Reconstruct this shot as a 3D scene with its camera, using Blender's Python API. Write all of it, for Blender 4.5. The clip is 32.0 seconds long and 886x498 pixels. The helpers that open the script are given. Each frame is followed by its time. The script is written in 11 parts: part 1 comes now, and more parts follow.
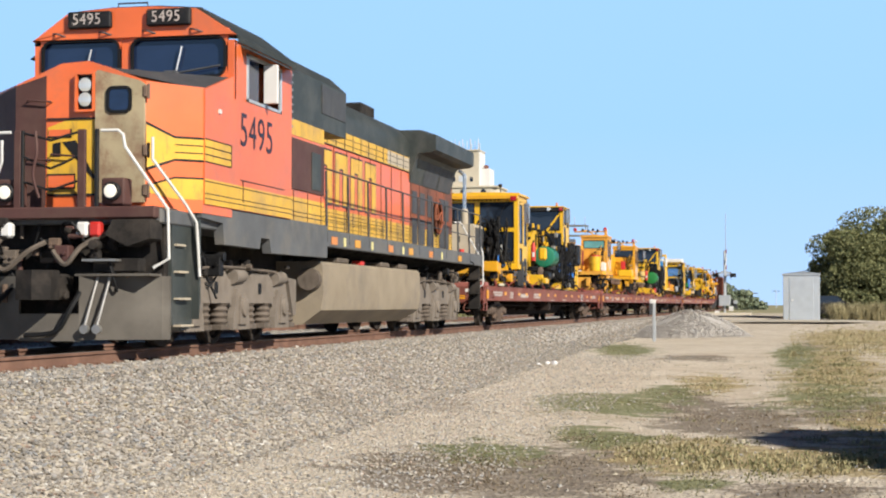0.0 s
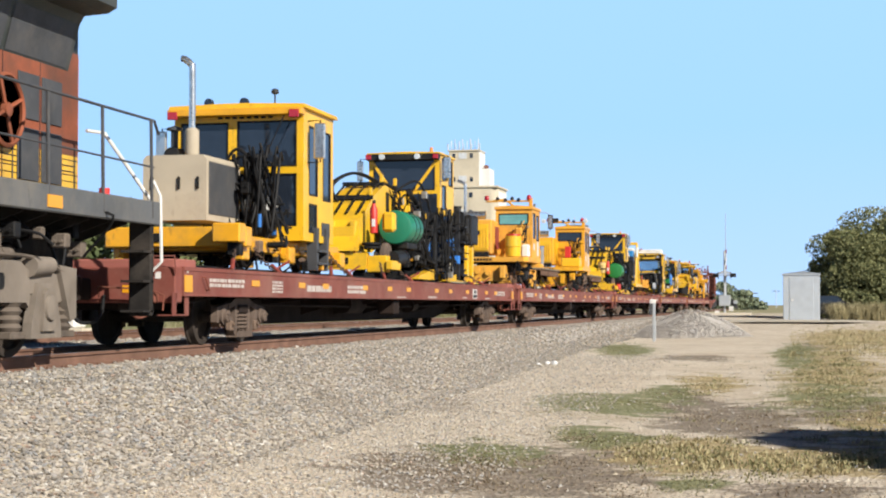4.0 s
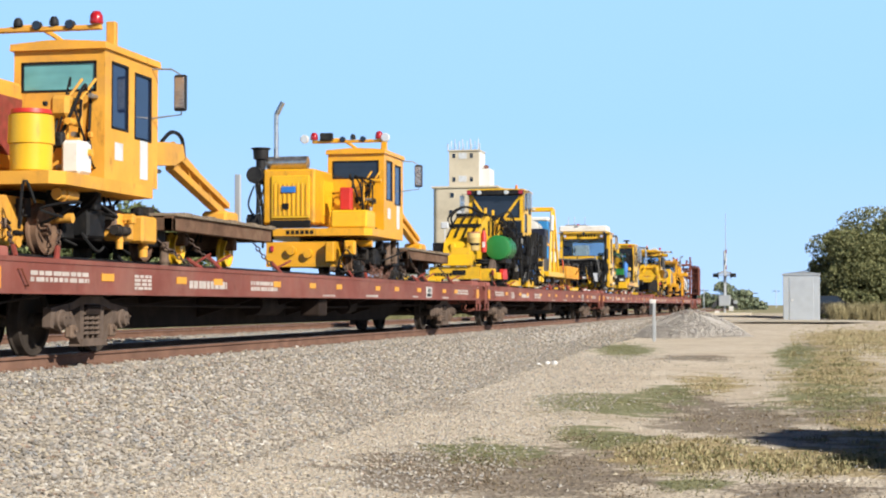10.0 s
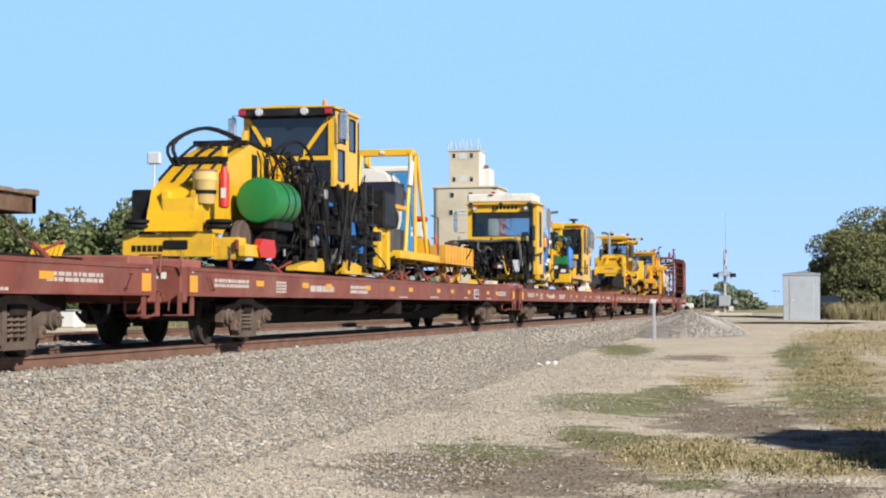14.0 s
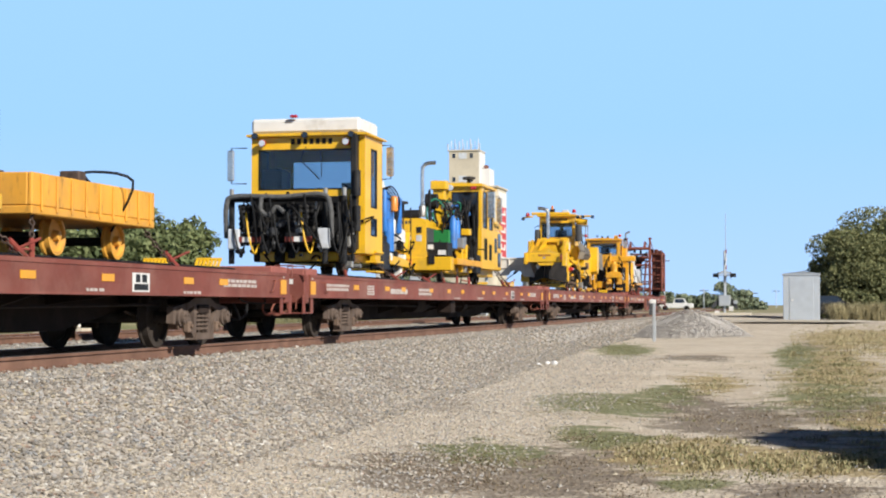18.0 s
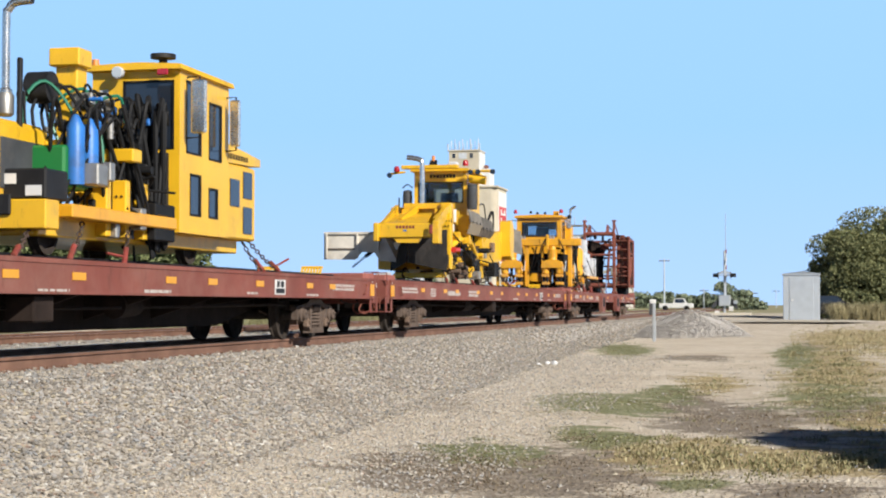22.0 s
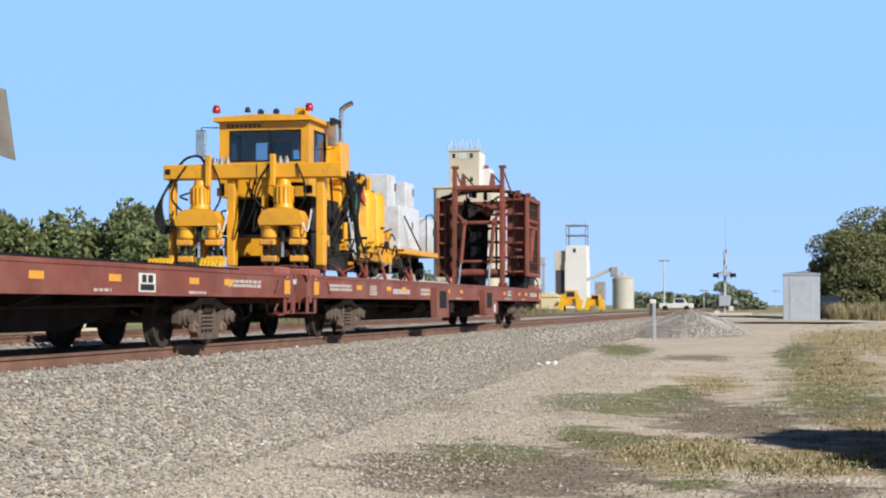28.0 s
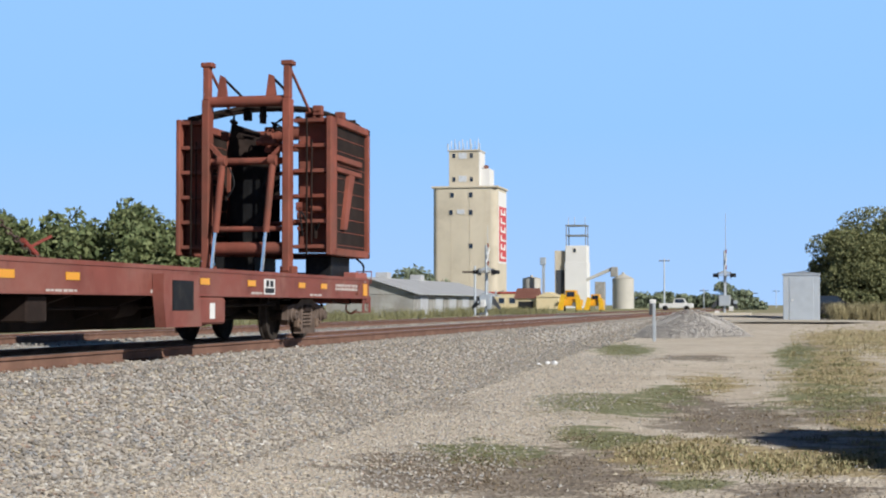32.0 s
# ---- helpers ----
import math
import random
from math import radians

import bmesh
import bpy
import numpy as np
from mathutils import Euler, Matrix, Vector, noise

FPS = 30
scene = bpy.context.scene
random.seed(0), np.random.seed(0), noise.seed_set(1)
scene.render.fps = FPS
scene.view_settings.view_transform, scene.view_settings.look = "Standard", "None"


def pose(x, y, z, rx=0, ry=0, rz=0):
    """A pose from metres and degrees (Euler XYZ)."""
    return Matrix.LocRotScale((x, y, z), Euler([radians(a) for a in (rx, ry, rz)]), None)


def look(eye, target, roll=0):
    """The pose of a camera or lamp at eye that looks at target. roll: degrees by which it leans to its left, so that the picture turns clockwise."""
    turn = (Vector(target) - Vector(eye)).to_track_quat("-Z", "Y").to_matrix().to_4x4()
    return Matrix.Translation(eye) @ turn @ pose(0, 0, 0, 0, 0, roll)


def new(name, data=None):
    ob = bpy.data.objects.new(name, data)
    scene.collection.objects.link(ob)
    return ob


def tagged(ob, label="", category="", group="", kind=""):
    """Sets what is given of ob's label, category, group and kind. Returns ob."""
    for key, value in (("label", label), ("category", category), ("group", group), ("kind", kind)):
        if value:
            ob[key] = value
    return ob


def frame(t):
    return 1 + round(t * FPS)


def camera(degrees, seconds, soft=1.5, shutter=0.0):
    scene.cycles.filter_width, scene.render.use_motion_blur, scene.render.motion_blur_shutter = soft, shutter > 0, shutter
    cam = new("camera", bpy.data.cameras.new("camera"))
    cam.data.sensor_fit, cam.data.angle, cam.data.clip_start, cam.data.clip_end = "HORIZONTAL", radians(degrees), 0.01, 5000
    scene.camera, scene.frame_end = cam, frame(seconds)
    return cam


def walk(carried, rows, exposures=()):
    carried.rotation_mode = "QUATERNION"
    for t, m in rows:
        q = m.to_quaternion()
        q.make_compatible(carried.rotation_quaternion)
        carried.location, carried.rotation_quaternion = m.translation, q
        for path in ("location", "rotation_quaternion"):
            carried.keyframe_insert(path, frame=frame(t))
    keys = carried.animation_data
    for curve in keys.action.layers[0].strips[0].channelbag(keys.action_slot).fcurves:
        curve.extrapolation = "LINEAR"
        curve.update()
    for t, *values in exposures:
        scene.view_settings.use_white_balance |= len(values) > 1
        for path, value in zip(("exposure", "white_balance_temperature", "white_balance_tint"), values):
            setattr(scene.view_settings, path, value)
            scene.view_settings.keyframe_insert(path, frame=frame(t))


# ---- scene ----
# The camera on its tripod beside the line: x to the right, y along the track, away.
cam = camera(30.73, 32.0, soft=2.05)
EYE = (0.0, 0.0, 1.55)
AIM = (-20.88, 97.80, 1.55 + 3.47)
walk(cam, [(0.0, look(EYE, AIM)), (32.0, look(EYE, AIM))],
     exposures=[(0.0, 0.50, 6100, 10), (6.0, 0.58, 6100, 10), (10.2, 0.58, 6080, 10), (11.0, 0.47, 5930, 10), (25.0, 0.45, 5950, 10), (29.0, 0.30, 5780, 10), (32.0, 0.23, 5720, 10)])

# ---- light: clear autumn sky, sun behind the camera's right shoulder
SUN = Vector((0.70, -0.52, 0.50)).normalized()
world = bpy.data.worlds.new("world")
scene.world = world
world.use_nodes = True
wn = world.node_tree.nodes
sky = wn.new("ShaderNodeTexSky")
sky.sky_type = "NISHITA"
sky.sun_disc = False
sky.sun_elevation = math.asin(SUN.z)
sky.sun_rotation = math.atan2(SUN.x, SUN.y)
sky.altitude = 300
sky.air_density, sky.dust_density, sky.ozone_density = 0.15, 0.0, 4.0
wn["Background"].inputs["Strength"].default_value = 0.081
haze = wn.new("ShaderNodeMix")
haze.data_type = "RGBA"
# the bright haze band is fitted to the view; darker blue above deepens shade
way, height, thin = wn.new("ShaderNodeTexCoord"), wn.new("ShaderNodeSeparateXYZ"), wn.new("ShaderNodeMapRange")
for k, v in zip((1, 2, 3, 4), (0.19, 0.27, 0.94, 0.0)):
    thin.inputs[k].default_value = v
pale, low = wn.new("ShaderNodeMix"), wn.new("ShaderNodeMapRange")
pale.data_type = "RGBA"
pale.inputs["A"].default_value, pale.inputs["B"].default_value = (4.95, 6.85, 9.6, 1), (3.95, 6.55, 10.0, 1)
for k, v in zip((1, 2, 3, 4), (0.0, 0.11, 0.0, 1.0)):
    low.inputs[k].default_value = v
world.node_tree.links.new(height.outputs["Z"], low.inputs[0])
world.node_tree.links.new(low.outputs[0], pale.inputs["Factor"])
world.node_tree.links.new(pale.outputs["Result"], haze.inputs["B"])
world.node_tree.links.new(way.outputs["Generated"], height.inputs[0])
world.node_tree.links.new(height.outputs["Z"], thin.inputs[0])
world.node_tree.links.new(thin.outputs[0], haze.inputs["Factor"])
world.node_tree.links.new(sky.outputs[0], haze.inputs["A"])
world.node_tree.links.new(haze.outputs["Result"], wn["Background"].inputs["Color"])
sun = new("sun", bpy.data.lights.new("sun", "SUN"))
sun.data.energy, sun.data.angle, sun.data.color = 5.0, radians(0.53), (1.0, 0.90, 0.75)
sun.matrix_world = look(SUN * 60, (0, 0, 0))

# ---- line and train in numbers
RAIL = 0.956          # top of the rails
TX = -9.42            # middle of the track
SPEED = 5.64          # metres a second, towards the camera
GAUGE = 1.435
TRAIN = []            # every top-level thing that travels with the train
ORIGIN = [Vector((0, 0, 0))]


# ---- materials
DIMMING = 0.84           # scales all non-metal colours down, so that shade reads darker


def material(name, colour, rough=0.6, metal=0.0, spread=0.18, size=3.0, grain=60.0, bump=0.15,
             dirt=None, dirt_amount=0.35, spots=False, coat=0.0, grime=0.0, grime_colour=(0.07, 0.05, 0.035)):
    """A painted, metal or mineral surface: broad stains, fine grain, dust in patches."""
    m = bpy.data.materials.new(name)
    m.use_nodes = True
    n, link = m.node_tree.nodes, m.node_tree.links.new
    b = n["Principled BSDF"]
    b.inputs["Metallic"].default_value = metal
    b.inputs["Specular IOR Level"].default_value = 0.45 if rough < 0.5 or coat else 0.18
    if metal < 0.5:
        colour, grime_colour = Vector(colour) * DIMMING, Vector(grime_colour) * DIMMING
        dirt = dirt and Vector(dirt) * DIMMING
    b.inputs["Coat Weight"].default_value = coat
    co = n.new("ShaderNodeTexCoord")
    broad = n.new("ShaderNodeTexNoise")
    broad.inputs["Scale"].default_value, broad.inputs["Detail"].default_value = size, 6
    fine = n.new("ShaderNodeTexNoise")
    fine.inputs["Scale"].default_value, fine.inputs["Detail"].default_value = grain, 4
    info = n.new("ShaderNodeObjectInfo")
    shift = n.new("ShaderNodeVectorMath")
    shift.operation = "MULTIPLY_ADD"
    link(info.outputs["Random"], shift.inputs[0])
    shift.inputs[1].default_value = (17, 31, 23)
    link(co.outputs["Object"], shift.inputs[2])
    link(shift.outputs[0], broad.inputs["Vector"]), link(shift.outputs[0], fine.inputs["Vector"])
    ramp = n.new("ShaderNodeValToRGB")
    c = Vector(colour[:3])
    lo, hi = c * (1 - spread), c * (1 + spread * 0.6)
    ramp.color_ramp.elements[0].position, ramp.color_ramp.elements[1].position = 0.3, 0.7
    ramp.color_ramp.elements[0].color, ramp.color_ramp.elements[1].color = (*lo, 1), (*[min(v, 0.95) for v in hi], 1)
    link(broad.outputs[0], ramp.inputs[0])
    out = ramp.outputs[0]
    if dirt:
        patch = n.new("ShaderNodeTexNoise")
        patch.inputs["Scale"].default_value, patch.inputs["Detail"].default_value = size * 0.7, 8
        patch.inputs["Roughness"].default_value = 0.7
        link(co.outputs["Object"], patch.inputs["Vector"])
        cut = n.new("ShaderNodeMapRange")
        cut.inputs[1].default_value = 0.62 - dirt_amount * 0.4
        cut.inputs[2].default_value = 0.75 - dirt_amount * 0.2
        cut.inputs[4].default_value = 0.85 if spots else 0.6
        link(patch.outputs[0], cut.inputs[0])
        mix = n.new("ShaderNodeMix")
        mix.data_type = "RGBA"
        link(cut.outputs[0], mix.inputs["Factor"]), link(out, mix.inputs["A"])
        mix.inputs["B"].default_value = (*dirt, 1)
        out = mix.outputs["Result"]
    if grime:
        streak = n.new("ShaderNodeMapping")
        streak.inputs["Scale"].default_value = (1, 1, 0.35)
        link(shift.outputs[0], streak.inputs["Vector"])
        soil = n.new("ShaderNodeTexNoise")
        soil.inputs["Scale"].default_value, soil.inputs["Detail"].default_value, soil.inputs["Roughness"].default_value = 5.5, 10, 0.72
        link(streak.outputs[0], soil.inputs["Vector"])
        edge = n.new("ShaderNodeMapRange")
        for k, v in zip((1, 2, 3, 4), (0.70 - 0.25 * grime, 0.80 - 0.15 * grime, 0.0, 0.75)):
            edge.inputs[k].default_value = v
        link(soil.outputs[0], edge.inputs[0])
        smear = n.new("ShaderNodeMix")
        smear.data_type = "RGBA"
        link(edge.outputs[0], smear.inputs["Factor"]), link(out, smear.inputs["A"])
        smear.inputs["B"].default_value = (*grime_colour, 1)
        out = smear.outputs["Result"]
    link(out, b.inputs["Base Color"])
    rr = n.new("ShaderNodeMapRange")
    rr.inputs[3].default_value, rr.inputs[4].default_value = max(rough - 0.12, 0.03), min(rough + 0.15, 1)
    link(fine.outputs[0], rr.inputs[0]), link(rr.outputs[0], b.inputs["Roughness"])
    if bump:
        bp = n.new("ShaderNodeBump")
        bp.inputs["Strength"].default_value, bp.inputs["Distance"].default_value = bump, 0.01
        link(fine.outputs[0], bp.inputs["Height"]), link(bp.outputs[0], b.inputs["Normal"])
    return m


DUST = (0.30, 0.25, 0.19)
RUST = (0.16, 0.075, 0.045)
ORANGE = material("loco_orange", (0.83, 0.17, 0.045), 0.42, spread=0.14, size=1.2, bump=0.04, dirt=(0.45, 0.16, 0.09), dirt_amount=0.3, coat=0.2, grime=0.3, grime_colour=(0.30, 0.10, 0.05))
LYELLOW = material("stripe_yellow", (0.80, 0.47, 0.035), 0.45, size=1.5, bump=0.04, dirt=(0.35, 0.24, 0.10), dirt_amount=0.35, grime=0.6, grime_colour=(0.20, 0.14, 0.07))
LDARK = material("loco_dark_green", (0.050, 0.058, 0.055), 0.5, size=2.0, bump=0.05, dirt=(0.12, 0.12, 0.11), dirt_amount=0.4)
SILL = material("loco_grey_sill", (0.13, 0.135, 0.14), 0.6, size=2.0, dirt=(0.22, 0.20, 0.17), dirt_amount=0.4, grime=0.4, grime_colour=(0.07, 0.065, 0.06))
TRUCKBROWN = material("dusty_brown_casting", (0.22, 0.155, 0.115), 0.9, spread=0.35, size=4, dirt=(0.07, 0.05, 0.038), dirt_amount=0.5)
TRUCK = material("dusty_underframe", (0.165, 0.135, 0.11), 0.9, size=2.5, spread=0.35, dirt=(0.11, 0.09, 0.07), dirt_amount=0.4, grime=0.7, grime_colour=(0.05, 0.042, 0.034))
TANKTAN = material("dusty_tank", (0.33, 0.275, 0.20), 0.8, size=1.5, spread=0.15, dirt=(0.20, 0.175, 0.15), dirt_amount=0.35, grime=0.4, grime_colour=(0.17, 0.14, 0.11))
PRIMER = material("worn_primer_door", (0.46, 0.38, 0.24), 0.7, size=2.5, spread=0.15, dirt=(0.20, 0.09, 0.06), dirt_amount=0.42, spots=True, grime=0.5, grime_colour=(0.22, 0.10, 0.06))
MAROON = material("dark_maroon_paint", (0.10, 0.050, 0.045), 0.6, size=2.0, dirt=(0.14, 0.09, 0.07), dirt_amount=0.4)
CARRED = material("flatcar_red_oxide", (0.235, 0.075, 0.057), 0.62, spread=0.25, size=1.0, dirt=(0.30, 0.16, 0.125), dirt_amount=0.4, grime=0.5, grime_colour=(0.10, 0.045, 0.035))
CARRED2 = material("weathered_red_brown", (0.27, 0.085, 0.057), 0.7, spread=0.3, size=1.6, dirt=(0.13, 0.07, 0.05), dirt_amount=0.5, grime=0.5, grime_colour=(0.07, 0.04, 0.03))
# underframe brown darkened, the shade under the cars put into its colour
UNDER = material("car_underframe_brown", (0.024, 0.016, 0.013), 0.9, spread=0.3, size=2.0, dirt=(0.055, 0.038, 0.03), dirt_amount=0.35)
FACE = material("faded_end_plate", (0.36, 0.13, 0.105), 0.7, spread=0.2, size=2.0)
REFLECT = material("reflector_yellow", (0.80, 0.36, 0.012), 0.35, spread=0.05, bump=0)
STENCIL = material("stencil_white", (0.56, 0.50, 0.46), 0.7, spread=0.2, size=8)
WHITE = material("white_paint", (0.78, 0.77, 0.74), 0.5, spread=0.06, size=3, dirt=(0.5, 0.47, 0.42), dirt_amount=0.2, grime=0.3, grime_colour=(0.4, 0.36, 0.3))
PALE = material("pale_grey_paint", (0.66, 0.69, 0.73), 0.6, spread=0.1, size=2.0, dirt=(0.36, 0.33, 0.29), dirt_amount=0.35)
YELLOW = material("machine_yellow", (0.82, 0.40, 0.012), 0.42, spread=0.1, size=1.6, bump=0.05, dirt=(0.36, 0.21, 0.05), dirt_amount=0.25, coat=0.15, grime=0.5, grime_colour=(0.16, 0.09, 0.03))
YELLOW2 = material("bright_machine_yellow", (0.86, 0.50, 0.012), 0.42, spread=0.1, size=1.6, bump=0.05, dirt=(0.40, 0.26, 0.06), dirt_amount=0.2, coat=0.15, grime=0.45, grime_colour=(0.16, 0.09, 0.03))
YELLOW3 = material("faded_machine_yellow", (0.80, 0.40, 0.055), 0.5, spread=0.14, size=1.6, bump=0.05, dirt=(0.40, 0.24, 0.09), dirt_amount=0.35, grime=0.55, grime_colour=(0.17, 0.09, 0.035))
# greasy black, which also stands in for shade in openings and bays
GREASESHADE = material("greasy_black", (0.014, 0.014, 0.015), 0.6, spread=0.4, size=5, dirt=(0.05, 0.044, 0.036), dirt_amount=0.28)
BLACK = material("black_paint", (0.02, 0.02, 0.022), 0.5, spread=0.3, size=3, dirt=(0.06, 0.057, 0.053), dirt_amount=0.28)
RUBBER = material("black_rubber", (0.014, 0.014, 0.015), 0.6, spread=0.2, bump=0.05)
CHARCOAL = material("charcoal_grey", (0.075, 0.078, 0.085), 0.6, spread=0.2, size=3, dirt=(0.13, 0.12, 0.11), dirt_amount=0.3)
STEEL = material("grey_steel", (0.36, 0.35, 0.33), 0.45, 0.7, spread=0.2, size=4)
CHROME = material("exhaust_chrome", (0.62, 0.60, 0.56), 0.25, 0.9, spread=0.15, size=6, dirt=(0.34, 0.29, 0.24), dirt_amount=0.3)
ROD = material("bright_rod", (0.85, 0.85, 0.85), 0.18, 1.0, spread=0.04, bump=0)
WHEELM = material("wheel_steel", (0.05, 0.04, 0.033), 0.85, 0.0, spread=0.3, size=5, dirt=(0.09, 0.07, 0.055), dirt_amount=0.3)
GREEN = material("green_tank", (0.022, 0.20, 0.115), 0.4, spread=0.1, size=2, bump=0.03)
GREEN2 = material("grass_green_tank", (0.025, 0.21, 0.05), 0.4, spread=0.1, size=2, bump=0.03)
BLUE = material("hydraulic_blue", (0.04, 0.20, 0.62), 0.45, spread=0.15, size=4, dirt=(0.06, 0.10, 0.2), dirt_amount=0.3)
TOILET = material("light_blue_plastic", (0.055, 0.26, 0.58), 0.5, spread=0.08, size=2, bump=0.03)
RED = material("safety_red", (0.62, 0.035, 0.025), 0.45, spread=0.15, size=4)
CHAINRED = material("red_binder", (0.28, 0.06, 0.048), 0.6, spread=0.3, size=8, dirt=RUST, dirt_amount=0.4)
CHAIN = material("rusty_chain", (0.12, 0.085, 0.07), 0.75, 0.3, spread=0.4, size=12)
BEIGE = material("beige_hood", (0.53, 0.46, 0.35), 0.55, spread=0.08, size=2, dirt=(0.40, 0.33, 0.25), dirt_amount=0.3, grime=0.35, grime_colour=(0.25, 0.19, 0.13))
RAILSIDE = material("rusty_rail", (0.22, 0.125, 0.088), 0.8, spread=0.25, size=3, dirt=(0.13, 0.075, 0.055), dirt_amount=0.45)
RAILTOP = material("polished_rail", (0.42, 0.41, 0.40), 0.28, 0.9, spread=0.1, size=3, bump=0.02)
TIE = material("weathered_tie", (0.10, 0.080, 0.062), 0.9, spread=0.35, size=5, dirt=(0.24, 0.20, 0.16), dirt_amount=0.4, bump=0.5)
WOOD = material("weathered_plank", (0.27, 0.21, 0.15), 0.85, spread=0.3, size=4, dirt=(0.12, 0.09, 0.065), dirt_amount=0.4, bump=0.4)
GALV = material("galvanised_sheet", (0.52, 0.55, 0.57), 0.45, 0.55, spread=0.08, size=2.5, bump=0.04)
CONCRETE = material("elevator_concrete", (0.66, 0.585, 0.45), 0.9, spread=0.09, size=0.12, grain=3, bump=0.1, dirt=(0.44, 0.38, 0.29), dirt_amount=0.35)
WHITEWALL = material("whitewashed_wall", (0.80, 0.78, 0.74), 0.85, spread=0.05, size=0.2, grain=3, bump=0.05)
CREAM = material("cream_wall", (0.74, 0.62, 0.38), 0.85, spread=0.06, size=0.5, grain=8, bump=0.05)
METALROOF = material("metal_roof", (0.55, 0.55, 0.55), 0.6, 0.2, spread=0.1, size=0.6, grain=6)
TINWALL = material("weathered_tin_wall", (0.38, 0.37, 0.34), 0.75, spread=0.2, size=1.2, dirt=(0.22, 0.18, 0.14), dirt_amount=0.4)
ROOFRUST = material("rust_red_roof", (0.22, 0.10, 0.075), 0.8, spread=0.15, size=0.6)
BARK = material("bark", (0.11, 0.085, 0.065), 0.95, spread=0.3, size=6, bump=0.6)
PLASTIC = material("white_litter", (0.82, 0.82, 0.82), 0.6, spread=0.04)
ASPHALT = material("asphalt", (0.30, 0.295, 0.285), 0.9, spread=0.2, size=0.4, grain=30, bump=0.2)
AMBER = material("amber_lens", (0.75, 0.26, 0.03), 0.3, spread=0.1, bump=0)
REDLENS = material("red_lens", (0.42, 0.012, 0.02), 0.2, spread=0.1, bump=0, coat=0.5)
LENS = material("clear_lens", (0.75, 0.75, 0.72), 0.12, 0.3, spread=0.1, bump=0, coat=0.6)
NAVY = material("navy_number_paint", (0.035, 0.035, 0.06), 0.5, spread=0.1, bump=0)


def glow_material():
    """A lit lamp's lens."""
    m = bpy.data.materials.new("lit_headlight")
    m.use_nodes = True
    b = m.node_tree.nodes["Principled BSDF"]
    b.inputs["Base Color"].default_value = (0.75, 0.68, 0.55, 1)
    b.inputs["Emission Color"].default_value = (1.0, 0.93, 0.8, 1)
    b.inputs["Emission Strength"].default_value = 0.25
    return m


def glass_material(name, tint, rough=0.04):
    """Opaque cab glass, the dim inside put into its colour, with a glossy surface."""
    m = bpy.data.materials.new(name)
    m.use_nodes = True
    n, link = m.node_tree.nodes, m.node_tree.links.new
    b = n["Principled BSDF"]
    no = n.new("ShaderNodeTexNoise")
    no.inputs["Scale"].default_value = 2.5
    ramp = n.new("ShaderNodeValToRGB")
    t = Vector(tint)
    ramp.color_ramp.elements[0].color, ramp.color_ramp.elements[1].color = (*(t * 0.7), 1), (*(t * 1.4), 1)
    link(no.outputs[0], ramp.inputs[0]), link(ramp.outputs[0], b.inputs["Base Color"])
    b.inputs["Roughness"].default_value, b.inputs["IOR"].default_value = rough, 1.5
    return m


def clear_glass():
    """See-through cab glass."""
    m = bpy.data.materials.new("clear_glass")
    m.use_nodes = True
    n, link = m.node_tree.nodes, m.node_tree.links.new
    thin = n.new("ShaderNodeBsdfTransparent")
    thin.inputs[0].default_value = (0.72, 0.78, 0.82, 1)
    gloss = n.new("ShaderNodeBsdfGlossy")
    gloss.inputs["Roughness"].default_value = 0.03
    fres = n.new("ShaderNodeFresnel")
    mix = n.new("ShaderNodeMixShader")
    link(fres.outputs[0], mix.inputs[0]), link(thin.outputs[0], mix.inputs[1]), link(gloss.outputs[0], mix.inputs[2])
    link(mix.outputs[0], n["Material Output"].inputs[0])
    return m


HEADLIGHT = glow_material()
GLASS = glass_material("dark_cab_glass", (0.016, 0.022, 0.034))
GLASSB = glass_material("bluish_cab_glass", (0.012, 0.022, 0.055))
TEAL = glass_material("teal_cab_glass", (0.12, 0.30, 0.30))
CLEAR = clear_glass()


def leaf_material(name, dark, light):
    m = bpy.data.materials.new(name)
    m.use_nodes = True
    n, link = m.node_tree.nodes, m.node_tree.links.new
    b = n["Principled BSDF"]
    geo = n.new("ShaderNodeNewGeometry")
    ramp = n.new("ShaderNodeValToRGB")
    ramp.color_ramp.elements[0].color, ramp.color_ramp.elements[1].color = (*(Vector(dark) * 0.82), 1), (*(Vector(light) * 0.82), 1)
    link(geo.outputs["Random Per Island"], ramp.inputs[0]), link(ramp.outputs[0], b.inputs["Base Color"])
    b.inputs["Roughness"].default_value = 0.7
    b.inputs["Specular IOR Level"].default_value = 0.25
    return m


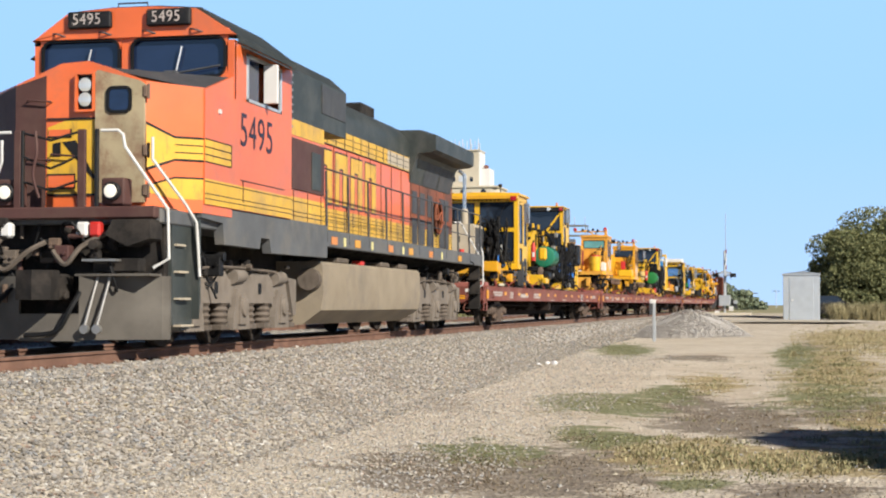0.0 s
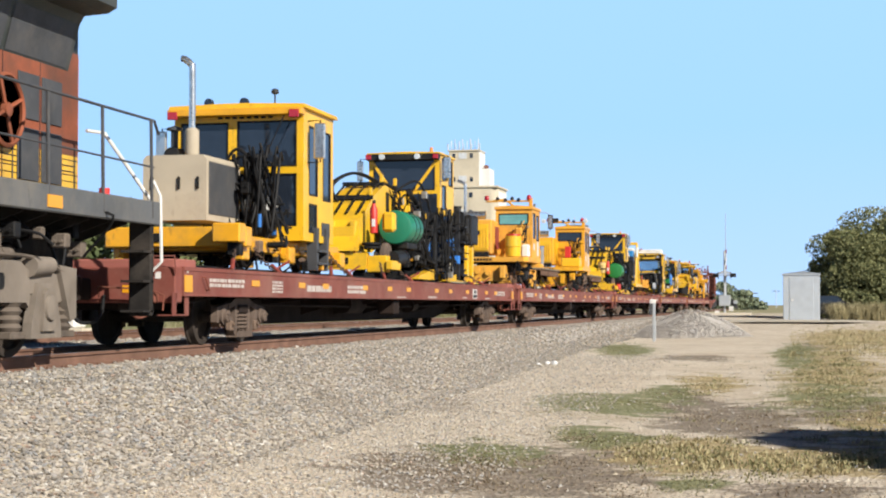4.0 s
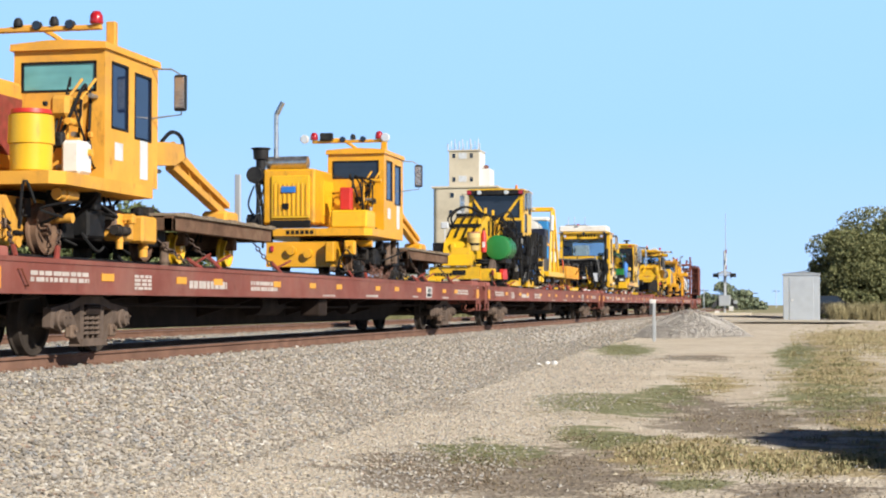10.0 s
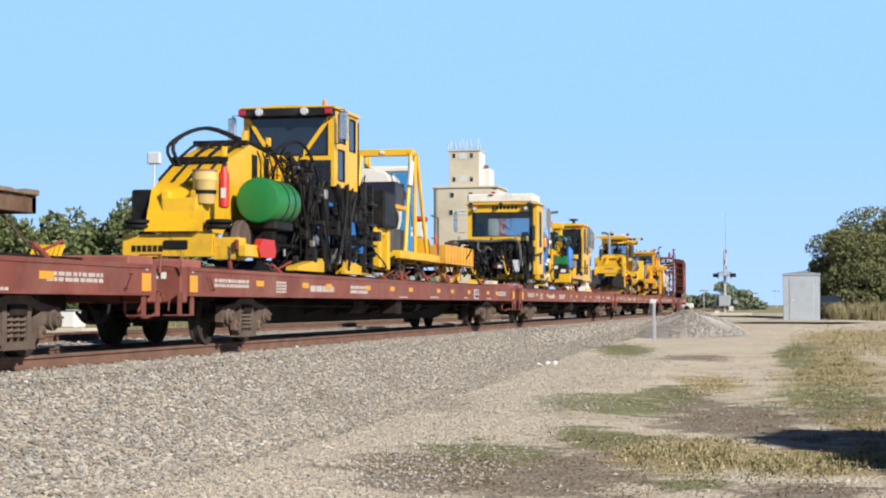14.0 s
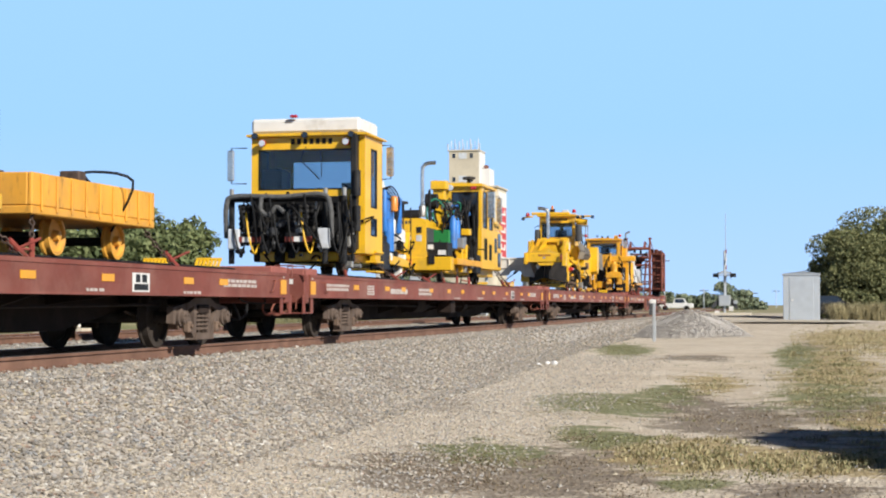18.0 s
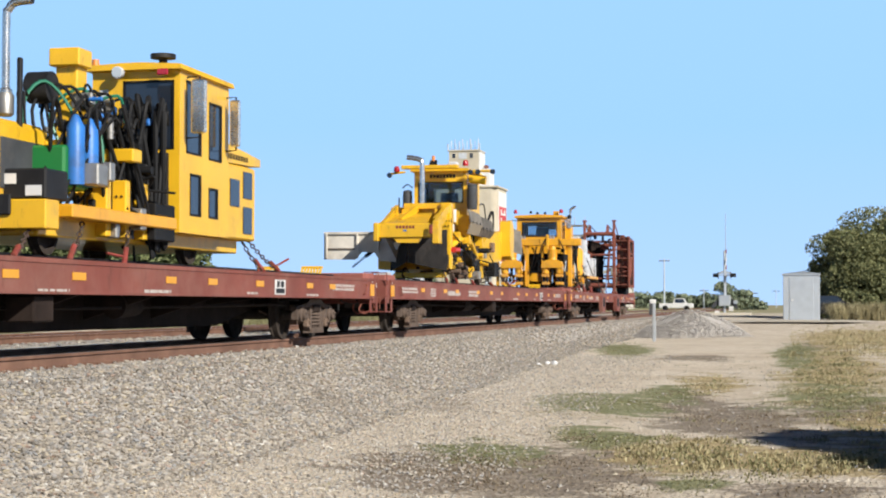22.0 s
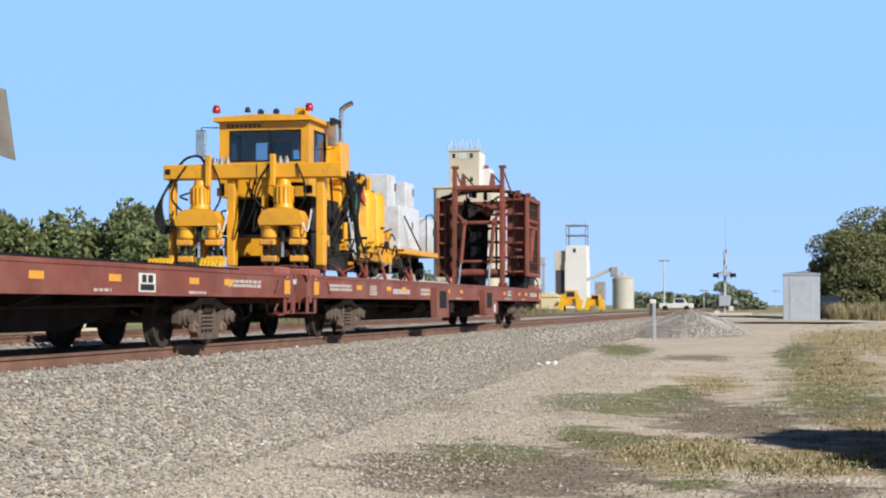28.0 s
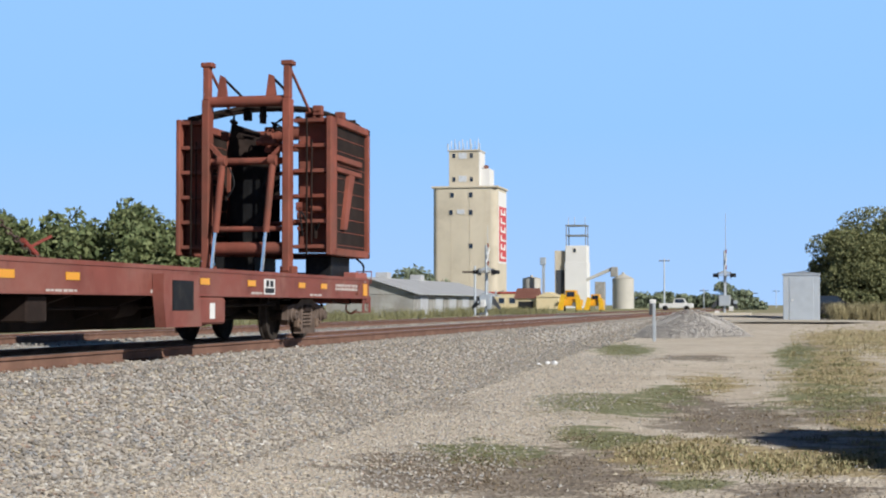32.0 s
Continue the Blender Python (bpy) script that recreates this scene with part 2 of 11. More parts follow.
def stone_material(name, k, even=0.0):
    """Mixed crushed stone: grey, bluish, tan, a few rust red and white."""
    m = leaf_material(name, (0, 0, 0), (1, 1, 1))
    ramp = [x for x in m.node_tree.nodes if x.bl_idname == "ShaderNodeValToRGB"][0].color_ramp
    ramp.interpolation = "CONSTANT"
    tones = [(0.0, (0.22, 0.20, 0.17)), (0.10, (0.30, 0.265, 0.22)), (0.30, (0.42, 0.365, 0.29)), (0.50, (0.36, 0.345, 0.325)), (0.64, (0.52, 0.46, 0.365)),
             (0.78, (0.30, 0.31, 0.32)), (0.87, (0.42, 0.28, 0.20)), (0.895, (0.58, 0.49, 0.33)), (0.95, (0.76, 0.73, 0.67))]
    while len(ramp.elements) < len(tones):
        ramp.elements.new(0.5)
    for e, (at, c) in zip(ramp.elements, tones):
        e.position, e.color = at, (*[min(0.85, (v * (1 - even) + w * even) * k) for v, w in zip(c, (0.40, 0.378, 0.348))], 1)
    m.node_tree.nodes["Principled BSDF"].inputs["Roughness"].default_value = 0.85
    return m


LEAF = leaf_material("tree_leaves", (0.06, 0.075, 0.03), (0.30, 0.30, 0.13))
LEAFFAR = leaf_material("far_leaves", (0.085, 0.115, 0.045), (0.21, 0.235, 0.10))
# far leaves paled, with the haze of distance in their colour
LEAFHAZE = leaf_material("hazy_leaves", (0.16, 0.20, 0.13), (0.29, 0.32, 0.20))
DRYGRASS = leaf_material("dry_grass", (0.26, 0.22, 0.11), (0.52, 0.46, 0.27))
DEADWEED = leaf_material("dead_weeds", (0.13, 0.10, 0.065), (0.30, 0.24, 0.16))
GREENGRASS = leaf_material("green_weeds", (0.14, 0.14, 0.065), (0.32, 0.30, 0.15))
STONES = stone_material("ballast_stones", 0.80, 0.30)
GRIT = stone_material("fine_gravel", 1.08, 0.5)


# ---- shapes
def add(bm, verts, faces):
    vs = [bm.verts.new(v) for v in verts]
    for f in faces:
        bm.faces.new([vs[i] for i in f])
    return vs


def box(bm, x0, x1, y0, y1, z0, z1, bev=0.012):
    """A box with chamfered edges."""
    b = min(bev, 0.3 * min(abs(x1 - x0), abs(y1 - y0), abs(z1 - z0)))
    (x0, x1), (y0, y1), (z0, z1) = sorted((x0, x1)), sorted((y0, y1)), sorted((z0, z1))
    if b <= 0.002:
        add(bm, [(x, y, z) for x in (x0, x1) for y in (y0, y1) for z in (z0, z1)],
            [(0, 1, 3, 2), (4, 6, 7, 5), (0, 4, 5, 1), (2, 3, 7, 6), (0, 2, 6, 4), (1, 5, 7, 3)])
        return bm
    vs, idx = [], {}
    for i, x in enumerate((x0, x1)):
        for j, y in enumerate((y0, y1)):
            for k, z in enumerate((z0, z1)):
                sx, sy, sz = (b, -b)[i], (b, -b)[j], (b, -b)[k]
                for a, v in enumerate(((x, y + sy, z + sz), (x + sx, y, z + sz), (x + sx, y + sy, z))):
                    idx[i, j, k, a] = len(vs)
                    vs.append(v)
    fs = []
    g = lambda i, j, k, a: idx[i, j, k, a]
    for i in (0, 1):
        fs.append([g(i, 0, 0, 0), g(i, 1, 0, 0), g(i, 1, 1, 0), g(i, 0, 1, 0)])
        fs.append([g(0, i, 0, 1), g(1, i, 0, 1), g(1, i, 1, 1), g(0, i, 1, 1)])
        fs.append([g(0, 0, i, 2), g(1, 0, i, 2), g(1, 1, i, 2), g(0, 1, i, 2)])
        for j in (0, 1):
            fs.append([g(i, j, 0, 0), g(i, j, 1, 0), g(i, j, 1, 1), g(i, j, 0, 1)])
            fs.append([g(i, 0, j, 0), g(i, 1, j, 0), g(i, 1, j, 2), g(i, 0, j, 2)])
            fs.append([g(0, i, j, 1), g(1, i, j, 1), g(1, i, j, 2), g(0, i, j, 2)])
            for k in (0, 1):
                fs.append([g(i, j, k, 0), g(i, j, k, 1), g(i, j, k, 2)])
    add(bm, vs, fs)
    return bm


def prism(bm, poly, axis, a, b):
    """poly, drawn in the two other axes (in x, y, z order), pushed along axis from a to b."""
    def at(p, d):
        return {"x": (d, p[0], p[1]), "y": (p[0], d, p[1]), "z": (p[0], p[1], d)}[axis]
    n = len(poly)
    add(bm, [at(p, a) for p in poly] + [at(p, b) for p in poly],
        [list(range(n)), list(range(2 * n - 1, n - 1, -1))] + [(i, (i + 1) % n, n + (i + 1) % n, n + i) for i in range(n)])
    return bm


def cyl(bm, p0, p1, r, r1=None, n=12, caps=True):
    p0, p1 = Vector(p0), Vector(p1)
    r1 = r if r1 is None else r1
    d = (p1 - p0).normalized()
    u = d.orthogonal().normalized()
    w = d.cross(u)
    vs = [p + (u * math.cos(2 * math.pi * i / n) + w * math.sin(2 * math.pi * i / n)) * q for p, q in ((p0, r), (p1, r1)) for i in range(n)]
    fs = [(i, (i + 1) % n, n + (i + 1) % n, n + i) for i in range(n)]
    if caps:
        fs += [list(range(n - 1, -1, -1)), list(range(n, 2 * n))]
    add(bm, vs, fs)
    return bm


def tube(bm, pts, r, n=7, smooth=True, steps=5):
    """A bent pipe or hose through the points."""
    pts = [Vector(p) for p in pts]
    if smooth and len(pts) > 2:
        fine = []
        for i in range(len(pts) - 1):
            p0, p1, p2, p3 = pts[max(i - 1, 0)], pts[i], pts[i + 1], pts[min(i + 2, len(pts) - 1)]
            for k in range(steps):
                t = k / steps
                fine.append(0.5 * (2 * p1 + (p2 - p0) * t + (2 * p0 - 5 * p1 + 4 * p2 - p3) * t * t + (3 * p1 - p0 - 3 * p2 + p3) * t ** 3))
        pts = fine + [pts[-1]]
    vs, fs = [], []
    u = (pts[1] - pts[0]).orthogonal().normalized()
    for i, p in enumerate(pts):
        d = (pts[min(i + 1, len(pts) - 1)] - pts[max(i - 1, 0)]).normalized()
        u = (u - d * u.dot(d))
        u = u.normalized() if u.length > 1e-6 else d.orthogonal().normalized()
        w = d.cross(u)
        vs += [p + (u * math.cos(2 * math.pi * k / n) + w * math.sin(2 * math.pi * k / n)) * r for k in range(n)]
    for i in range(len(pts) - 1):
        fs += [(i * n + k, i * n + (k + 1) % n, (i + 1) * n + (k + 1) % n, (i + 1) * n + k) for k in range(n)]
    fs += [list(range(n - 1, -1, -1)), list(range(len(vs) - n, len(vs)))]
    add(bm, vs, fs)
    return bm


def lathe(bm, profile, centre, axis="x", n=24):
    """profile: (along the axis, radius) pairs turned about an axis through centre."""
    c = Vector(centre)
    vs, fs = [], []
    for a, r in profile:
        for k in range(n):
            q, s = r * math.cos(2 * math.pi * k / n), r * math.sin(2 * math.pi * k / n)
            vs.append(c + Vector({"x": (a, q, s), "y": (q, a, s), "z": (q, s, a)}[axis]))
    for i in range(len(profile) - 1):
        fs += [(i * n + k, i * n + (k + 1) % n, (i + 1) * n + (k + 1) % n, (i + 1) * n + k) for k in range(n)]
    fs += [list(range(n)), list(range(len(vs) - n, len(vs)))]
    add(bm, vs, fs)
    return bm


def plate(bm, corners, thick, push):
    """A flat plate: its corners, and the way in which it is thick."""
    d = Vector(push).normalized() * thick
    n = len(corners)
    add(bm, [Vector(c) for c in corners] + [Vector(c) + d for c in corners],
        [list(range(n)), list(range(2 * n - 1, n - 1, -1))] + [(i, (i + 1) % n, n + (i + 1) % n, n + i) for i in range(n)])
    return bm


def B():
    return bmesh.new()


def mesh_of(name, bm, mat, off=None, smooth=None):
    if off is not None:
        bmesh.ops.translate(bm, verts=bm.verts, vec=-off)
    bmesh.ops.recalc_face_normals(bm, faces=bm.faces)
    me = bpy.data.meshes.new(name)
    bm.to_mesh(me)
    bm.free()
    me.materials.append(mat)
    if smooth:
        me.polygons.foreach_set("use_smooth", [True] * len(me.polygons))
        me.set_sharp_from_angle(angle=radians(smooth))
    return me


def part(name, bm, mat, parent, label="", smooth=35):
    """One mesh object under a thing or a part; bm is drawn in the thing's line coordinates."""
    ob = new(name, mesh_of(name, bm, mat, ORIGIN[0], smooth))
    ob.parent = parent
    if label:
        ob["label"] = label
    return ob


def thing(name, s, z, label, category, group="", x=0.0):
    """An empty for a thing that rides in the train; its parts are drawn in metres across, along and above the rail."""
    ob = new(name)
    ob.empty_display_size = 0.3
    ORIGIN[0] = Vector((x, s, z))
    ob.location = (TX + x, s, RAIL + z)
    tagged(ob, label, category, group)
    TRAIN.append(ob)
    return ob


def fixed(name, place, label, category, group=""):
    """An empty for a standing thing; its parts are drawn about its foot."""
    ob = new(name)
    ob.empty_display_size = 0.3
    ob.location = place
    ORIGIN[0] = Vector((0, 0, 0))
    tagged(ob, label, category, group)
    return ob


def solid(name, bm, mat, label="", category="", kind="", group="", smooth=35, place=None):
    """A thing that is one mesh, or a piece of the setting."""
    ob = new(name, mesh_of(name, bm, mat, None, smooth))
    if place is not None:
        ob.location = place
    return tagged(ob, label, category, group, kind)


def cloud(name, verts, faces, mat, label, category, kind="stuff"):
    me = bpy.data.meshes.new(name)
    me.from_pydata(verts, [], faces)
    me.materials.append(mat)
    return tagged(new(name, me), label, category, "", kind)


def clutter(parent, x0, x1, y0, y1, z0, z1, n, seed, mats, name="machinery_block", size=0.2):
    """Small valves, motors, blocks and pipes packed into a space, each a part."""
    r = random.Random(seed)
    for i in range(n):
        x, y, z = r.uniform(x0, x1), r.uniform(y0, y1), r.uniform(z0, z1)
        s = size * r.uniform(0.4, 1.2)
        bm = B()
        q = r.random()
        if q < 0.45:
            box(bm, x - s * 0.5, x + s * 0.5, y - s * 0.4, y + s * 0.4, z - s * r.uniform(0.3, 0.9), z + s * 0.5, 0.015)
            for k in range(2):
                cyl(bm, (x + s * (k - 0.5) * 0.5, y - s * 0.4, z), (x + s * (k - 0.5) * 0.5, y - s * 0.6, z), s * 0.12, n=8)
            nm = name
        elif q < 0.75:
            a = r.choice(((1, 0, 0), (0, 1, 0), (0, 0, 1)))
            d = Vector(a) * s * 0.9
            c = Vector((x, y, z))
            cyl(bm, c - d, c + d, s * 0.28, n=12)
            cyl(bm, c - d * 0.4, c - d * 0.25, s * 0.34, n=12)
            nm = "hydraulic_motor"
        else:
            tube(bm, [(x, y, z), (x + r.uniform(-s, s), y - s * 0.6, z + r.uniform(0, s * 1.5)), (x + r.uniform(-2 * s, 2 * s), y, z + r.uniform(-2 * s, s)), (x + r.uniform(-2 * s, 2 * s), y + s, z - r.uniform(0, 2 * s))], 0.018, 6)
            nm = "hydraulic_hose"
        part(nm, bm, r.choice(mats) if nm != "hydraulic_hose" else RUBBER, parent)


def loom(parent, x0, x1, y0, y1, top, low, n, seed, r=0.016):
    """Slack hydraulic hoses hanging from one rail to another."""
    q = random.Random(seed)
    for i in range(n):
        a, b = Vector((q.uniform(x0, x1), q.uniform(y0, y1), top + q.uniform(-0.15, 0.15))), Vector((q.uniform(x0, x1), q.uniform(y0, y1), low + q.uniform(-0.2, 0.2)))
        s = q.uniform(0.08, 0.3)
        bm = B()
        tube(bm, [a, a + Vector((0.05, -s, 0.06)), (a + b) / 2 + Vector((0.08, -s * 1.2, -0.05)), b + Vector((0.03, -s * 0.7, -0.12)), b], r * q.uniform(0.8, 1.4), 6)
        part("hydraulic_hose", bm, q.choice((RUBBER, RUBBER, GREASESHADE)), parent)




# ---- ground
def smooth01(a, b, v):
    t = np.clip((v - a) / (b - a), 0, 1)
    return t * t * (3 - 2 * t)


def level(x, y):
    """The lie of the land, with the ballast beds of the two tracks."""
    x, y = np.asarray(x, float), np.asarray(y, float)
    g = 0.42 * smooth01(16, 52, y) + 0.33 * smooth01(45, 105, y)
    g = g + 0.035 * np.sin(x * 0.9 + y * 0.23) * np.sin(y * 0.31 - x * 0.2) * smooth01(-7, -3, x)
    top = RAIL - 0.17
    bed = np.clip((2.15 - np.abs(x - TX)) / 1.75 * 0.80, -0.85, 0) + top
    bed2 = np.clip((2.0 - np.abs(x + 16.9)) / 1.75 * 0.80, -0.85, 0) + top - 0.08
    g = np.where(x < -12.5, np.maximum(g, top - 0.32), g)
    return np.maximum(np.maximum(bed, bed2), g)


def ground_material():
    m = bpy.data.materials.new("gravel_and_dry_grass")
    m.use_nodes = True
    n, link = m.node_tree.nodes, m.node_tree.links.new
    b = n["Principled BSDF"]
    b.inputs["Roughness"].default_value = 0.95
    b.inputs["Specular IOR Level"].default_value = 0.15
    geo = n.new("ShaderNodeNewGeometry")
    sep = n.new("ShaderNodeSeparateXYZ")
    link(geo.outputs["Position"], sep.inputs[0])

    def noise_at(scale, detail=5, rough=0.6):
        t = n.new("ShaderNodeTexNoise")
        t.inputs["Scale"].default_value, t.inputs["Detail"].default_value, t.inputs["Roughness"].default_value = scale, detail, rough
        link(geo.outputs["Position"], t.inputs["Vector"])
        return t.outputs[0]

    def math_(op, a, c):
        t = n.new("ShaderNodeMath")
        t.operation = op
        for i, v in enumerate((a, c)):
            if isinstance(v, (int, float)):
                t.inputs[i].default_value = v
            else:
                link(v, t.inputs[i])
        return t.outputs[0]

    def ramp(v, stops):
        t = n.new("ShaderNodeValToRGB")
        e = t.color_ramp.elements
        while len(e) < len(stops):
            e.new(0.5)
        for el, (p, c) in zip(e, stops):
            el.position, el.color = p, (*[v * w for v, w in zip(c, (1.17, 1.19, 1.24))], 1)
        link(v, t.inputs[0])
        return t.outputs[0]

    def mix(f, a, c):
        t = n.new("ShaderNodeMix")
        t.data_type = "RGBA"
        link(f, t.inputs["Factor"]), link(a, t.inputs["A"]), link(c, t.inputs["B"])
        return t.outputs["Result"]

    def step(v, lo, hi):
        t = n.new("ShaderNodeMapRange")
        t.interpolation_type = "SMOOTHSTEP"
        t.inputs[1].default_value, t.inputs[2].default_value = lo, hi
        link(v, t.inputs[0])
        return t.outputs[0]

    def cells(scale):
        t = n.new("ShaderNodeTexVoronoi")
        t.inputs["Scale"].default_value = scale
        link(geo.outputs["Position"], t.inputs["Vector"])
        return t
    v1, v2 = cells(19.0), cells(42.0)
    stone_c = ramp(v1.outputs["Color"], [(0.1, (0.24, 0.21, 0.175)), (0.3, (0.32, 0.29, 0.25)), (0.5, (0.40, 0.35, 0.28)), (0.7, (0.35, 0.335, 0.315)), (0.9, (0.55, 0.49, 0.40))])
    grit_c = ramp(v2.outputs["Color"], [(0.1, (0.34, 0.285, 0.21)), (0.35, (0.52, 0.45, 0.35)), (0.65, (0.57, 0.495, 0.385)), (0.9, (0.70, 0.63, 0.52))])
    dirt_c = ramp(noise_at(1.7, 9, 0.7), [(0.3, (0.38, 0.31, 0.225)), (0.7, (0.58, 0.50, 0.385))])
    wob = math_("MULTIPLY", math_("SUBTRACT", noise_at(0.35, 6, 0.65), 0.5), 5.0)
    xx = math_("ADD", sep.outputs[0], wob)
    col = mix(step(math_("ADD", sep.outputs[0], math_("MULTIPLY", wob, 0.35)), -6.3, -4.9), stone_c, grit_c)
    col = mix(step(xx, -4.6, -2.6), col, mix(step(noise_at(0.8, 7, 0.7), 0.42, 0.58), grit_c, dirt_c))
    fray = math_("ADD", math_("MULTIPLY", math_("SUBTRACT", noise_at(1.3, 10, 0.72), 0.5), 2.6), math_("MULTIPLY", math_("SUBTRACT", noise_at(9, 6, 0.7), 0.5), 0.9))
    growth = {"brown": ramp(noise_at(5, 8, 0.75), [(0.3, (0.115, 0.092, 0.068)), (0.5, (0.20, 0.165, 0.125)), (0.62, (0.29, 0.245, 0.19)), (0.75, (0.42, 0.37, 0.30))]),
              "straw": ramp(noise_at(3.2, 9, 0.75), [(0.3, (0.15, 0.12, 0.06)), (0.45, (0.29, 0.225, 0.11)), (0.58, (0.42, 0.33, 0.175)), (0.75, (0.55, 0.46, 0.31))]),
              "green": ramp(noise_at(6, 8, 0.75), [(0.3, (0.085, 0.10, 0.045)), (0.5, (0.17, 0.18, 0.085)), (0.7, (0.34, 0.31, 0.19))])}
    for kind, colour in growth.items():
        att = n.new("ShaderNodeAttribute")
        att.attribute_name = kind
        col = mix(math_("MULTIPLY", step(math_("ADD", att.outputs["Fac"], fray), 0.34, 0.62), 0.92), col, colour)
    far = step(sep.outputs[1], 120, 190)
    col = mix(far, col, ramp(noise_at(0.03, 6), [(0.3, (0.20, 0.19, 0.10)), (0.7, (0.33, 0.29, 0.17))]))
    back = step(math_("MULTIPLY", sep.outputs[0], -1.0), 19.5, 23)
    col = mix(back, col, ramp(noise_at(0.5, 6), [(0.35, (0.13, 0.15, 0.05)), (0.65, (0.36, 0.31, 0.17))]))
    link(col, b.inputs["Base Color"])
    bp = n.new("ShaderNodeBump")
    bp.inputs["Strength"].default_value, bp.inputs["Distance"].default_value = 0.7, 0.03
    link(math_("ADD", v1.outputs["Distance"], math_("MULTIPLY", noise_at(25, 4), 0.8)), bp.inputs["Height"])
    link(bp.outputs[0], b.inputs["Normal"])
    return m


GROUND = ground_material()


# patches of growth: kind, middle, half widths, slant, strength
# the brown patch at (2.3, 18.6) darkens the ground inside the tree's shade
PATCHES = [("green", -3.15, 16.9, 0.55, 1.1, -0.19, 0.9), ("brown", -2.75, 15.1, 1.25, 1.9, -0.18, 1.0), ("brown", -1.7, 16.4, 0.8, 1.2, -0.1, 0.75), ("green", -2.23, 19.0, 0.55, 1.2, -0.12, 0.8),
           ("brown", -2.2, 18.4, 0.8, 1.4, -0.12, 0.6), ("green", -2.75, 24.4, 0.85, 2.0, -0.12, 0.95), ("green", -1.95, 26.6, 0.5, 2.0, -0.08, 0.8), ("brown", -1.5, 25.2, 0.55, 2.6, -0.05, 0.85),
           ("straw", -0.99, 17.0, 0.75, 1.5, -0.06, 1.0), ("straw", 0.30, 16.3, 0.95, 1.3, 0.01, 1.0), ("straw", 0.95, 34.0, 0.9, 10.0, 0.02, 0.85), ("green", 0.7, 26.5, 0.9, 3.5, 0.02, 0.7),
           ("straw", 2.3, 57.0, 1.6, 10.0, 0.04, 1.0), ("brown", -0.75, 22.0, 0.85, 2.6, -0.04, 0.95), ("green", 0.2, 41.7, 0.45, 6.5, 0.01, 0.9), ("green", -4.32, 43.5, 0.7, 4.2, -0.10, 0.8),
           ("brown", -2.21, 38.8, 0.74, 1.2, -0.06, 0.8), ("brown", -5.02, 23.8, 0.55, 2.0, -0.21, 0.5), ("brown", -6.0, 21.0, 0.4, 1.0, -0.2, 0.45), ("straw", -1.34, 29.8, 0.6, 2.4, -0.05, 0.65),
           ("green", -0.76, 14.6, 0.30, 0.8, -0.05, 0.6), ("brown", 0.05, 13.7, 0.78, 0.6, 0.0, 0.8), ("straw", 2.6, 21.5, 1.8, 4.5, 0.02, 0.9), ("straw", 8.5, 42.0, 5.5, 28.0, 0.0, 0.95),
           ("brown", 0.9, 23.5, 1.0, 3.0, 0.02, 0.8), ("brown", 2.3, 18.6, 1.6, 2.4, 0.02, 1.0), ("brown", 1.0, 47.0, 0.9, 6.0, 0.02, 0.7)]


def grassy(x, y, kind=""):
    """How much of the ground is overgrown by a kind of growth, or by any, 0 to 1."""
    x, y = np.asarray(x, float), np.asarray(y, float)
    g = np.zeros_like(x)
    for what, cx, cy, rx, ry, a, k in PATCHES:
        if kind in ("", what):
            d = np.sqrt((((x - cx) - a * (y - cy)) / rx) ** 2 + ((y - cy) / ry) ** 2)
            g = np.maximum(g, k * np.clip(1.8 - d, 0, 1.3) / 1.3)
    return g


xs = np.unique(np.concatenate([np.linspace(-2500, -60, 24), np.linspace(-60, -20, 24), np.linspace(-20, 8, 180), np.linspace(8, 60, 40), np.linspace(60, 2500, 24)]))
ys = np.unique(np.concatenate([np.linspace(-400, 6, 14), np.linspace(6, 60, 170), np.linspace(60, 140, 80), np.linspace(140, 600, 30), np.linspace(600, 4200, 20)]))
gx, gy = np.meshgrid(xs, ys)
gz = level(gx, gy)
gv = np.stack([gx, gy, gz], -1).reshape(-1, 3)
nx, ny = len(xs), len(ys)
gf = [(j * nx + i, j * nx + i + 1, (j + 1) * nx + i + 1, (j + 1) * nx + i) for j in range(ny - 1) for i in range(nx - 1)]
ground = cloud("ground", gv.tolist(), gf, GROUND, "gravelly trackside ground with patches of dry grass", "ground", "structure")
for kind in ("straw", "green", "brown"):
    cover = ground.data.attributes.new(kind, "FLOAT", "POINT")
    cover.data.foreach_set("value", grassy(gx, gy, kind).reshape(-1).astype(np.float32))
ground.data.polygons.foreach_set("use_smooth", [True] * len(ground.data.polygons))

# ---- track: rails, ties
RAILPROF = [(-0.075, -0.172), (0.075, -0.172), (0.075, -0.160), (0.014, -0.135), (0.010, -0.045), (0.036, -0.035), (0.036, -0.008), (0.028, 0.0), (-0.028, 0.0), (-0.036, -0.008), (-0.036, -0.035), (-0.010, -0.045), (-0.014, -0.135), (-0.075, -0.160)]


def rail(name, x, zoff, label):
    bm = B()
    prism(bm, [(x + p, RAIL + zoff + q) for p, q in RAILPROF], "y", -60, 900)
    ob = solid(name, bm, RAILSIDE, label, "rail", "structure", smooth=None)
    bm = B()
    prism(bm, [(x - 0.027, RAIL + zoff), (x + 0.027, RAIL + zoff), (x + 0.024, RAIL + zoff + 0.003), (x - 0.024, RAIL + zoff + 0.003)], "y", -60, 900)
    top = new("rail_head", mesh_of("rail_head", bm, RAILTOP))
    top.parent = ob
    return ob


for x in (TX - GAUGE / 2 - 0.03, TX + GAUGE / 2 + 0.03):
    rail("rail", x, 0, "rusty steel rail with a polished head")
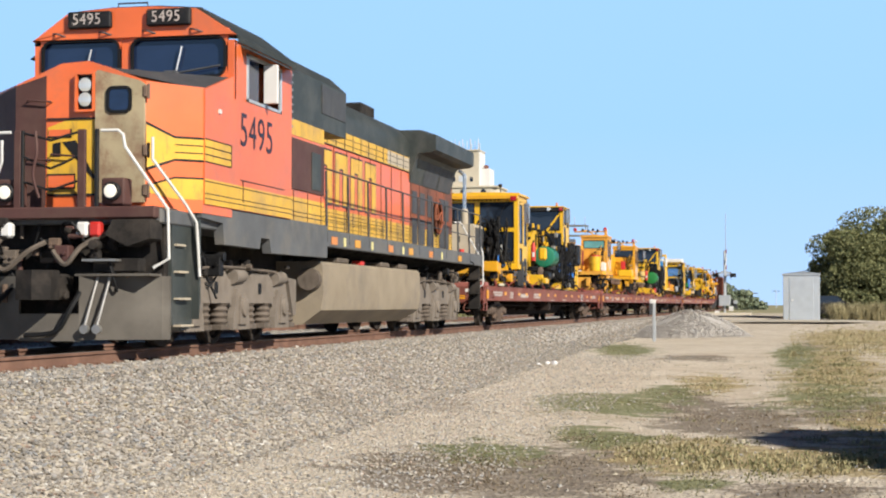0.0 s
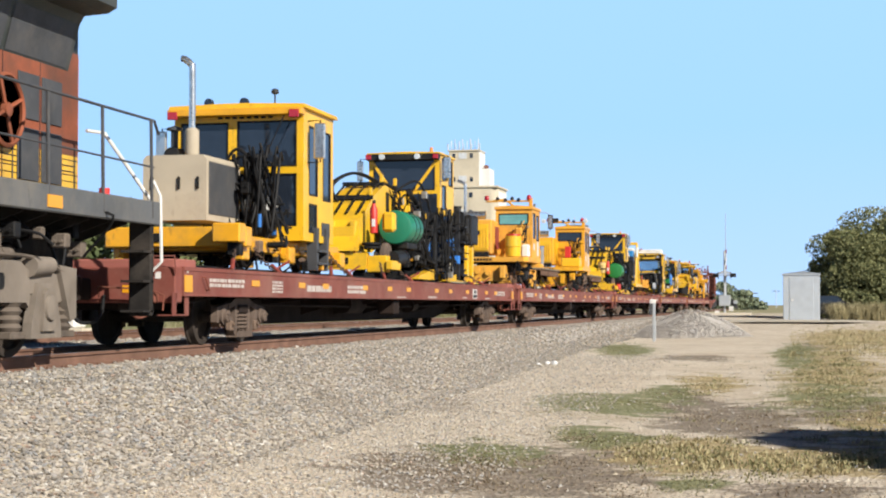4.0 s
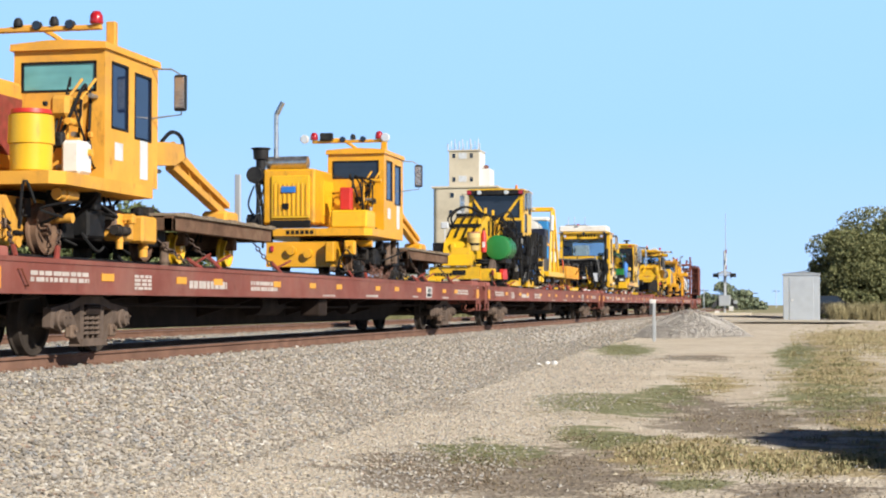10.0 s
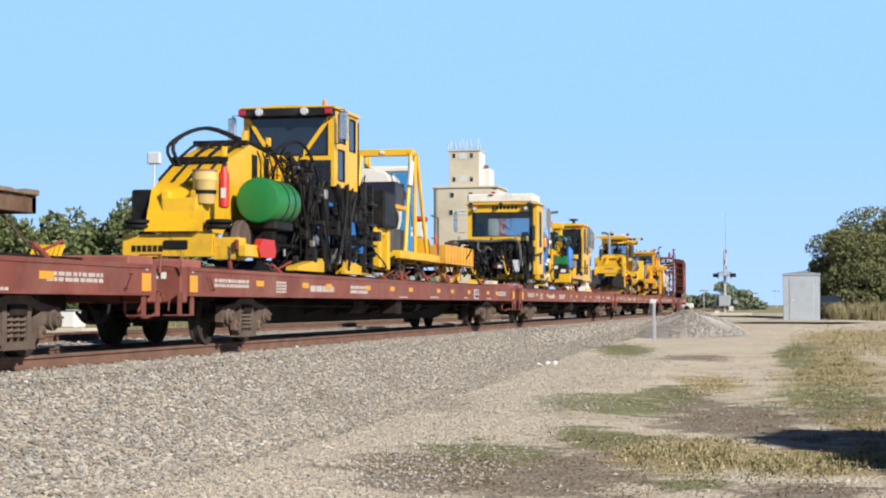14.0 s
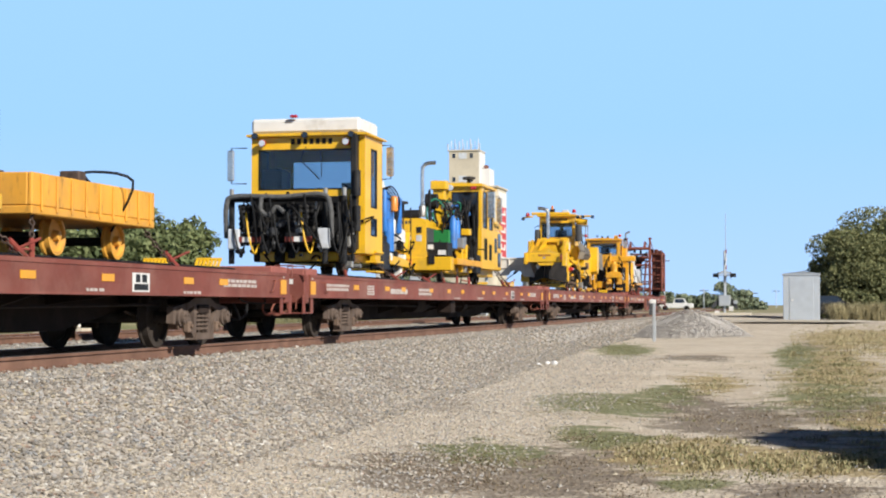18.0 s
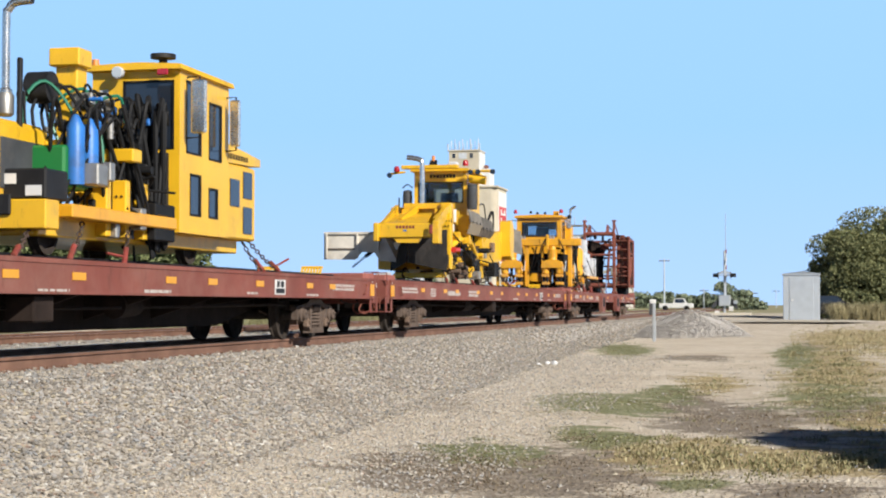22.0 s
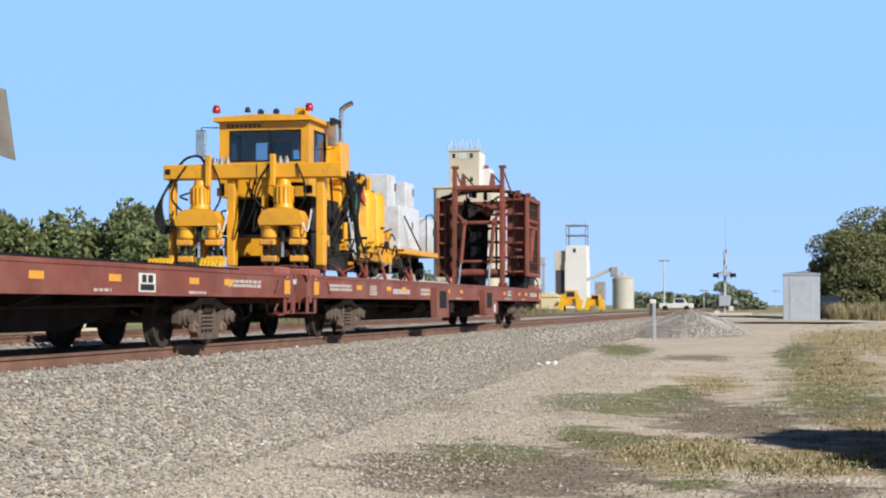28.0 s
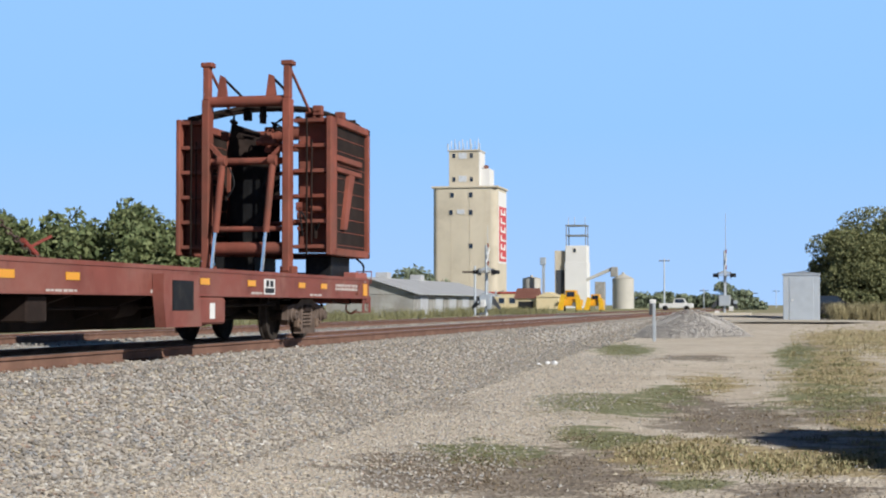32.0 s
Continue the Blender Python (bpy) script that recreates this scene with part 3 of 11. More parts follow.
for x in (-16.9 - GAUGE / 2 - 0.03, -16.9 + GAUGE / 2 + 0.03):
    rail("rail", x, -0.08, "rusty steel rail of the second track")


def tie_mesh():
    bm = B()
    box(bm, -1.3, 1.3, -0.115, 0.115, -0.18, 0.0, 0.012)
    return mesh_of("tie", bm, TIE)


def tieplate_mesh():
    bm = B()
    for s in (-1, 1):
        x = s * (GAUGE / 2 + 0.03)
        box(bm, x - 0.17, x + 0.17, -0.09, 0.09, 0.0, 0.016, 0.004)
        for k in (-1, 1):
            for j in (-0.05, 0.05):
                box(bm, x + k * 0.095 - 0.012, x + k * 0.095 + 0.012, j - 0.01, j + 0.01, 0.016, 0.05, 0.003)
    return mesh_of("tie_plate", bm, RAILSIDE)


tm, tp = tie_mesh(), tieplate_mesh()
for tx, zo, count in ((TX, -0.186, 170), (-16.9, -0.266, 90)):
    bed = tagged(new("track_bed"), "weathered timber ties laid in ballast", "ties", "", "structure")
    bed.location = (tx, 0, RAIL + zo)
    for i in range(count):
        for nm, me in (("tie", tm), ("tie_plate", tp)):
            o = new(nm, me)
            o.parent = bed
            o.location = (random.uniform(-0.03, 0.03) if nm == "tie" else 0, 8 + i * 0.51, 0)


# ---- loose stones on the ballast shoulder and the gravel beside it
ICO = [(0, 0, 1), (0.89, 0, 0.45), (0.28, 0.85, 0.45), (-0.72, 0.53, 0.45), (-0.72, -0.53, 0.45), (0.28, -0.85, 0.45), (0, 0, -0.6)]
ICOF = [(0, 1, 2), (0, 2, 3), (0, 3, 4), (0, 4, 5), (0, 5, 1), (6, 2, 1), (6, 3, 2), (6, 4, 3), (6, 5, 4), (6, 1, 5)]


def stones(name, x, y, sizes, mat, label, seed, sink=0.25):
    rng = np.random.default_rng(seed)
    n = len(x)
    z = level(x, y)
    base = np.array(ICO)
    pts = base[None] * rng.uniform(0.6, 1.25, (n, 7, 1)) * np.stack([rng.uniform(0.7, 1.3, n), rng.uniform(0.7, 1.3, n), rng.uniform(0.5, 0.95, n)], 1)[:, None]
    a, t = rng.uniform(0, 6.28, n), rng.uniform(-0.6, 0.6, n)
    ca, sa, ct, st = np.cos(a)[:, None], np.sin(a)[:, None], np.cos(t)[:, None], np.sin(t)[:, None]
    px, py, pz = pts[..., 0], pts[..., 1] * ct - pts[..., 2] * st, pts[..., 1] * st + pts[..., 2] * ct
    q = np.stack([px * ca - py * sa, px * sa + py * ca, pz], -1) * sizes[:, None, None]
    q += np.stack([x, y, z + sizes * sink], -1)[:, None]
    f = (np.array(ICOF)[None] + (np.arange(n) * 7)[:, None, None]).reshape(-1, 3)
    return cloud(name, q.reshape(-1, 3).tolist(), f.tolist(), mat, label, "gravel")


rng = np.random.default_rng(5)


def strewn(n, x0, x1, y0, y1, power=1.0):
    return rng.uniform(x0, x1, n), y0 + (y1 - y0) * rng.uniform(0, 1, n) ** power
sx, sy = strewn(46000, -8.35, -5.2, 11, 44, 1.25)
stones("ballast_stone", sx, sy, rng.uniform(0.015, 0.036, len(sx)), STONES, "coarse grey crushed stone on the ballast shoulder", 1)
sx, sy = strewn(7000, -11.5, -8.3, 12, 60, 1.2)
stones("ballast_stone", sx, sy, rng.uniform(0.020, 0.040, len(sx)), STONES, "coarse crushed stone between the rails", 2)
sx, sy = strewn(9000, -8.3, -5.0, 44, 95, 1.2)
stones("ballast_stone", sx, sy, rng.uniform(0.025, 0.05, len(sx)), STONES, "coarse grey crushed stone along the line", 3)
sx, sy = strewn(9000, -16, -11.6, 16, 90, 1.4)
stones("ballast_stone", sx, sy, rng.uniform(0.025, 0.05, len(sx)), STONES, "crushed stone between the two tracks", 4)
sx, sy = strewn(26000, -5.9, -2.6, 11, 40, 1.3)
keep = rng.uniform(0, 1, len(sx)) < np.clip(1.2 - (sx + 5.9) / 3.6, 0.12, 1)
stones("gravel", sx[keep], sy[keep], rng.uniform(0.010, 0.024, keep.sum()), GRIT, "fine pale gravel beside the ballast", 6)
sx, sy = strewn(2200, -3.5, 8, 11, 40, 1.2)
stones("gravel", sx, sy, rng.uniform(0.008, 0.03, len(sx)), GRIT, "scattered small stones on bare dirt", 7)


# ---- grass and weeds
def tufts(name, spots, mat, label, seed, height, blades=9):
    r = np.random.default_rng(seed)
    vs, fs = [], []
    for x, y, k in spots:
        z = float(level(x, y)) - 0.01
        for _ in range(int(blades * k) + 3):
            a, lean = r.uniform(0, 6.28), r.uniform(0.1, 0.9)
            h = height * k * r.uniform(0.4, 1.1)
            bx, by = x + r.normal(0, 0.09), y + r.normal(0, 0.16)
            dx, dy = math.cos(a), math.sin(a)
            w = r.uniform(0.004, 0.010)
            i = len(vs)
            vs += [(bx - dy * w, by + dx * w, z), (bx + dy * w, by - dx * w, z),
                   (bx + dx * lean * h * 0.4 + dy * w, by + dy * lean * h * 0.4 - dx * w, z + h * 0.7),
                   (bx + dx * lean * h * 0.4 - dy * w, by + dy * lean * h * 0.4 + dx * w, z + h * 0.7),
                   (bx + dx * lean * h, by + dy * lean * h, z + h)]
            fs += [(i, i + 1, i + 2, i + 3), (i + 3, i + 2, i + 4)]
    return cloud(name, vs, fs, mat, label, "grass")


def patch_spots(n, seed, x0, x1, y0, y1, bias, kind):
    r = np.random.default_rng(seed)
    out = []
    for _ in range(60 * n):
        x, y = r.uniform(x0, x1), y0 + (y1 - y0) * r.uniform(0, 1) ** 1.5
        k = float(grassy(x, y, kind)) + 0.9 * noise.noise((x * 1.9 + seed, y * 0.9, 0)) + 0.5 * noise.noise((x * 6, y * 4, seed))
        if k > bias:
            out.append((x, y, min(1.4, 0.35 + 0.7 * (k - bias) + r.uniform(0, 0.5))))
            if len(out) == n:
                break
    return out


tufts("dry_grass", patch_spots(1700, 3, -3, 6, 12, 50, 0.8, "straw"), DRYGRASS, "low dry tan grass on the trackside", 11, 0.068, 16)
tufts("green_weeds", patch_spots(1700, 4, -3, 6, 12, 50, 0.75, "straw"), GREENGRASS, "olive weeds among the dry grass", 16, 0.055, 14)
tufts("green_weeds", patch_spots(2400, 8, -5, 3, 12, 55, 0.5, "green"), GREENGRASS, "low green weeds in the gravel", 12, 0.022, 14)
tufts("dead_weeds", patch_spots(1600, 9, -5, 2, 12, 45, 0.7, "brown"), DEADWEED, "low brown dead weeds on bare dirt", 17, 0.03, 9)
tufts("dry_grass", patch_spots(1000, 5, 0, 16, 40, 80, 0.4, "straw"), DRYGRASS, "dry grass before the road", 13, 0.16)
tufts("tall_grass", [(random.uniform(2.3, 12), random.uniform(90, 94), random.uniform(3.2, 5.8)) for _ in range(900)], DRYGRASS, "tall dry grass under the tree", 14, 0.19, 6)
tufts("trackside_weeds", [(random.uniform(-26, -20.5), random.uniform(60, 150), random.uniform(2, 4)) for _ in range(600)], GREENGRASS, "weedy strip beyond the second track", 15, 0.2, 6)


# ---- trees
def leaves(blobs, count, size, seed):
    """Small bent leaves in clumps over the outside of a few uneven lobes."""
    r = np.random.default_rng(seed)

    def ways(v):
        return v / np.linalg.norm(v, axis=1, keepdims=True)
    b = np.array(blobs)[r.integers(len(blobs), size=count)]
    d, u = ways(r.normal(0, 1, (count, 3))), ways(r.normal(0, 1, (count, 3)))
    w = ways(np.cross(u, r.normal(0, 1, (count, 3))))
    p = b[:, :3] + d * b[:, [3, 3, 4]] * r.uniform(0.45, 1.08, (count, 1)) ** 0.6
    k = size * r.uniform(0.6, 1.4, (count, 1))
    vs = np.stack([p - u * k, p + w * k * 0.45, p + u * k, p - w * k * 0.45], 1).reshape(-1, 3)
    fs = (np.array([(0, 1, 2), (0, 2, 3)])[None] + 4 * np.arange(count)[:, None, None]).reshape(-1, 3)
    return vs.tolist(), fs.tolist()


def tree(x, y, h, r, seed, count, size, mat, label, name="tree", low=0.12, ground_z=None, lobes=17):
    rr = random.Random(seed)
    z0 = float(level(x, y)) - 0.1 if ground_z is None else ground_z
    t = fixed(name, (x, y, z0), label, "tree")
    bm = B()
    cyl(bm, (0, 0, 0), (0.1, 0, h * 0.45), 0.035 * h, 0.018 * h, 9)
    blobs = []
    for i in range(lobes):
        a, e = rr.uniform(0, 6.28), rr.uniform(low, 0.84)
        d = r * rr.uniform(0.25, 0.72) * (1.15 - 0.5 * e)
        c = (math.cos(a) * d, math.sin(a) * d, h * (0.12 + e * 0.9))
        cyl(bm, (0, 0, h * 0.25 * (0.3 + e)), c, 0.012 * h, 0.003 * h, 5)
        blobs.append((*c, r * rr.uniform(0.28, 0.5), h * rr.uniform(0.09, 0.18)))
    part("trunk", bm, BARK, t)
    v, f = leaves(blobs, count, size, seed)
    me = bpy.data.meshes.new("crown")
    me.from_pydata(v, [], f)
    me.materials.append(mat)
    o = new("crown", me)
    o.parent = t
    return t


tree(4.1, 101, 5.8, 3.4, 1, 60000, 0.095, LEAF, "dense green bushy tree beside the road", low=-0.1, lobes=44)
tree(7.2, 105, 7.6, 4.8, 2, 50000, 0.11, LEAF, "tall green bushy tree beside the road", low=-0.1, lobes=40)
tree(12.6, 104, 8.4, 4.6, 3, 7000, 0.18, LEAF, "green bushy tree beside the road", low=-0.1)
# the tree beside the camera that throws its shade on the grass
tree(10.28, 12.2, 6.3, 3.7, 6, 56000, 0.27, LEAF, "leafy tree shading the trackside grass", low=0.15, lobes=36)
for i in range(16):
    xx = -86 + i * 1.55
    top = 10.8 + 0.9 * math.sin(i * 1.9) + 0.6 * math.sin(i * 0.7 + 1) - 0.30 * max(0, i - 12)
    tree(xx, 155 + (i % 3) * 3.5 + (xx + 86) * 0.2, top, 3.9, 40 + i, 3200, 0.36, LEAFFAR, "green tree in the wood beyond the tracks", low=-0.1)
for i in range(8):
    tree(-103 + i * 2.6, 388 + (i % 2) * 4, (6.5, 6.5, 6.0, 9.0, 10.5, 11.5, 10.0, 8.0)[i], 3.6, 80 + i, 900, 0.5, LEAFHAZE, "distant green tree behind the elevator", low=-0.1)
for i in range(18):
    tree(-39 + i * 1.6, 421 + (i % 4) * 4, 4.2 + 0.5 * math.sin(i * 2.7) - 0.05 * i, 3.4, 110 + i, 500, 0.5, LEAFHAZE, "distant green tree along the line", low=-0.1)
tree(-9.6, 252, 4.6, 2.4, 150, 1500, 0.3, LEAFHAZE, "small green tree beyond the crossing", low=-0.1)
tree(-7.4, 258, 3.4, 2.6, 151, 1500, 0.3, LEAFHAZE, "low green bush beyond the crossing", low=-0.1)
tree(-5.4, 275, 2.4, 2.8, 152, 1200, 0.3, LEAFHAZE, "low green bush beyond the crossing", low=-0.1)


# ---- road, crossing and trackside things
bm = B()
road = [(70, 77), (16, 84.5), (4, 97), (-3, 113), (-40, 124)]
for (xa, ya), (xb, yb) in zip(road, road[1:]):
    za, zb = max(float(level(xa, ya)), 0.62) + 0.03, max(float(level(xb, yb)), 0.62) + 0.05
    add(bm, [(xa, ya - 3, za - 0.2), (xb, yb - 3, zb - 0.2), (xb, yb - 3, zb), (xb, yb + 3, zb), (xa, ya + 3, za), (xa, ya - 3, za)],
        [(5, 2, 3, 4), (0, 1, 2, 5)])
solid("road", bm, ASPHALT, "worn grey asphalt road over the crossing", "road", "structure")
APRON = material("pale_gravel_apron", (0.62, 0.56, 0.46), 0.95, spread=0.12, size=0.8, grain=25, bump=0.4)
bm = B()
ring = [(3.9 * math.cos(a) * (1 + 0.12 * math.sin(3 * a)), 3.4 * math.sin(a)) for a in np.linspace(0, 6.28, 25)[:-1]]
add(bm, [(x, y, 0.0) for x, y in ring] + [(x * 0.75, y * 0.75, 0.06) for x, y in ring],
    [(i, (i + 1) % 24, 24 + (i + 1) % 24, 24 + i) for i in range(24)] + [list(range(24, 48))])
solid("gravel_apron", bm, APRON, "pale gravel pad under the signal cabinet", "gravel pad", "structure", place=(0.6, 83.6, float(level(0.6, 83.6)) + 0.05))

cab = fixed("signal_cabinet", (0.72, 87, 0.64), "galvanised steel signal cabinet with a low peaked roof", "signal cabinet")
bm = B()
box(bm, -0.94, 0.94, -0.75, 0.75, 0.0, 2.50, 0.02)
part("body", bm, GALV, cab)
bm = B()
add(bm, [(-1.0, -0.82, 2.48), (1.0, -0.82, 2.48), (1.0, 0.82, 2.48), (-1.0, 0.82, 2.48), (-1.0, -0.82, 2.54), (1.0, -0.82, 2.54), (1.0, 0.82, 2.54), (-1.0, 0.82, 2.54), (0.12, 0, 2.70)],
    [(3, 2, 1, 0), (0, 1, 5, 4), (1, 2, 6, 5), (2, 3, 7, 6), (3, 0, 4, 7), (4, 5, 8), (5, 6, 8), (6, 7, 8), (7, 4, 8)])
part("roof", bm, GALV, cab, smooth=None)
bm = B()
box(bm, -0.62, 0.62, -0.775, -0.74, 0.12, 2.36, 0.01)
door = part("door", bm, GALV, cab)
bm = B()
box(bm, -0.52, -0.40, -0.81, -0.77, 1.10, 1.22, 0.01)
part("latch", bm, WHITE, door, "pale door latch")
for x in (-0.8, 0.8):
    bm = B()
    box(bm, x - 0.1, x + 0.1, -0.6, 0.6, -0.12, 0.0)
    part("footing", bm, CONCRETE, cab)

post = fixed("marker_post", (-4.1, 51.1, float(level(-4.1, 51.1)) - 0.02), "thin grey marker post with a pale cap", "post")
bm = B()
box(bm, -0.055, 0.035, -0.03, 0.03, 0, 1.22, 0.008)
part("stake", bm, GALV, post)
bm = B()
box(bm, -0.15, 0.05, -0.035, 0.035, 1.20, 1.34, 0.02)
part("cap", bm, WHITE, post)
bm = B()
box(bm, -0.16, -0.055, -0.03, 0.03, 0.85, 1.2, 0.01)
part("plate", bm, CHARCOAL, post)

r = np.random.default_rng(31)
n = 7500
a, q = r.uniform(0, 6.28, n), r.uniform(0, 1, n) ** 0.5
hx, hy = np.cos(a) * q * 2.1, np.sin(a) * q * 1.4
hz = 0.86 * (1 - q ** 1.7) * (1 + 0.12 * np.sin(a * 3))
px = np.array(ICO)[None] * r.uniform(0.6, 1.3, (n, 7, 1)) * r.uniform(0.016, 0.034, (n, 1, 1)) + np.stack([hx - 3.2, hy + 55.6, hz + float(level(-3.2, 55.6)) - 0.03], -1)[:, None]
ff = (np.array(ICOF)[None] + (np.arange(n) * 7)[:, None, None]).reshape(-1, 3)
PILE = leaf_material("pile_stones", (0.46, 0.43, 0.40), (0.56, 0.53, 0.49))
cloud("gravel_pile", px.reshape(-1, 3).tolist(), ff.tolist(), PILE, "heap of grey crushed stone beside the track", "gravel pile")
bm = B()
ring = [(math.cos(t), math.sin(t)) for t in np.linspace(0, 6.28, 21)[:-1]]
for k in range(6):
    q = k / 6
    for cx, sy_ in ring:
        bm.verts.new((cx * 2.05 * (1 - q), sy_ * 1.35 * (1 - q), 0.82 * (1 - (1 - q) ** 1.7)))
bm.verts.ensure_lookup_table()
for k in range(5):
    for i in range(20):
        bm.faces.new([bm.verts[k * 20 + i], bm.verts[k * 20 + (i + 1) % 20], bm.verts[(k + 1) * 20 + (i + 1) % 20], bm.verts[(k + 1) * 20 + i]])
bm.faces.new([bm.verts[100 + i] for i in range(20)])
solid("gravel_heap_core", bm, PILE, "packed grey stone inside the heap", "gravel pile", "stuff", place=(-3.2, 55.6, float(level(-3.2, 55.6)) - 0.03))

blk = fixed("equipment_box", (-21.4, 45.6, float(level(-21.4, 45.6)) - 0.02), "cream painted equipment box on a grey slab beyond the tracks", "equipment box")
bm = B()
box(bm, -0.8, 0.8, -0.7, 0.7, 0.0, 0.40, 0.02)
part("slab", bm, CONCRETE, blk)
bm = B()
box(bm, -0.48, 0.42, -0.4, 0.4, 0.40, 0.93, 0.05)
part("body", bm, WHITEWALL, blk, "cream painted box")
bm = B()
box(bm, -0.52, 0.46, -0.44, 0.44, 0.93, 0.97, 0.02)
part("lid", bm, GALV, blk)

for i, (x, y, w) in enumerate(((-5.34, 35.0, 0.10), (-5.2, 35.4, 0.13), (-5.02, 35.2, 0.16))):
    bm = B()
    bmesh.ops.create_icosphere(bm, subdivisions=2, radius=w * 0.5)
    for v in bm.verts:
        v.co *= 1 + 0.35 * noise.noise(v.co * 14 + Vector((i, 0, 0)))
        v.co.z *= 0.7
    solid("litter", bm, PLASTIC, "crumpled white litter on the gravel", "litter", place=(x, y, float(level(x, y)) + w * 0.25))


def crossing_signal(x, y, z, name, tall):
    """A road-crossing signal seen across the road: mast, crossed boards, hooded lamps facing both ways, gate gear."""
    t = fixed(name, (x, y, z), "road crossing signal mast with hooded lamps and a raised gate arm", "crossing signal", "crossing signals")
    bm = B()
    cyl(bm, (0, 0, 0), (0, 0, 4.9), 0.085, 0.07)
    part("mast", bm, GALV, t)
    for i in range(4):
        bm = B()
        cyl(bm, (0.12, 0, 2.9 + i * 0.6), (0.12, 0, 3.2 + i * 0.6), 0.05, n=6)
        part("gate_stripe", bm, CHAINRED if i % 2 else WHITE, t)
    bm = B()
    cyl(bm, (0.1, 0, 1.2), (0.1, 0, tall), 0.045, 0.018, 6)
    part("raised_gate_arm", bm, GALV, t)
    for k in (-1, 1):
        bm = B()
        plate(bm, [(0.1, -0.6 * k - 0.1, 3.7), (0.1, -0.6 * k + 0.1, 3.6), (0.1, 0.6 * k + 0.1, 4.6), (0.1, 0.6 * k - 0.1, 4.7)], 0.03, (1, 0, 0))
        part("crossed_board", bm, WHITE, t)
    bm = B()
    cyl(bm, (-0.8, 0, 3.05), (0.8, 0, 3.05), 0.04, n=8)
    arm = part("lamp_arm", bm, GALV, t)
    for k in (-1, 1):
        for j in (-0.35, 0.35):
            bm = B()
            lathe(bm, [(k * 0.42, 0.05), (k * 0.45, 0.26), (k * 0.48, 0.26), (k * 0.50, 0.15), (k * 0.85, 0.13)], (0, j, 3.05), "x", 14)
            part("hooded_lamp", bm, BLACK, arm)
        bm = B()
        prism(bm, [(k * 0.05, 3.2), (k * 0.05, 3.42), (k * 0.75, 3.12), (k * 0.75, 3.05)], "y", -0.04, 0.04)
        part("arm_gusset", bm, GALV, arm)
    bm = B()
    box(bm, -0.42, 0.42, -0.3, 0.3, 0.75, 1.55, 0.03)
    part("gate_mechanism", bm, GALV, t)
    for k in (-1, 1):
        bm = B()
        prism(bm, [(k * 0.45, 0.9), (k * 0.95, 0.5), (k * 0.95, 0.75), (k * 0.5, 1.4)], "y", -0.15, 0.15)
        part("counterweight", bm, CHARCOAL, t)
    clutter(t, -0.8, 0.8, -0.3, 0.3, 0.2, 1.7, 12, int(tall * 10), [CHARCOAL, GALV, WHITE], "gate_fitting", 0.3)
    bm = B()
    box(bm, -0.7, 0.7, -0.5, 0.5, -0.2, 0.1, 0.02)
    part("footing", bm, CONCRETE, t)
    return t


crossing_signal(-4.6, 122.7, 0.72, "crossing_signal", 7.7)
crossing_signal(-19.9, 107.2, 0.72, "crossing_signal", 6.2)
bm = B()
box(bm, -6.9, -2.6, 119.0, 121.0, 0.62, 0.98, 0.03)
solid("crossing_slab", bm, APRON, "pale concrete slab at the road crossing", "slab", "structure")

# parked car behind the cabinet
car = fixed("car", (2.0, 96.5, 0.68), "dark car parked at the roadside", "car")
bm = B()
prism(bm, [(-2.1, 0.35), (2.1, 0.35), (2.15, 0.75), (1.4, 0.95), (0.8, 1.42), (-1.0, 1.42), (-1.7, 0.95), (-2.15, 0.85)], "y", -0.85, 0.85)
part("body", bm, BLACK, car)
bm = B()
prism(bm, [(1.28, 0.97), (0.76, 1.37), (-0.95, 1.37), (-1.5, 0.97)], "y", -0.86, -0.852)
part("window", bm, GLASS, car)
for x in (-1.35, 1.35):
    for yy in (-0.8, 0.8):
        bm = B()
        lathe(bm, [(-0.1, 0.2), (-0.1, 0.33), (0.1, 0.33), (0.1, 0.2)], (x, yy, 0.33), "y", 16)
        part("wheel", bm, RUBBER, car)
bm = B()
box(bm, -2.2, -2.1, -0.8, 0.8, 0.5, 0.7)
part("bumper", bm, WHITE, car)

# poles along the line
for x, y, z, h in ((-20.0, 270, 0.7, 8.6), (-16.7, 334, 0.7, 4.2), (-6.2, 300, 0.7, 3.4), (-2.8, 420, 0.7, 4.8), (-21.6, 112, 0.7, 3.6)):
    p = fixed("utility_pole", (x, y, z), "thin grey pole standing beside the line", "pole", "poles beside the line")
    bm = B()
    cyl(bm, (0, 0, 0), (0, 0, h), 0.16 if h > 5 else 0.09, 0.11 if h > 5 else 0.08, 8)
    part("shaft", bm, BARK if h > 9 else GALV, p)
    bm = B()
    box(bm, -0.9, 0.9, -0.06, 0.06, h - 0.5, h - 0.35)
    part("crossarm", bm, BARK, p)
    if h > 5:
        for xx in (-0.75, 0.75):
            bm = B()
            cyl(bm, (xx, 0, h - 0.35), (xx, 0, h - 0.15), 0.06, n=6)
            part("insulator", bm, PALE, p)

# ---- grain elevator and the buildings round it
el = fixed("grain_elevator", (-83.2, 423, 0.7), "tall beige concrete grain elevator with antennas on its headhouse", "grain elevator")
bm = B()
poly = [(-10 + 1.6 * (1 - math.cos(t)), -0.0 + 1.6 - 1.6 * math.sin(t)) for t in np.linspace(0, 1.57, 6)]
poly += [(7.6 - 1.9 * (1 - math.sin(t)), 1.9 * (1 - math.cos(t))) for t in np.linspace(0, 1.57, 7)]
poly += [(7.6, 15), (-10, 15)]
prism(bm, poly, "z", 0, 32.2)
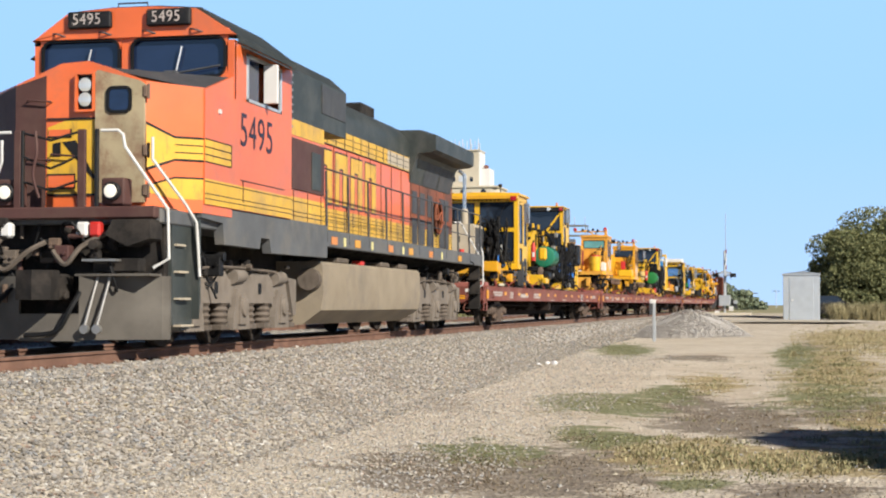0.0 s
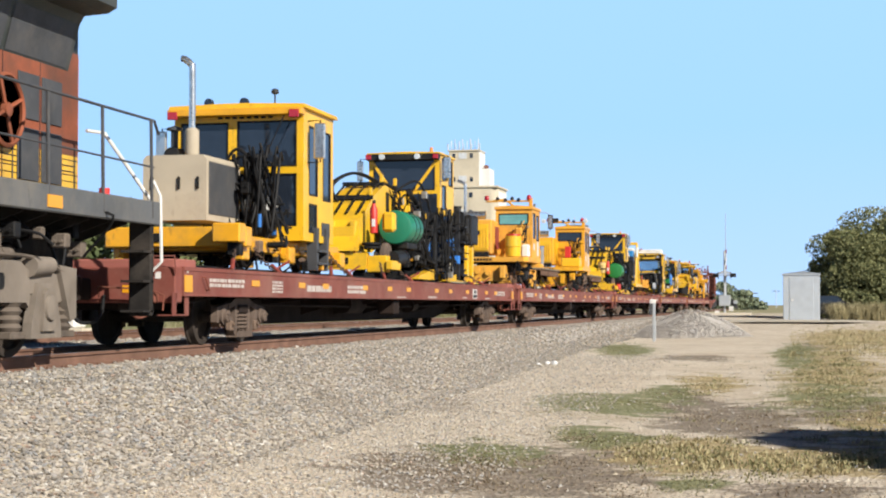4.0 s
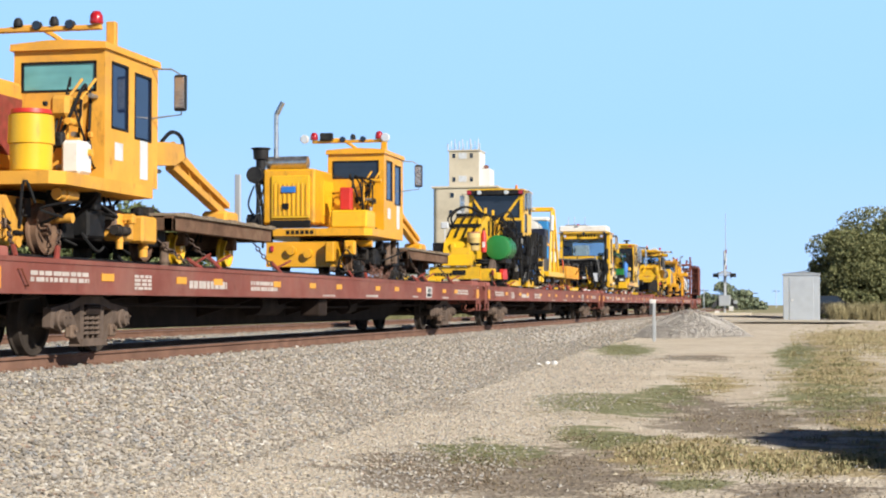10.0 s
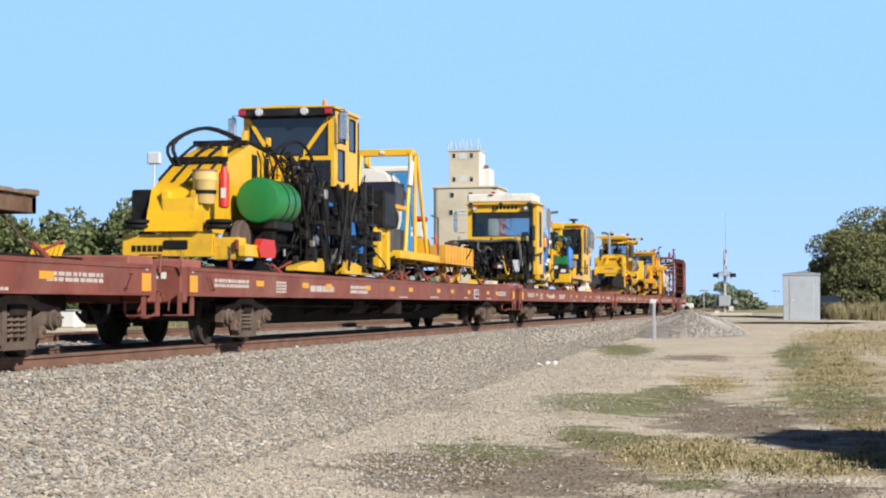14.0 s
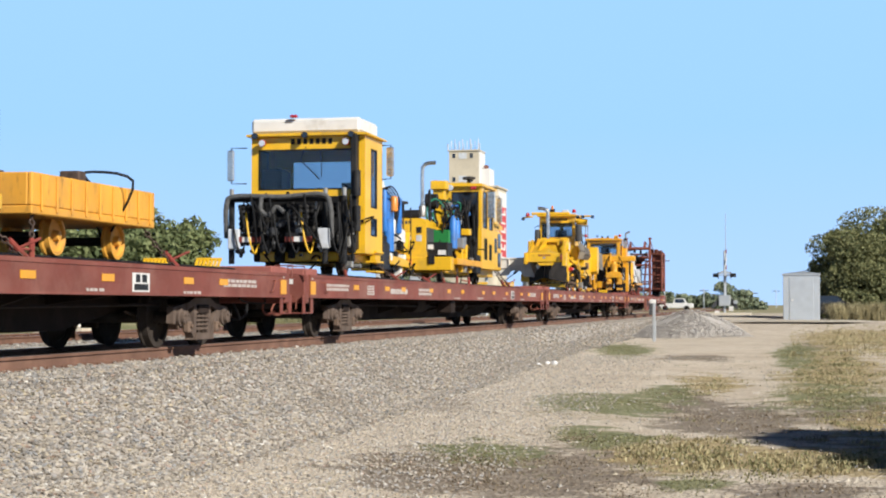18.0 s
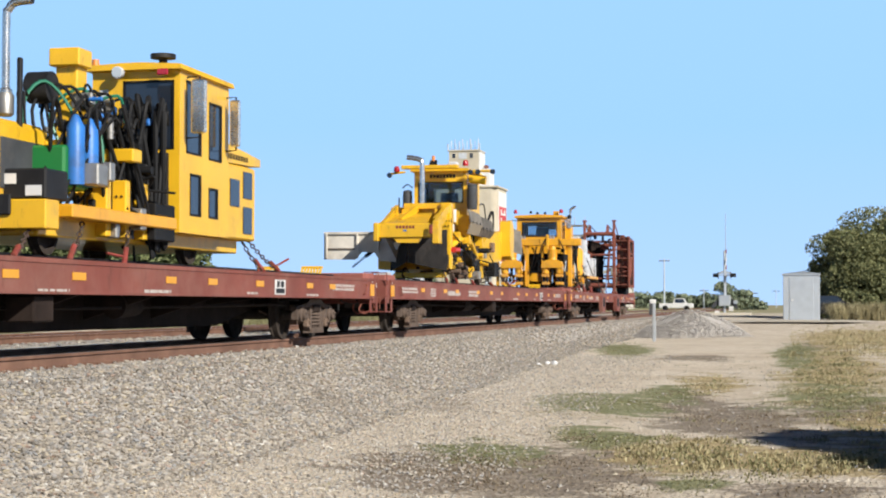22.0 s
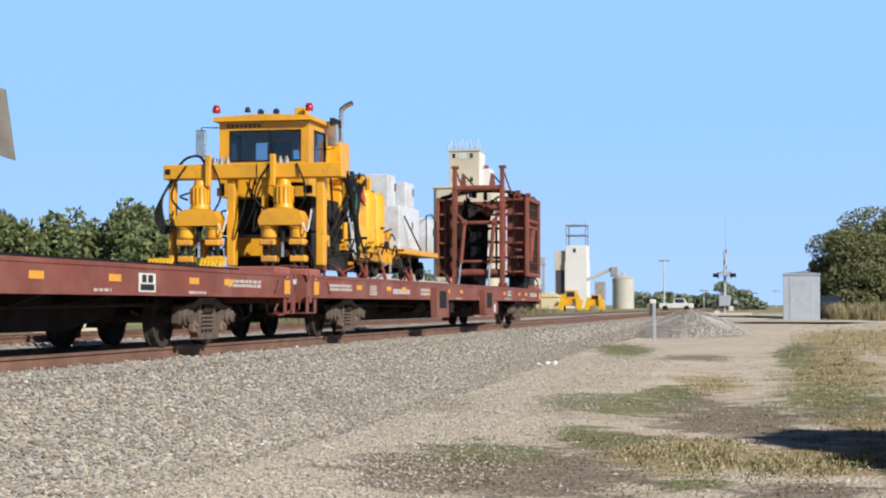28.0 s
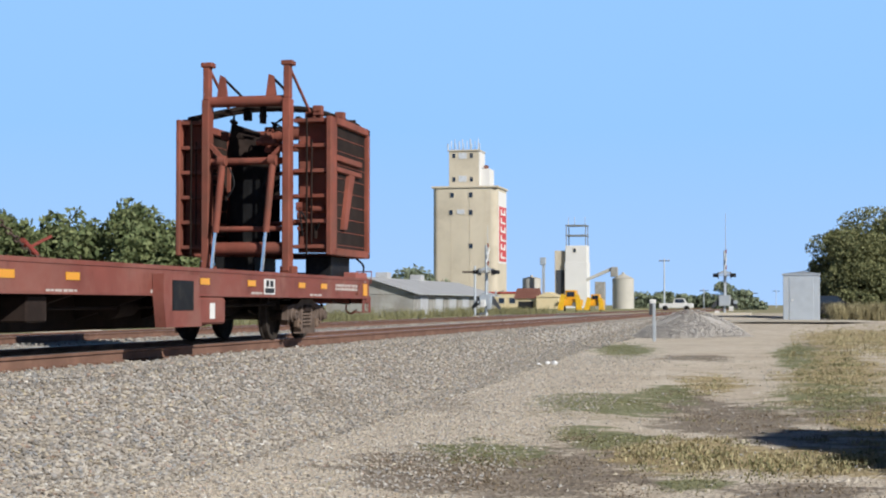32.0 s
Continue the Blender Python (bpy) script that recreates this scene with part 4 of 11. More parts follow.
part("silo_block", bm, CONCRETE, el)
for i, x in enumerate((-4.9, 0.2, 4.4)):
    bm = B()
    box(bm, x - 0.03, x + 0.03, -0.06, 0.02, 1, 32, 0)
    part("joint", bm, CONCRETE, el)
bm = B()
box(bm, -10.3, 8.0, -0.4, 15.4, 32.2, 32.7, 0.05)
part("cornice", bm, CONCRETE, el)
bm = B()
box(bm, -5.8, 2.4, 1.5, 9.5, 32.7, 42.2, 0.05)
hh = part("headhouse", bm, CONCRETE, el)
bm = B()
box(bm, -6.1, 2.7, 1.2, 9.8, 42.2, 42.6, 0.05)
part("parapet", bm, CONCRETE, hh)
# the headhouse's side is whiter than its front
bm = B()
box(bm, 2.45, 2.6, 1.6, 9.4, 32.8, 42.1, 0)
part("painted_side", bm, WHITEWALL, hh)
bm = B()
box(bm, 2.6, 5.2, 2.5, 9.0, 32.7, 37.5, 0.05)
part("annex", bm, WHITEWALL, el)
bm = B()
box(bm, 3.2, 4.2, 4.5, 6.5, 37.5, 38.6, 0.05)
part("roof_fan", bm, ROOFRUST, el)
for i in range(13):
    bm = B()
    x = -6.0 + i * 0.72
    cyl(bm, (x, 1.3 + (i % 3), 42.5), (x, 1.3 + (i % 3), 44.3 + 1.4 * ((i * 7) % 3) / 2), 0.10 if i % 4 else 0.2, n=6)
    part("antenna", bm, WHITE if i % 2 else GALV, hh)


def wall_window(parent, x, y, z, w, h, m=None):
    bm = B()
    box(bm, x - w / 2 - 0.15, x + w / 2 + 0.15, y - 0.08, y + 0.12, z - h / 2 - 0.15, z + h / 2 + 0.15, 0.02)
    f = part("window", bm, CONCRETE, parent)
    bm = B()
    box(bm, x - w / 2, x + w / 2, y - 0.10, y - 0.07, z - h / 2, z + h / 2, 0)
    part("pane", bm, m or GLASS, f)


for x, z, m in ((-4.6, 30.3, None), (0.5, 30.3, None), (-4.9, 25.6, None), (0.5, 25.6, None), (0.5, 16.6, None)):
    wall_window(el, x, -0.03, z, 1.0, 1.3, m)
for x, z in ((-4.4, 34.6), (0.4, 34.6), (-4.4, 41.0), (0.4, 41.0)):
    wall_window(hh, x, 1.5, z, 0.8, 1.2)
for z, h in ((34.8, 1.6), (41.0, 1.6)):
    wall_window(hh, -2.0, 1.5, z, 2.2, h, PALE)
wall_window(el, -2.2, -0.03, 25.8, 2.0, 1.2, PALE)
bm = B()
box(bm, 7.6, 7.66, 2.2, 14.6, 12.0, 31.4, 0)
sign = part("sign_field", bm, WHITEWALL, el, "white field painted on the side wall")
bm = B()
box(bm, 7.66, 7.70, 3.0, 14.0, 12.6, 27.4, 0)
part("sign_panel", bm, material("faded_sign_red", (0.60, 0.09, 0.10), 0.8, spread=0.12, size=0.3), sign, "faded red painted sign")
for i in range(6):
    bm = B()
    z = 13.4 + i * 2.35
    box(bm, 7.70, 7.73, 5.2, 12.6, z, z + 0.55, 0)
    box(bm, 7.70, 7.73, 5.2, 7.0, z + 0.55, z + 1.55, 0)
    if i % 2:
        box(bm, 7.70, 7.73, 10.6, 12.6, z + 0.55, z + 1.55, 0)
    part("sign_bar", bm, WHITEWALL, sign)

base = fixed("elevator_office", (-69.6, 389, 0.7), "cream low building with a red roof band", "building")
bm = B()
box(bm, -5.6, 5.3, 0, 10, 0, 3.6, 0.05)
part("wall", bm, CREAM, base)
bm = B()
box(bm, -5.8, 5.5, -0.2, 10.2, 3.6, 4.1, 0.05)
part("roof", bm, material("red_roof_band", (0.45, 0.08, 0.06), 0.7, size=0.5), base)
for i in range(4):
    wall_window(base, -4.2 + i * 2.7, -0.02, 1.9, 1.4, 1.3)

tw = fixed("white_elevator_tower", (-51.3, 398, 0.7), "white slender elevator tower with a steel frame on top", "elevator tower")
bm = B()
box(bm, -2.75, 2.85, 0, 6, 0, 11.5, 0.05), box(bm, -2.6, 2.7, 0.1, 5.9, 11.5, 15.6, 0.05)
part("wall", bm, WHITEWALL, tw)
bm = B()
box(bm, -5.4, -2.8, 1, 6, 0, 14.4, 0.05)
part("annex", bm, CONCRETE, tw)
bm = B()
box(bm, -5.0, -2.9, 0.85, 0.98, 3.0, 9.5, 0)
part("duct", bm, CHARCOAL, tw)
fr = B()
for x in (-2.4, 2.4):
    for y in (0.6, 5.4):
        cyl(fr, (x, y, 15.6), (x, y, 20.6), 0.13, n=6)
part("frame_posts", fr, STEEL, tw)
for z in (18.0, 20.5):
    bm = B()
    box(bm, -2.6, 2.6, 0.4, 5.6, z, z + 0.3, 0.02)
    part("platform", bm, STEEL, tw)
for x in (-1.9, -0.4, 2.2):
    bm = B()
    cyl(bm, (x, 1, 20.6), (x, 1, 22.8), 0.07, n=5)
    part("antenna", bm, STEEL, tw)
wall_window(tw, -0.3, 0.08, 14.4, 0.6, 0.9)

SILOM = material("pale_silo", (0.55, 0.52, 0.45), 0.7, spread=0.1, size=0.4, grain=5)
for (x, y, rr, h, cone) in ((-32.9, 331, 2.2, 6.2, 1.0), (-54.2, 346, 2.0, 6.6, 0.4)):
    s = fixed("silo", (x, y, 0.7), "round pale grain silo with a shallow cone roof", "silo", "silos")
    bm = B()
    lathe(bm, [(0, rr), (h, rr)], (0, 0, 0), "z", 24)
    part("shell", bm, SILOM, s)
    bm = B()
    lathe(bm, [(h, rr * 1.03), (h + cone, 0.3), (h + cone + 0.3, 0.3)], (0, 0, 0), "z", 24)
    part("cone_roof", bm, SILOM, s)
    for k in range(5):
        bm = B()
        lathe(bm, [(h * (k + 0.5) / 5 - 0.05, rr + 0.03), (h * (k + 0.5) / 5 + 0.05, rr + 0.03)], (0, 0, 0), "z", 24)
        part("hoop", bm, SILOM, s)
cv = fixed("grain_conveyor", (-36.3, 330, 0.7), "inclined grey grain conveyor leaning on a silo", "conveyor")
bm = B()
prism(bm, [(-4.0, 5.7), (1.5, 8.0), (1.5, 8.7), (-4.0, 6.3)], "y", -0.5, 0.5)
part("chute", bm, SILOM, cv)
bm = B()
box(bm, -2.2, -0.2, -1, 1, 0, 5.6, 0.05)
part("leg_house", bm, TINWALL, cv)
bm = B()
box(bm, 1.0, 2.4, -0.8, 0.8, 6.6, 8.6, 0.1)
part("head_box", bm, TINWALL, cv)
lg = fixed("bucket_leg", (-51.0, 342, 0.7), "slim steel bucket elevator leg", "bucket elevator")
bm = B()
box(bm, -0.3, 0.3, -0.3, 0.3, 0, 9.4, 0.02)
part("leg", bm, GALV, lg)
bm = B()
box(bm, -0.7, 0.5, -0.5, 0.5, 9.4, 11.0, 0.1)
part("head", bm, GALV, lg)

rb = fixed("red_roof_building", (-51.5, 336, 0.7), "low cream building with a rust red roof", "building")
bm = B()
box(bm, -4.6, 0.0, 0, 8, 0, 2.2, 0.03), box(bm, 0.0, 4.6, -1, 8, 0, 2.5, 0.03)
part("wall", bm, CREAM, rb)
bm = B()
prism(bm, [(-0.4, 2.2), (4.0, 4.4), (8.4, 2.2)], "x", -4.9, 0.0)
part("roof", bm, ROOFRUST, rb)
bm = B()
prism(bm, [(-0.2, 2.5), (2.3, 3.6), (4.8, 2.5)], "y", -1.2, 8.2)
part("roof", bm, CREAM, rb)
bm = B()
box(bm, -4.0, -0.8, -0.05, 0.0, 0, 1.6, 0)
part("doorway", bm, BLACK, rb)

sh = fixed("tin_shed", (-30.6, 117, 0.62), "long low tin shed with a pale metal roof", "shed")
bm = B()
box(bm, -3.4, 3.4, 0, 34, 0, 1.75, 0.02)
part("wall", bm, TINWALL, sh)
bm = B()
prism(bm, [(-3.9, 1.70), (-0.2, 2.95), (3.9, 1.70), (3.9, 1.78), (-0.2, 3.05), (-3.9, 1.78)], "y", -0.4, 34.5)
part("roof", bm, METALROOF, sh, smooth=None)
bm = B()
prism(bm, [(-3.4, 1.7), (-0.2, 2.9), (3.4, 1.7)], "y", 0.0, 0.15)
part("gable", bm, TINWALL, sh)
for i in range(24):
    bm = B()
    y = 0.6 + i * 1.42
    box(bm, 3.4, 3.44, y, y + 0.08, 0.05, 1.7, 0)
    part("wall_rib", bm, TINWALL, sh)
for i in range(6):
    bm = B()
    box(bm, 3.41, 3.46, 2 + i * 5.4, 4.6 + i * 5.4, 0.1, 1.5, 0)
    part("panel", bm, METALROOF, sh)
for y, x in ((6, -0.6), (17, -0.4)):
    bm = B()
    box(bm, x - 0.5, x + 0.5, y, y + 1.2, 2.8, 3.5, 0.03)
    part("roof_vent", bm, METALROOF, sh)

# yellow track machines left standing in the yard beyond the crossing
for i, (x, y, s) in enumerate(((-26.1, 199, 0.85), (-23.9, 206, 0.7))):
    t = fixed("parked_track_machine", (x, y, 0.72), "yellow track machine parked in the distance", "track machine", "parked track machines")
    bm = B()
    box(bm, -1.3 * s, 1.3 * s, -2, 2, 0.7, 1.5, 0.05)
    part("frame", bm, YELLOW, t)
    bm = B()
    box(bm, -0.9 * s, 0.7 * s, -0.8, 0.9, 1.5, 3.1 * s, 0.05)
    cabp = part("cab", bm, YELLOW, t)
    bm = B()
    box(bm, -0.65 * s, 0.45 * s, -0.84, -0.8, 2.2 * s, 2.9 * s, 0)
    part("window", bm, GLASS, cabp)
    for k in (-1, 1):
        bm = B()
        prism(bm, [(-0.4 + k * 1.4 * s, 0.2), (0.3 + k * 1.4 * s, 0.2), (0.3 + k * 1.0 * s, 2.4 * s), (-0.2 + k * 1.0 * s, 2.6 * s)], "y", -2.3, -1.7)
        part("work_arm", bm, YELLOW2, t)
        bm = B()
        lathe(bm, [(-0.08, 0.35), (0.08, 0.35)], (k * 0.72, -1.4, 0.36), "x", 14)
        part("wheel", bm, GREASESHADE, t)
    bm = B()
    cyl(bm, (0.6, -2.1, 0.9), (0.6, -1.9, 0.9), 0.3, n=12)
    part("drum", bm, STEEL, t)
truck = fixed("pickup_truck", (-15.5, 232, 0.72), "white pickup truck parked beyond the crossing", "truck")
bm = B()
box(bm, -2.4, 2.4, -0.9, 0.9, 0.4, 1.05, 0.06), prism(bm, [(-0.4, 1.05), (1.5, 1.05), (1.1, 1.75), (-0.2, 1.75)], "y", -0.85, 0.85)
part("body", bm, WHITE, truck)
bm = B()
prism(bm, [(-0.2, 1.12), (1.3, 1.12), (1.0, 1.66), (-0.1, 1.66)], "y", -0.87, -0.855)
part("window", bm, GLASS, truck)
for x in (-1.5, 1.5):
    bm = B()
    lathe(bm, [(-0.1, 0.38), (0.1, 0.38)], (x, -0.85, 0.38), "y", 14)
    part("wheel", bm, RUBBER, truck)


# ---- the train
WHEELS = []


def wheelset(parent, s, r, label=""):
    """Two flanged wheels on an axle, drawn about the axle's middle."""
    key = round(r, 2)
    if key not in WHEELMESH:
        bm = B()
        for k in (-1, 1):
            x = k * (GAUGE / 2)
            lathe(bm, [(k * -0.035, r * 0.2), (k * -0.03, r * 0.78), (k * -0.045, r * 0.8), (k * -0.045, r + 0.028), (k * -0.02, r + 0.028), (0, r + 0.004), (k * 0.09, r), (k * 0.095, r * 0.84), (k * 0.045, r * 0.8), (k * 0.03, r * 0.5), (k * 0.05, r * 0.22), (k * 0.12, r * 0.2), (k * 0.12, r * 0.08)], (x, 0, 0), "x", 28)
        cyl(bm, (-1.05, 0, 0), (1.05, 0, 0), 0.08, n=12)
        for k in range(4):
            cyl(bm, (GAUGE / 2 + 0.10, 0.10 * math.cos(k * 1.57), 0.10 * math.sin(k * 1.57)), (GAUGE / 2 + 0.13, 0.10 * math.cos(k * 1.57), 0.10 * math.sin(k * 1.57)), 0.016, n=6)
        WHEELMESH[key] = mesh_of("wheelset", bm, WHEELM, None, 40)
    o = new("wheelset", WHEELMESH[key])
    o.parent = parent
    o.location = Vector((0, s, r)) - ORIGIN[0]
    WHEELS.append((o, r))
    return o


WHEELMESH = {}


def side_frame_mesh():
    """A cast side frame with its spring window, drawn about its middle: top member, inclined arms, columns, jaws, spring seat."""
    bm = B()
    prism(bm, [(-0.62, 0.60), (-0.30, 0.70), (0.30, 0.70), (0.62, 0.60), (0.62, 0.52), (0.28, 0.60), (-0.28, 0.60), (-0.62, 0.52)], "x", -0.05, 0.06)
    for k in (-1, 1):
        prism(bm, [(k * 0.58, 0.62), (k * 1.10, 0.56), (k * 1.12, 0.34), (k * 1.03, 0.32), (k * 1.00, 0.50), (k * 0.76, 0.50), (k * 0.72, 0.36), (k * 0.62, 0.40)], "x", -0.05, 0.05)
        prism(bm, [(k * 0.70, 0.44), (k * 0.60, 0.52), (k * 0.30, 0.18), (k * 0.34, 0.10)], "x", -0.04, 0.07)
        prism(bm, [(k * 0.24, 0.16), (k * 0.34, 0.16), (k * 0.34, 0.62), (k * 0.24, 0.62)], "x", -0.05, 0.06)
    prism(bm, [(-0.38, 0.10), (0.38, 0.10), (0.34, 0.19), (-0.34, 0.19)], "x", -0.07, 0.10)
    return mesh_of("side_frame", bm, CASTING, None, None)


def spring_mesh():
    bm = B()
    pts = [(0.062 * math.cos(i * 0.9), 0.062 * math.sin(i * 0.9), 0.20 + i * 0.0085) for i in range(39)]
    tube(bm, pts, 0.021, 5, False)
    return mesh_of("spring", bm, CASTING, None, 40)


def bearing_mesh():
    bm = B()
    box(bm, -0.06, 0.05, -0.10, 0.10, 0.36, 0.50, 0.02)
    lathe(bm, [(-0.06, 0.10), (0.05, 0.125), (0.09, 0.125), (0.10, 0.095), (0.15, 0.09), (0.165, 0.05)], (0, 0, 0.42), "x", 18)
    for i in range(3):
        a = i * 2.094 + 0.5
        cyl(bm, (0.15, 0.06 * math.cos(a), 0.42 + 0.06 * math.sin(a)), (0.18, 0.06 * math.cos(a), 0.42 + 0.06 * math.sin(a)), 0.016, n=6)
    return mesh_of("bearing", bm, CASTING, None, 35)


CASTING = material("dusty_truck_casting", (0.150, 0.112, 0.090), 0.92, spread=0.35, size=4, dirt=(0.10, 0.072, 0.055), dirt_amount=0.4, grime=0.3, grime_colour=(0.06, 0.05, 0.04))
TRUCKPARTS = side_frame_mesh(), spring_mesh(), bearing_mesh()


def freight_truck(car, s):
    """A two-axle truck: cast side frames with springs, bolster, wheelsets, bearing caps, brake gear."""
    bm = B()
    box(bm, -1.02, 1.02, s - 0.2, s + 0.2, 0.42, 0.66)
    for k in (-1, 1):
        box(bm, k * 1.02, k * 1.17, s - 0.2, s + 0.2, 0.47, 0.60, 0.015)
    truck = part("truck", bm, UNDER, car, "dusty steel truck bolster")

    def copy_of(me, x, y, turned=False):
        o = new(me.name.split(".")[0], me)
        o.parent = truck
        o.location = Vector((x, s + y, 0)) - ORIGIN[0]
        if turned:
            o.rotation_euler = (0, 0, math.pi)
        return o
    frame_, spring_, bearing_ = TRUCKPARTS
    for k in (-1, 1):
        copy_of(frame_, k * 1.08, 0, k < 0)
        for j in (-0.16, 0.0, 0.16):
            copy_of(spring_, k * 1.09, j)
        for j in (-0.87, 0.87):
            copy_of(bearing_, k * 1.07, j, k < 0)
    for k in (-1, 1):
        for j in (-0.87, 0.87):
            bm = B()
            y = s + j * 0.42
            prism(bm, [(y - 0.05, 0.25), (y + 0.06, 0.25), (y + j * 0.10 + 0.06, 0.60), (y + j * 0.10 - 0.05, 0.60)], "x", k * 0.66, k * 0.9)
            part("brake_shoe", bm, TRUCKBROWN, truck)
    for j in (-0.87, 0.87):
        wheelset(truck, s + j, 0.42)
    for y, z in ((-0.62, 0.30), (0.52, 0.30)):
        bm = B()
        box(bm, 1.10, 1.20, s + y - 0.07, s + y + 0.07, z - 0.1, z + 0.06, 0.02)
        cyl(bm, (1.20, s + y, z), (1.23, s + y, z), 0.03, n=8)
        part("brake_fitting", bm, TRUCKBROWN, truck)
    bm = B()
    tube(bm, [(0.5, s - 1.3, 0.5), (0.55, s - 0.4, 0.36), (0.55, s + 0.6, 0.36), (0.5, s + 1.4, 0.52)], 0.02, 6)
    part("brake_rod", bm, TRUCKBROWN, truck)
    bm = B()
    box(bm, 0.78, 0.84, s - 0.35, s + 0.35, 0.30, 0.36, 0.01)
    part("brake_beam", bm, TRUCKBROWN, truck)


def stencil(car, s0, s1, z0, z1, w, rows=2, mat=None):
    """Painted lettering too small to read: rows of short bars."""
    bm = B()
    rr = random.Random(int(s0 * 100))
    h = (z1 - z0) / rows
    for i in range(rows):
        y = s0
        while y < s1 - 0.02:
            l = rr.uniform(0.06, 0.2) * (1 if h < 0.12 else 1.5)
            box(bm, w, w + 0.003, y, min(y + l, s1), z1 - (i + 0.85) * h, z1 - (i + 0.15) * h, 0)
            y += l + rr.uniform(0.02, 0.05)
    return tagged(part("stencil", bm, mat or STENCIL, car, "white stencilled lettering", smooth=None), "white stencilled lettering", "", "", "stuff")


def chain(load, p0, p1, sag=0.05, binder=True):
    """A tie-down chain: links along a slack line, with a red ratchet binder."""
    p0, p1 = Vector(p0), Vector(p1)
    n = max(4, int((p1 - p0).length / 0.085))
    bm = B()
    d = (p1 - p0).normalized()
    u = d.orthogonal().normalized()
    w = d.cross(u)
    for i in range(n):
        t = (i + 0.5) / n
        c = p0.lerp(p1, t) - Vector((0, 0, sag * 4 * t * (1 - t)))
        a, b = (u, w) if i % 2 else (w, u)
        pts = [c + d * 0.055 * math.cos(q) + a * 0.03 * math.sin(q) for q in np.linspace(0, 2 * math.pi, 7)]
        tube(bm, pts, 0.012, 4, False)
    ch = part("tie_down_chain", bm, CHAIN, load, "rusty tie-down chain", smooth=None)
    if binder:
        bm = B()
        c = p0.lerp(p1, 0.8)
        cyl(bm, c - d * 0.16, c + d * 0.16, 0.035, n=8)
        cyl(bm, c, c + u * 0.26 + d * 0.1, 0.018, n=6)
        part("ratchet_binder", bm, CHAINRED, ch, "red ratchet binder")
    return ch


def flatcar(s0, s1, number, style, label):
    """A long flat car: side sills, deck, end plates, couplers, trucks, deck rails, markers and stencils."""
    car = thing("flat_car", (s0 + s1) / 2, 0, label, "flat car", "flat cars of the work train")
    W, top, low = 1.40, 1.06, 0.745
    for k in (-1, 1):
        bm = B()
        prism(bm, [(s0 + 0.25, top), (s0 + 0.25, low), (s1 - 0.25, low), (s1 - 0.25, top)], "x", k * W, k * (W - 0.03))
        sill = part("side_sill", bm, CARRED, car, smooth=None)
        bm = B()
        box(bm, k * (W + 0.008), k * (W - 0.14), s0 + 0.25, s1 - 0.25, low - 0.03, low, 0)
        part("sill_flange", bm, CARRED, sill, smooth=None)
        bm = B()
        box(bm, k * (W + 0.012), k * (W - 0.14), s0 + 0.25, s1 - 0.25, top + 0.001, top + 0.055, 0)
        part("sill_cap", bm, CARRED, sill, smooth=None)
    bm = B()
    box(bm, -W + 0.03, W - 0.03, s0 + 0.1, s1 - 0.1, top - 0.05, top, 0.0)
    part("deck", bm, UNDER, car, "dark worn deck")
    # undercar parts in near black, with the shade there in their colour
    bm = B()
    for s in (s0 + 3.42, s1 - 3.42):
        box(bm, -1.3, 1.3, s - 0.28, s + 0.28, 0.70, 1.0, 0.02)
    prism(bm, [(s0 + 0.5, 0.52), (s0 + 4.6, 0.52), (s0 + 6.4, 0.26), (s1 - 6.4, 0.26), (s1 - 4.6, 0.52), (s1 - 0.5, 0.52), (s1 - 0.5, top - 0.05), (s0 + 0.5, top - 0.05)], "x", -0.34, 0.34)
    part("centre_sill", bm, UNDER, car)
    for i in range(9):
        bm = B()
        y = s0 + 4.5 + i * (s1 - s0 - 9) / 8
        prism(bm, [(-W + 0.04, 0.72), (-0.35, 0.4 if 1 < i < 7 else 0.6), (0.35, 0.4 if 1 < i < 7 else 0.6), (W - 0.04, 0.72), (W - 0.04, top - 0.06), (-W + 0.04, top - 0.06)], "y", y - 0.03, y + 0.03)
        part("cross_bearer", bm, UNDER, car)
    for k, s in ((1, s0), (-1, s1)):
        bm = B()
        box(bm, -W + 0.02, W - 0.02, s, s + k * 0.25, 0.62, top + 0.05, 0.02)
        end = part("end_sill", bm, CARRED, car)
        bm = B()
        box(bm, -0.9, W - 0.05, s + k * 0.06, s + k * 0.85, top + 0.01, top + 0.16, 0.02)
        part("end_ramp", bm, FACE, end, "faded pink bridge plate pocket")
        for x in (-W + 0.12, W - 0.12):
            bm = B()
            tube(bm, [(x - 0.18, s - k * 0.03, 1.02), (x - 0.18, s - k * 0.09, 1.25), (x + 0.12, s - k * 0.09, 1.25), (x + 0.12, s - k * 0.03, 1.02)], 0.014, 6, False)
            part("grab_iron", bm, CARRED, end)
        for x in (-1, 1):
            bm = B()
            for j in (-0.10, 0.36):
                plate(bm, [(x * (W - 0.02), s + k * j, 0.76), (x * (W - 0.02), s + k * (j + 0.14), 0.76), (x * (W - 0.02), s + k * (j + 0.14), 0.46), (x * (W - 0.02), s + k * j, 0.46)], 0.014, (-x, 0, 0))
            box(bm, x * (W - 0.02), x * (W - 0.24), s - k * 0.10, s + k * 0.50, 0.445, 0.465, 0.004)
            part("step", bm, CARRED, end, "bent steel stirrup step")
        bm = B()
        for i in range(3):
            box(bm, 0.86 + i * 0.115, 0.94 + i * 0.115, s - k * 0.004, s, 0.95, 1.04, 0)
        part("end_number", bm, WHITE, end, "white stencilled marks", smooth=None)
        bm = B()
        box(bm, 0.62, 0.86, s - k * 0.006, s, 0.76, 0.86, 0)
        part("end_reflector", bm, REFLECT, end, "small yellow reflector")
        bm = B()
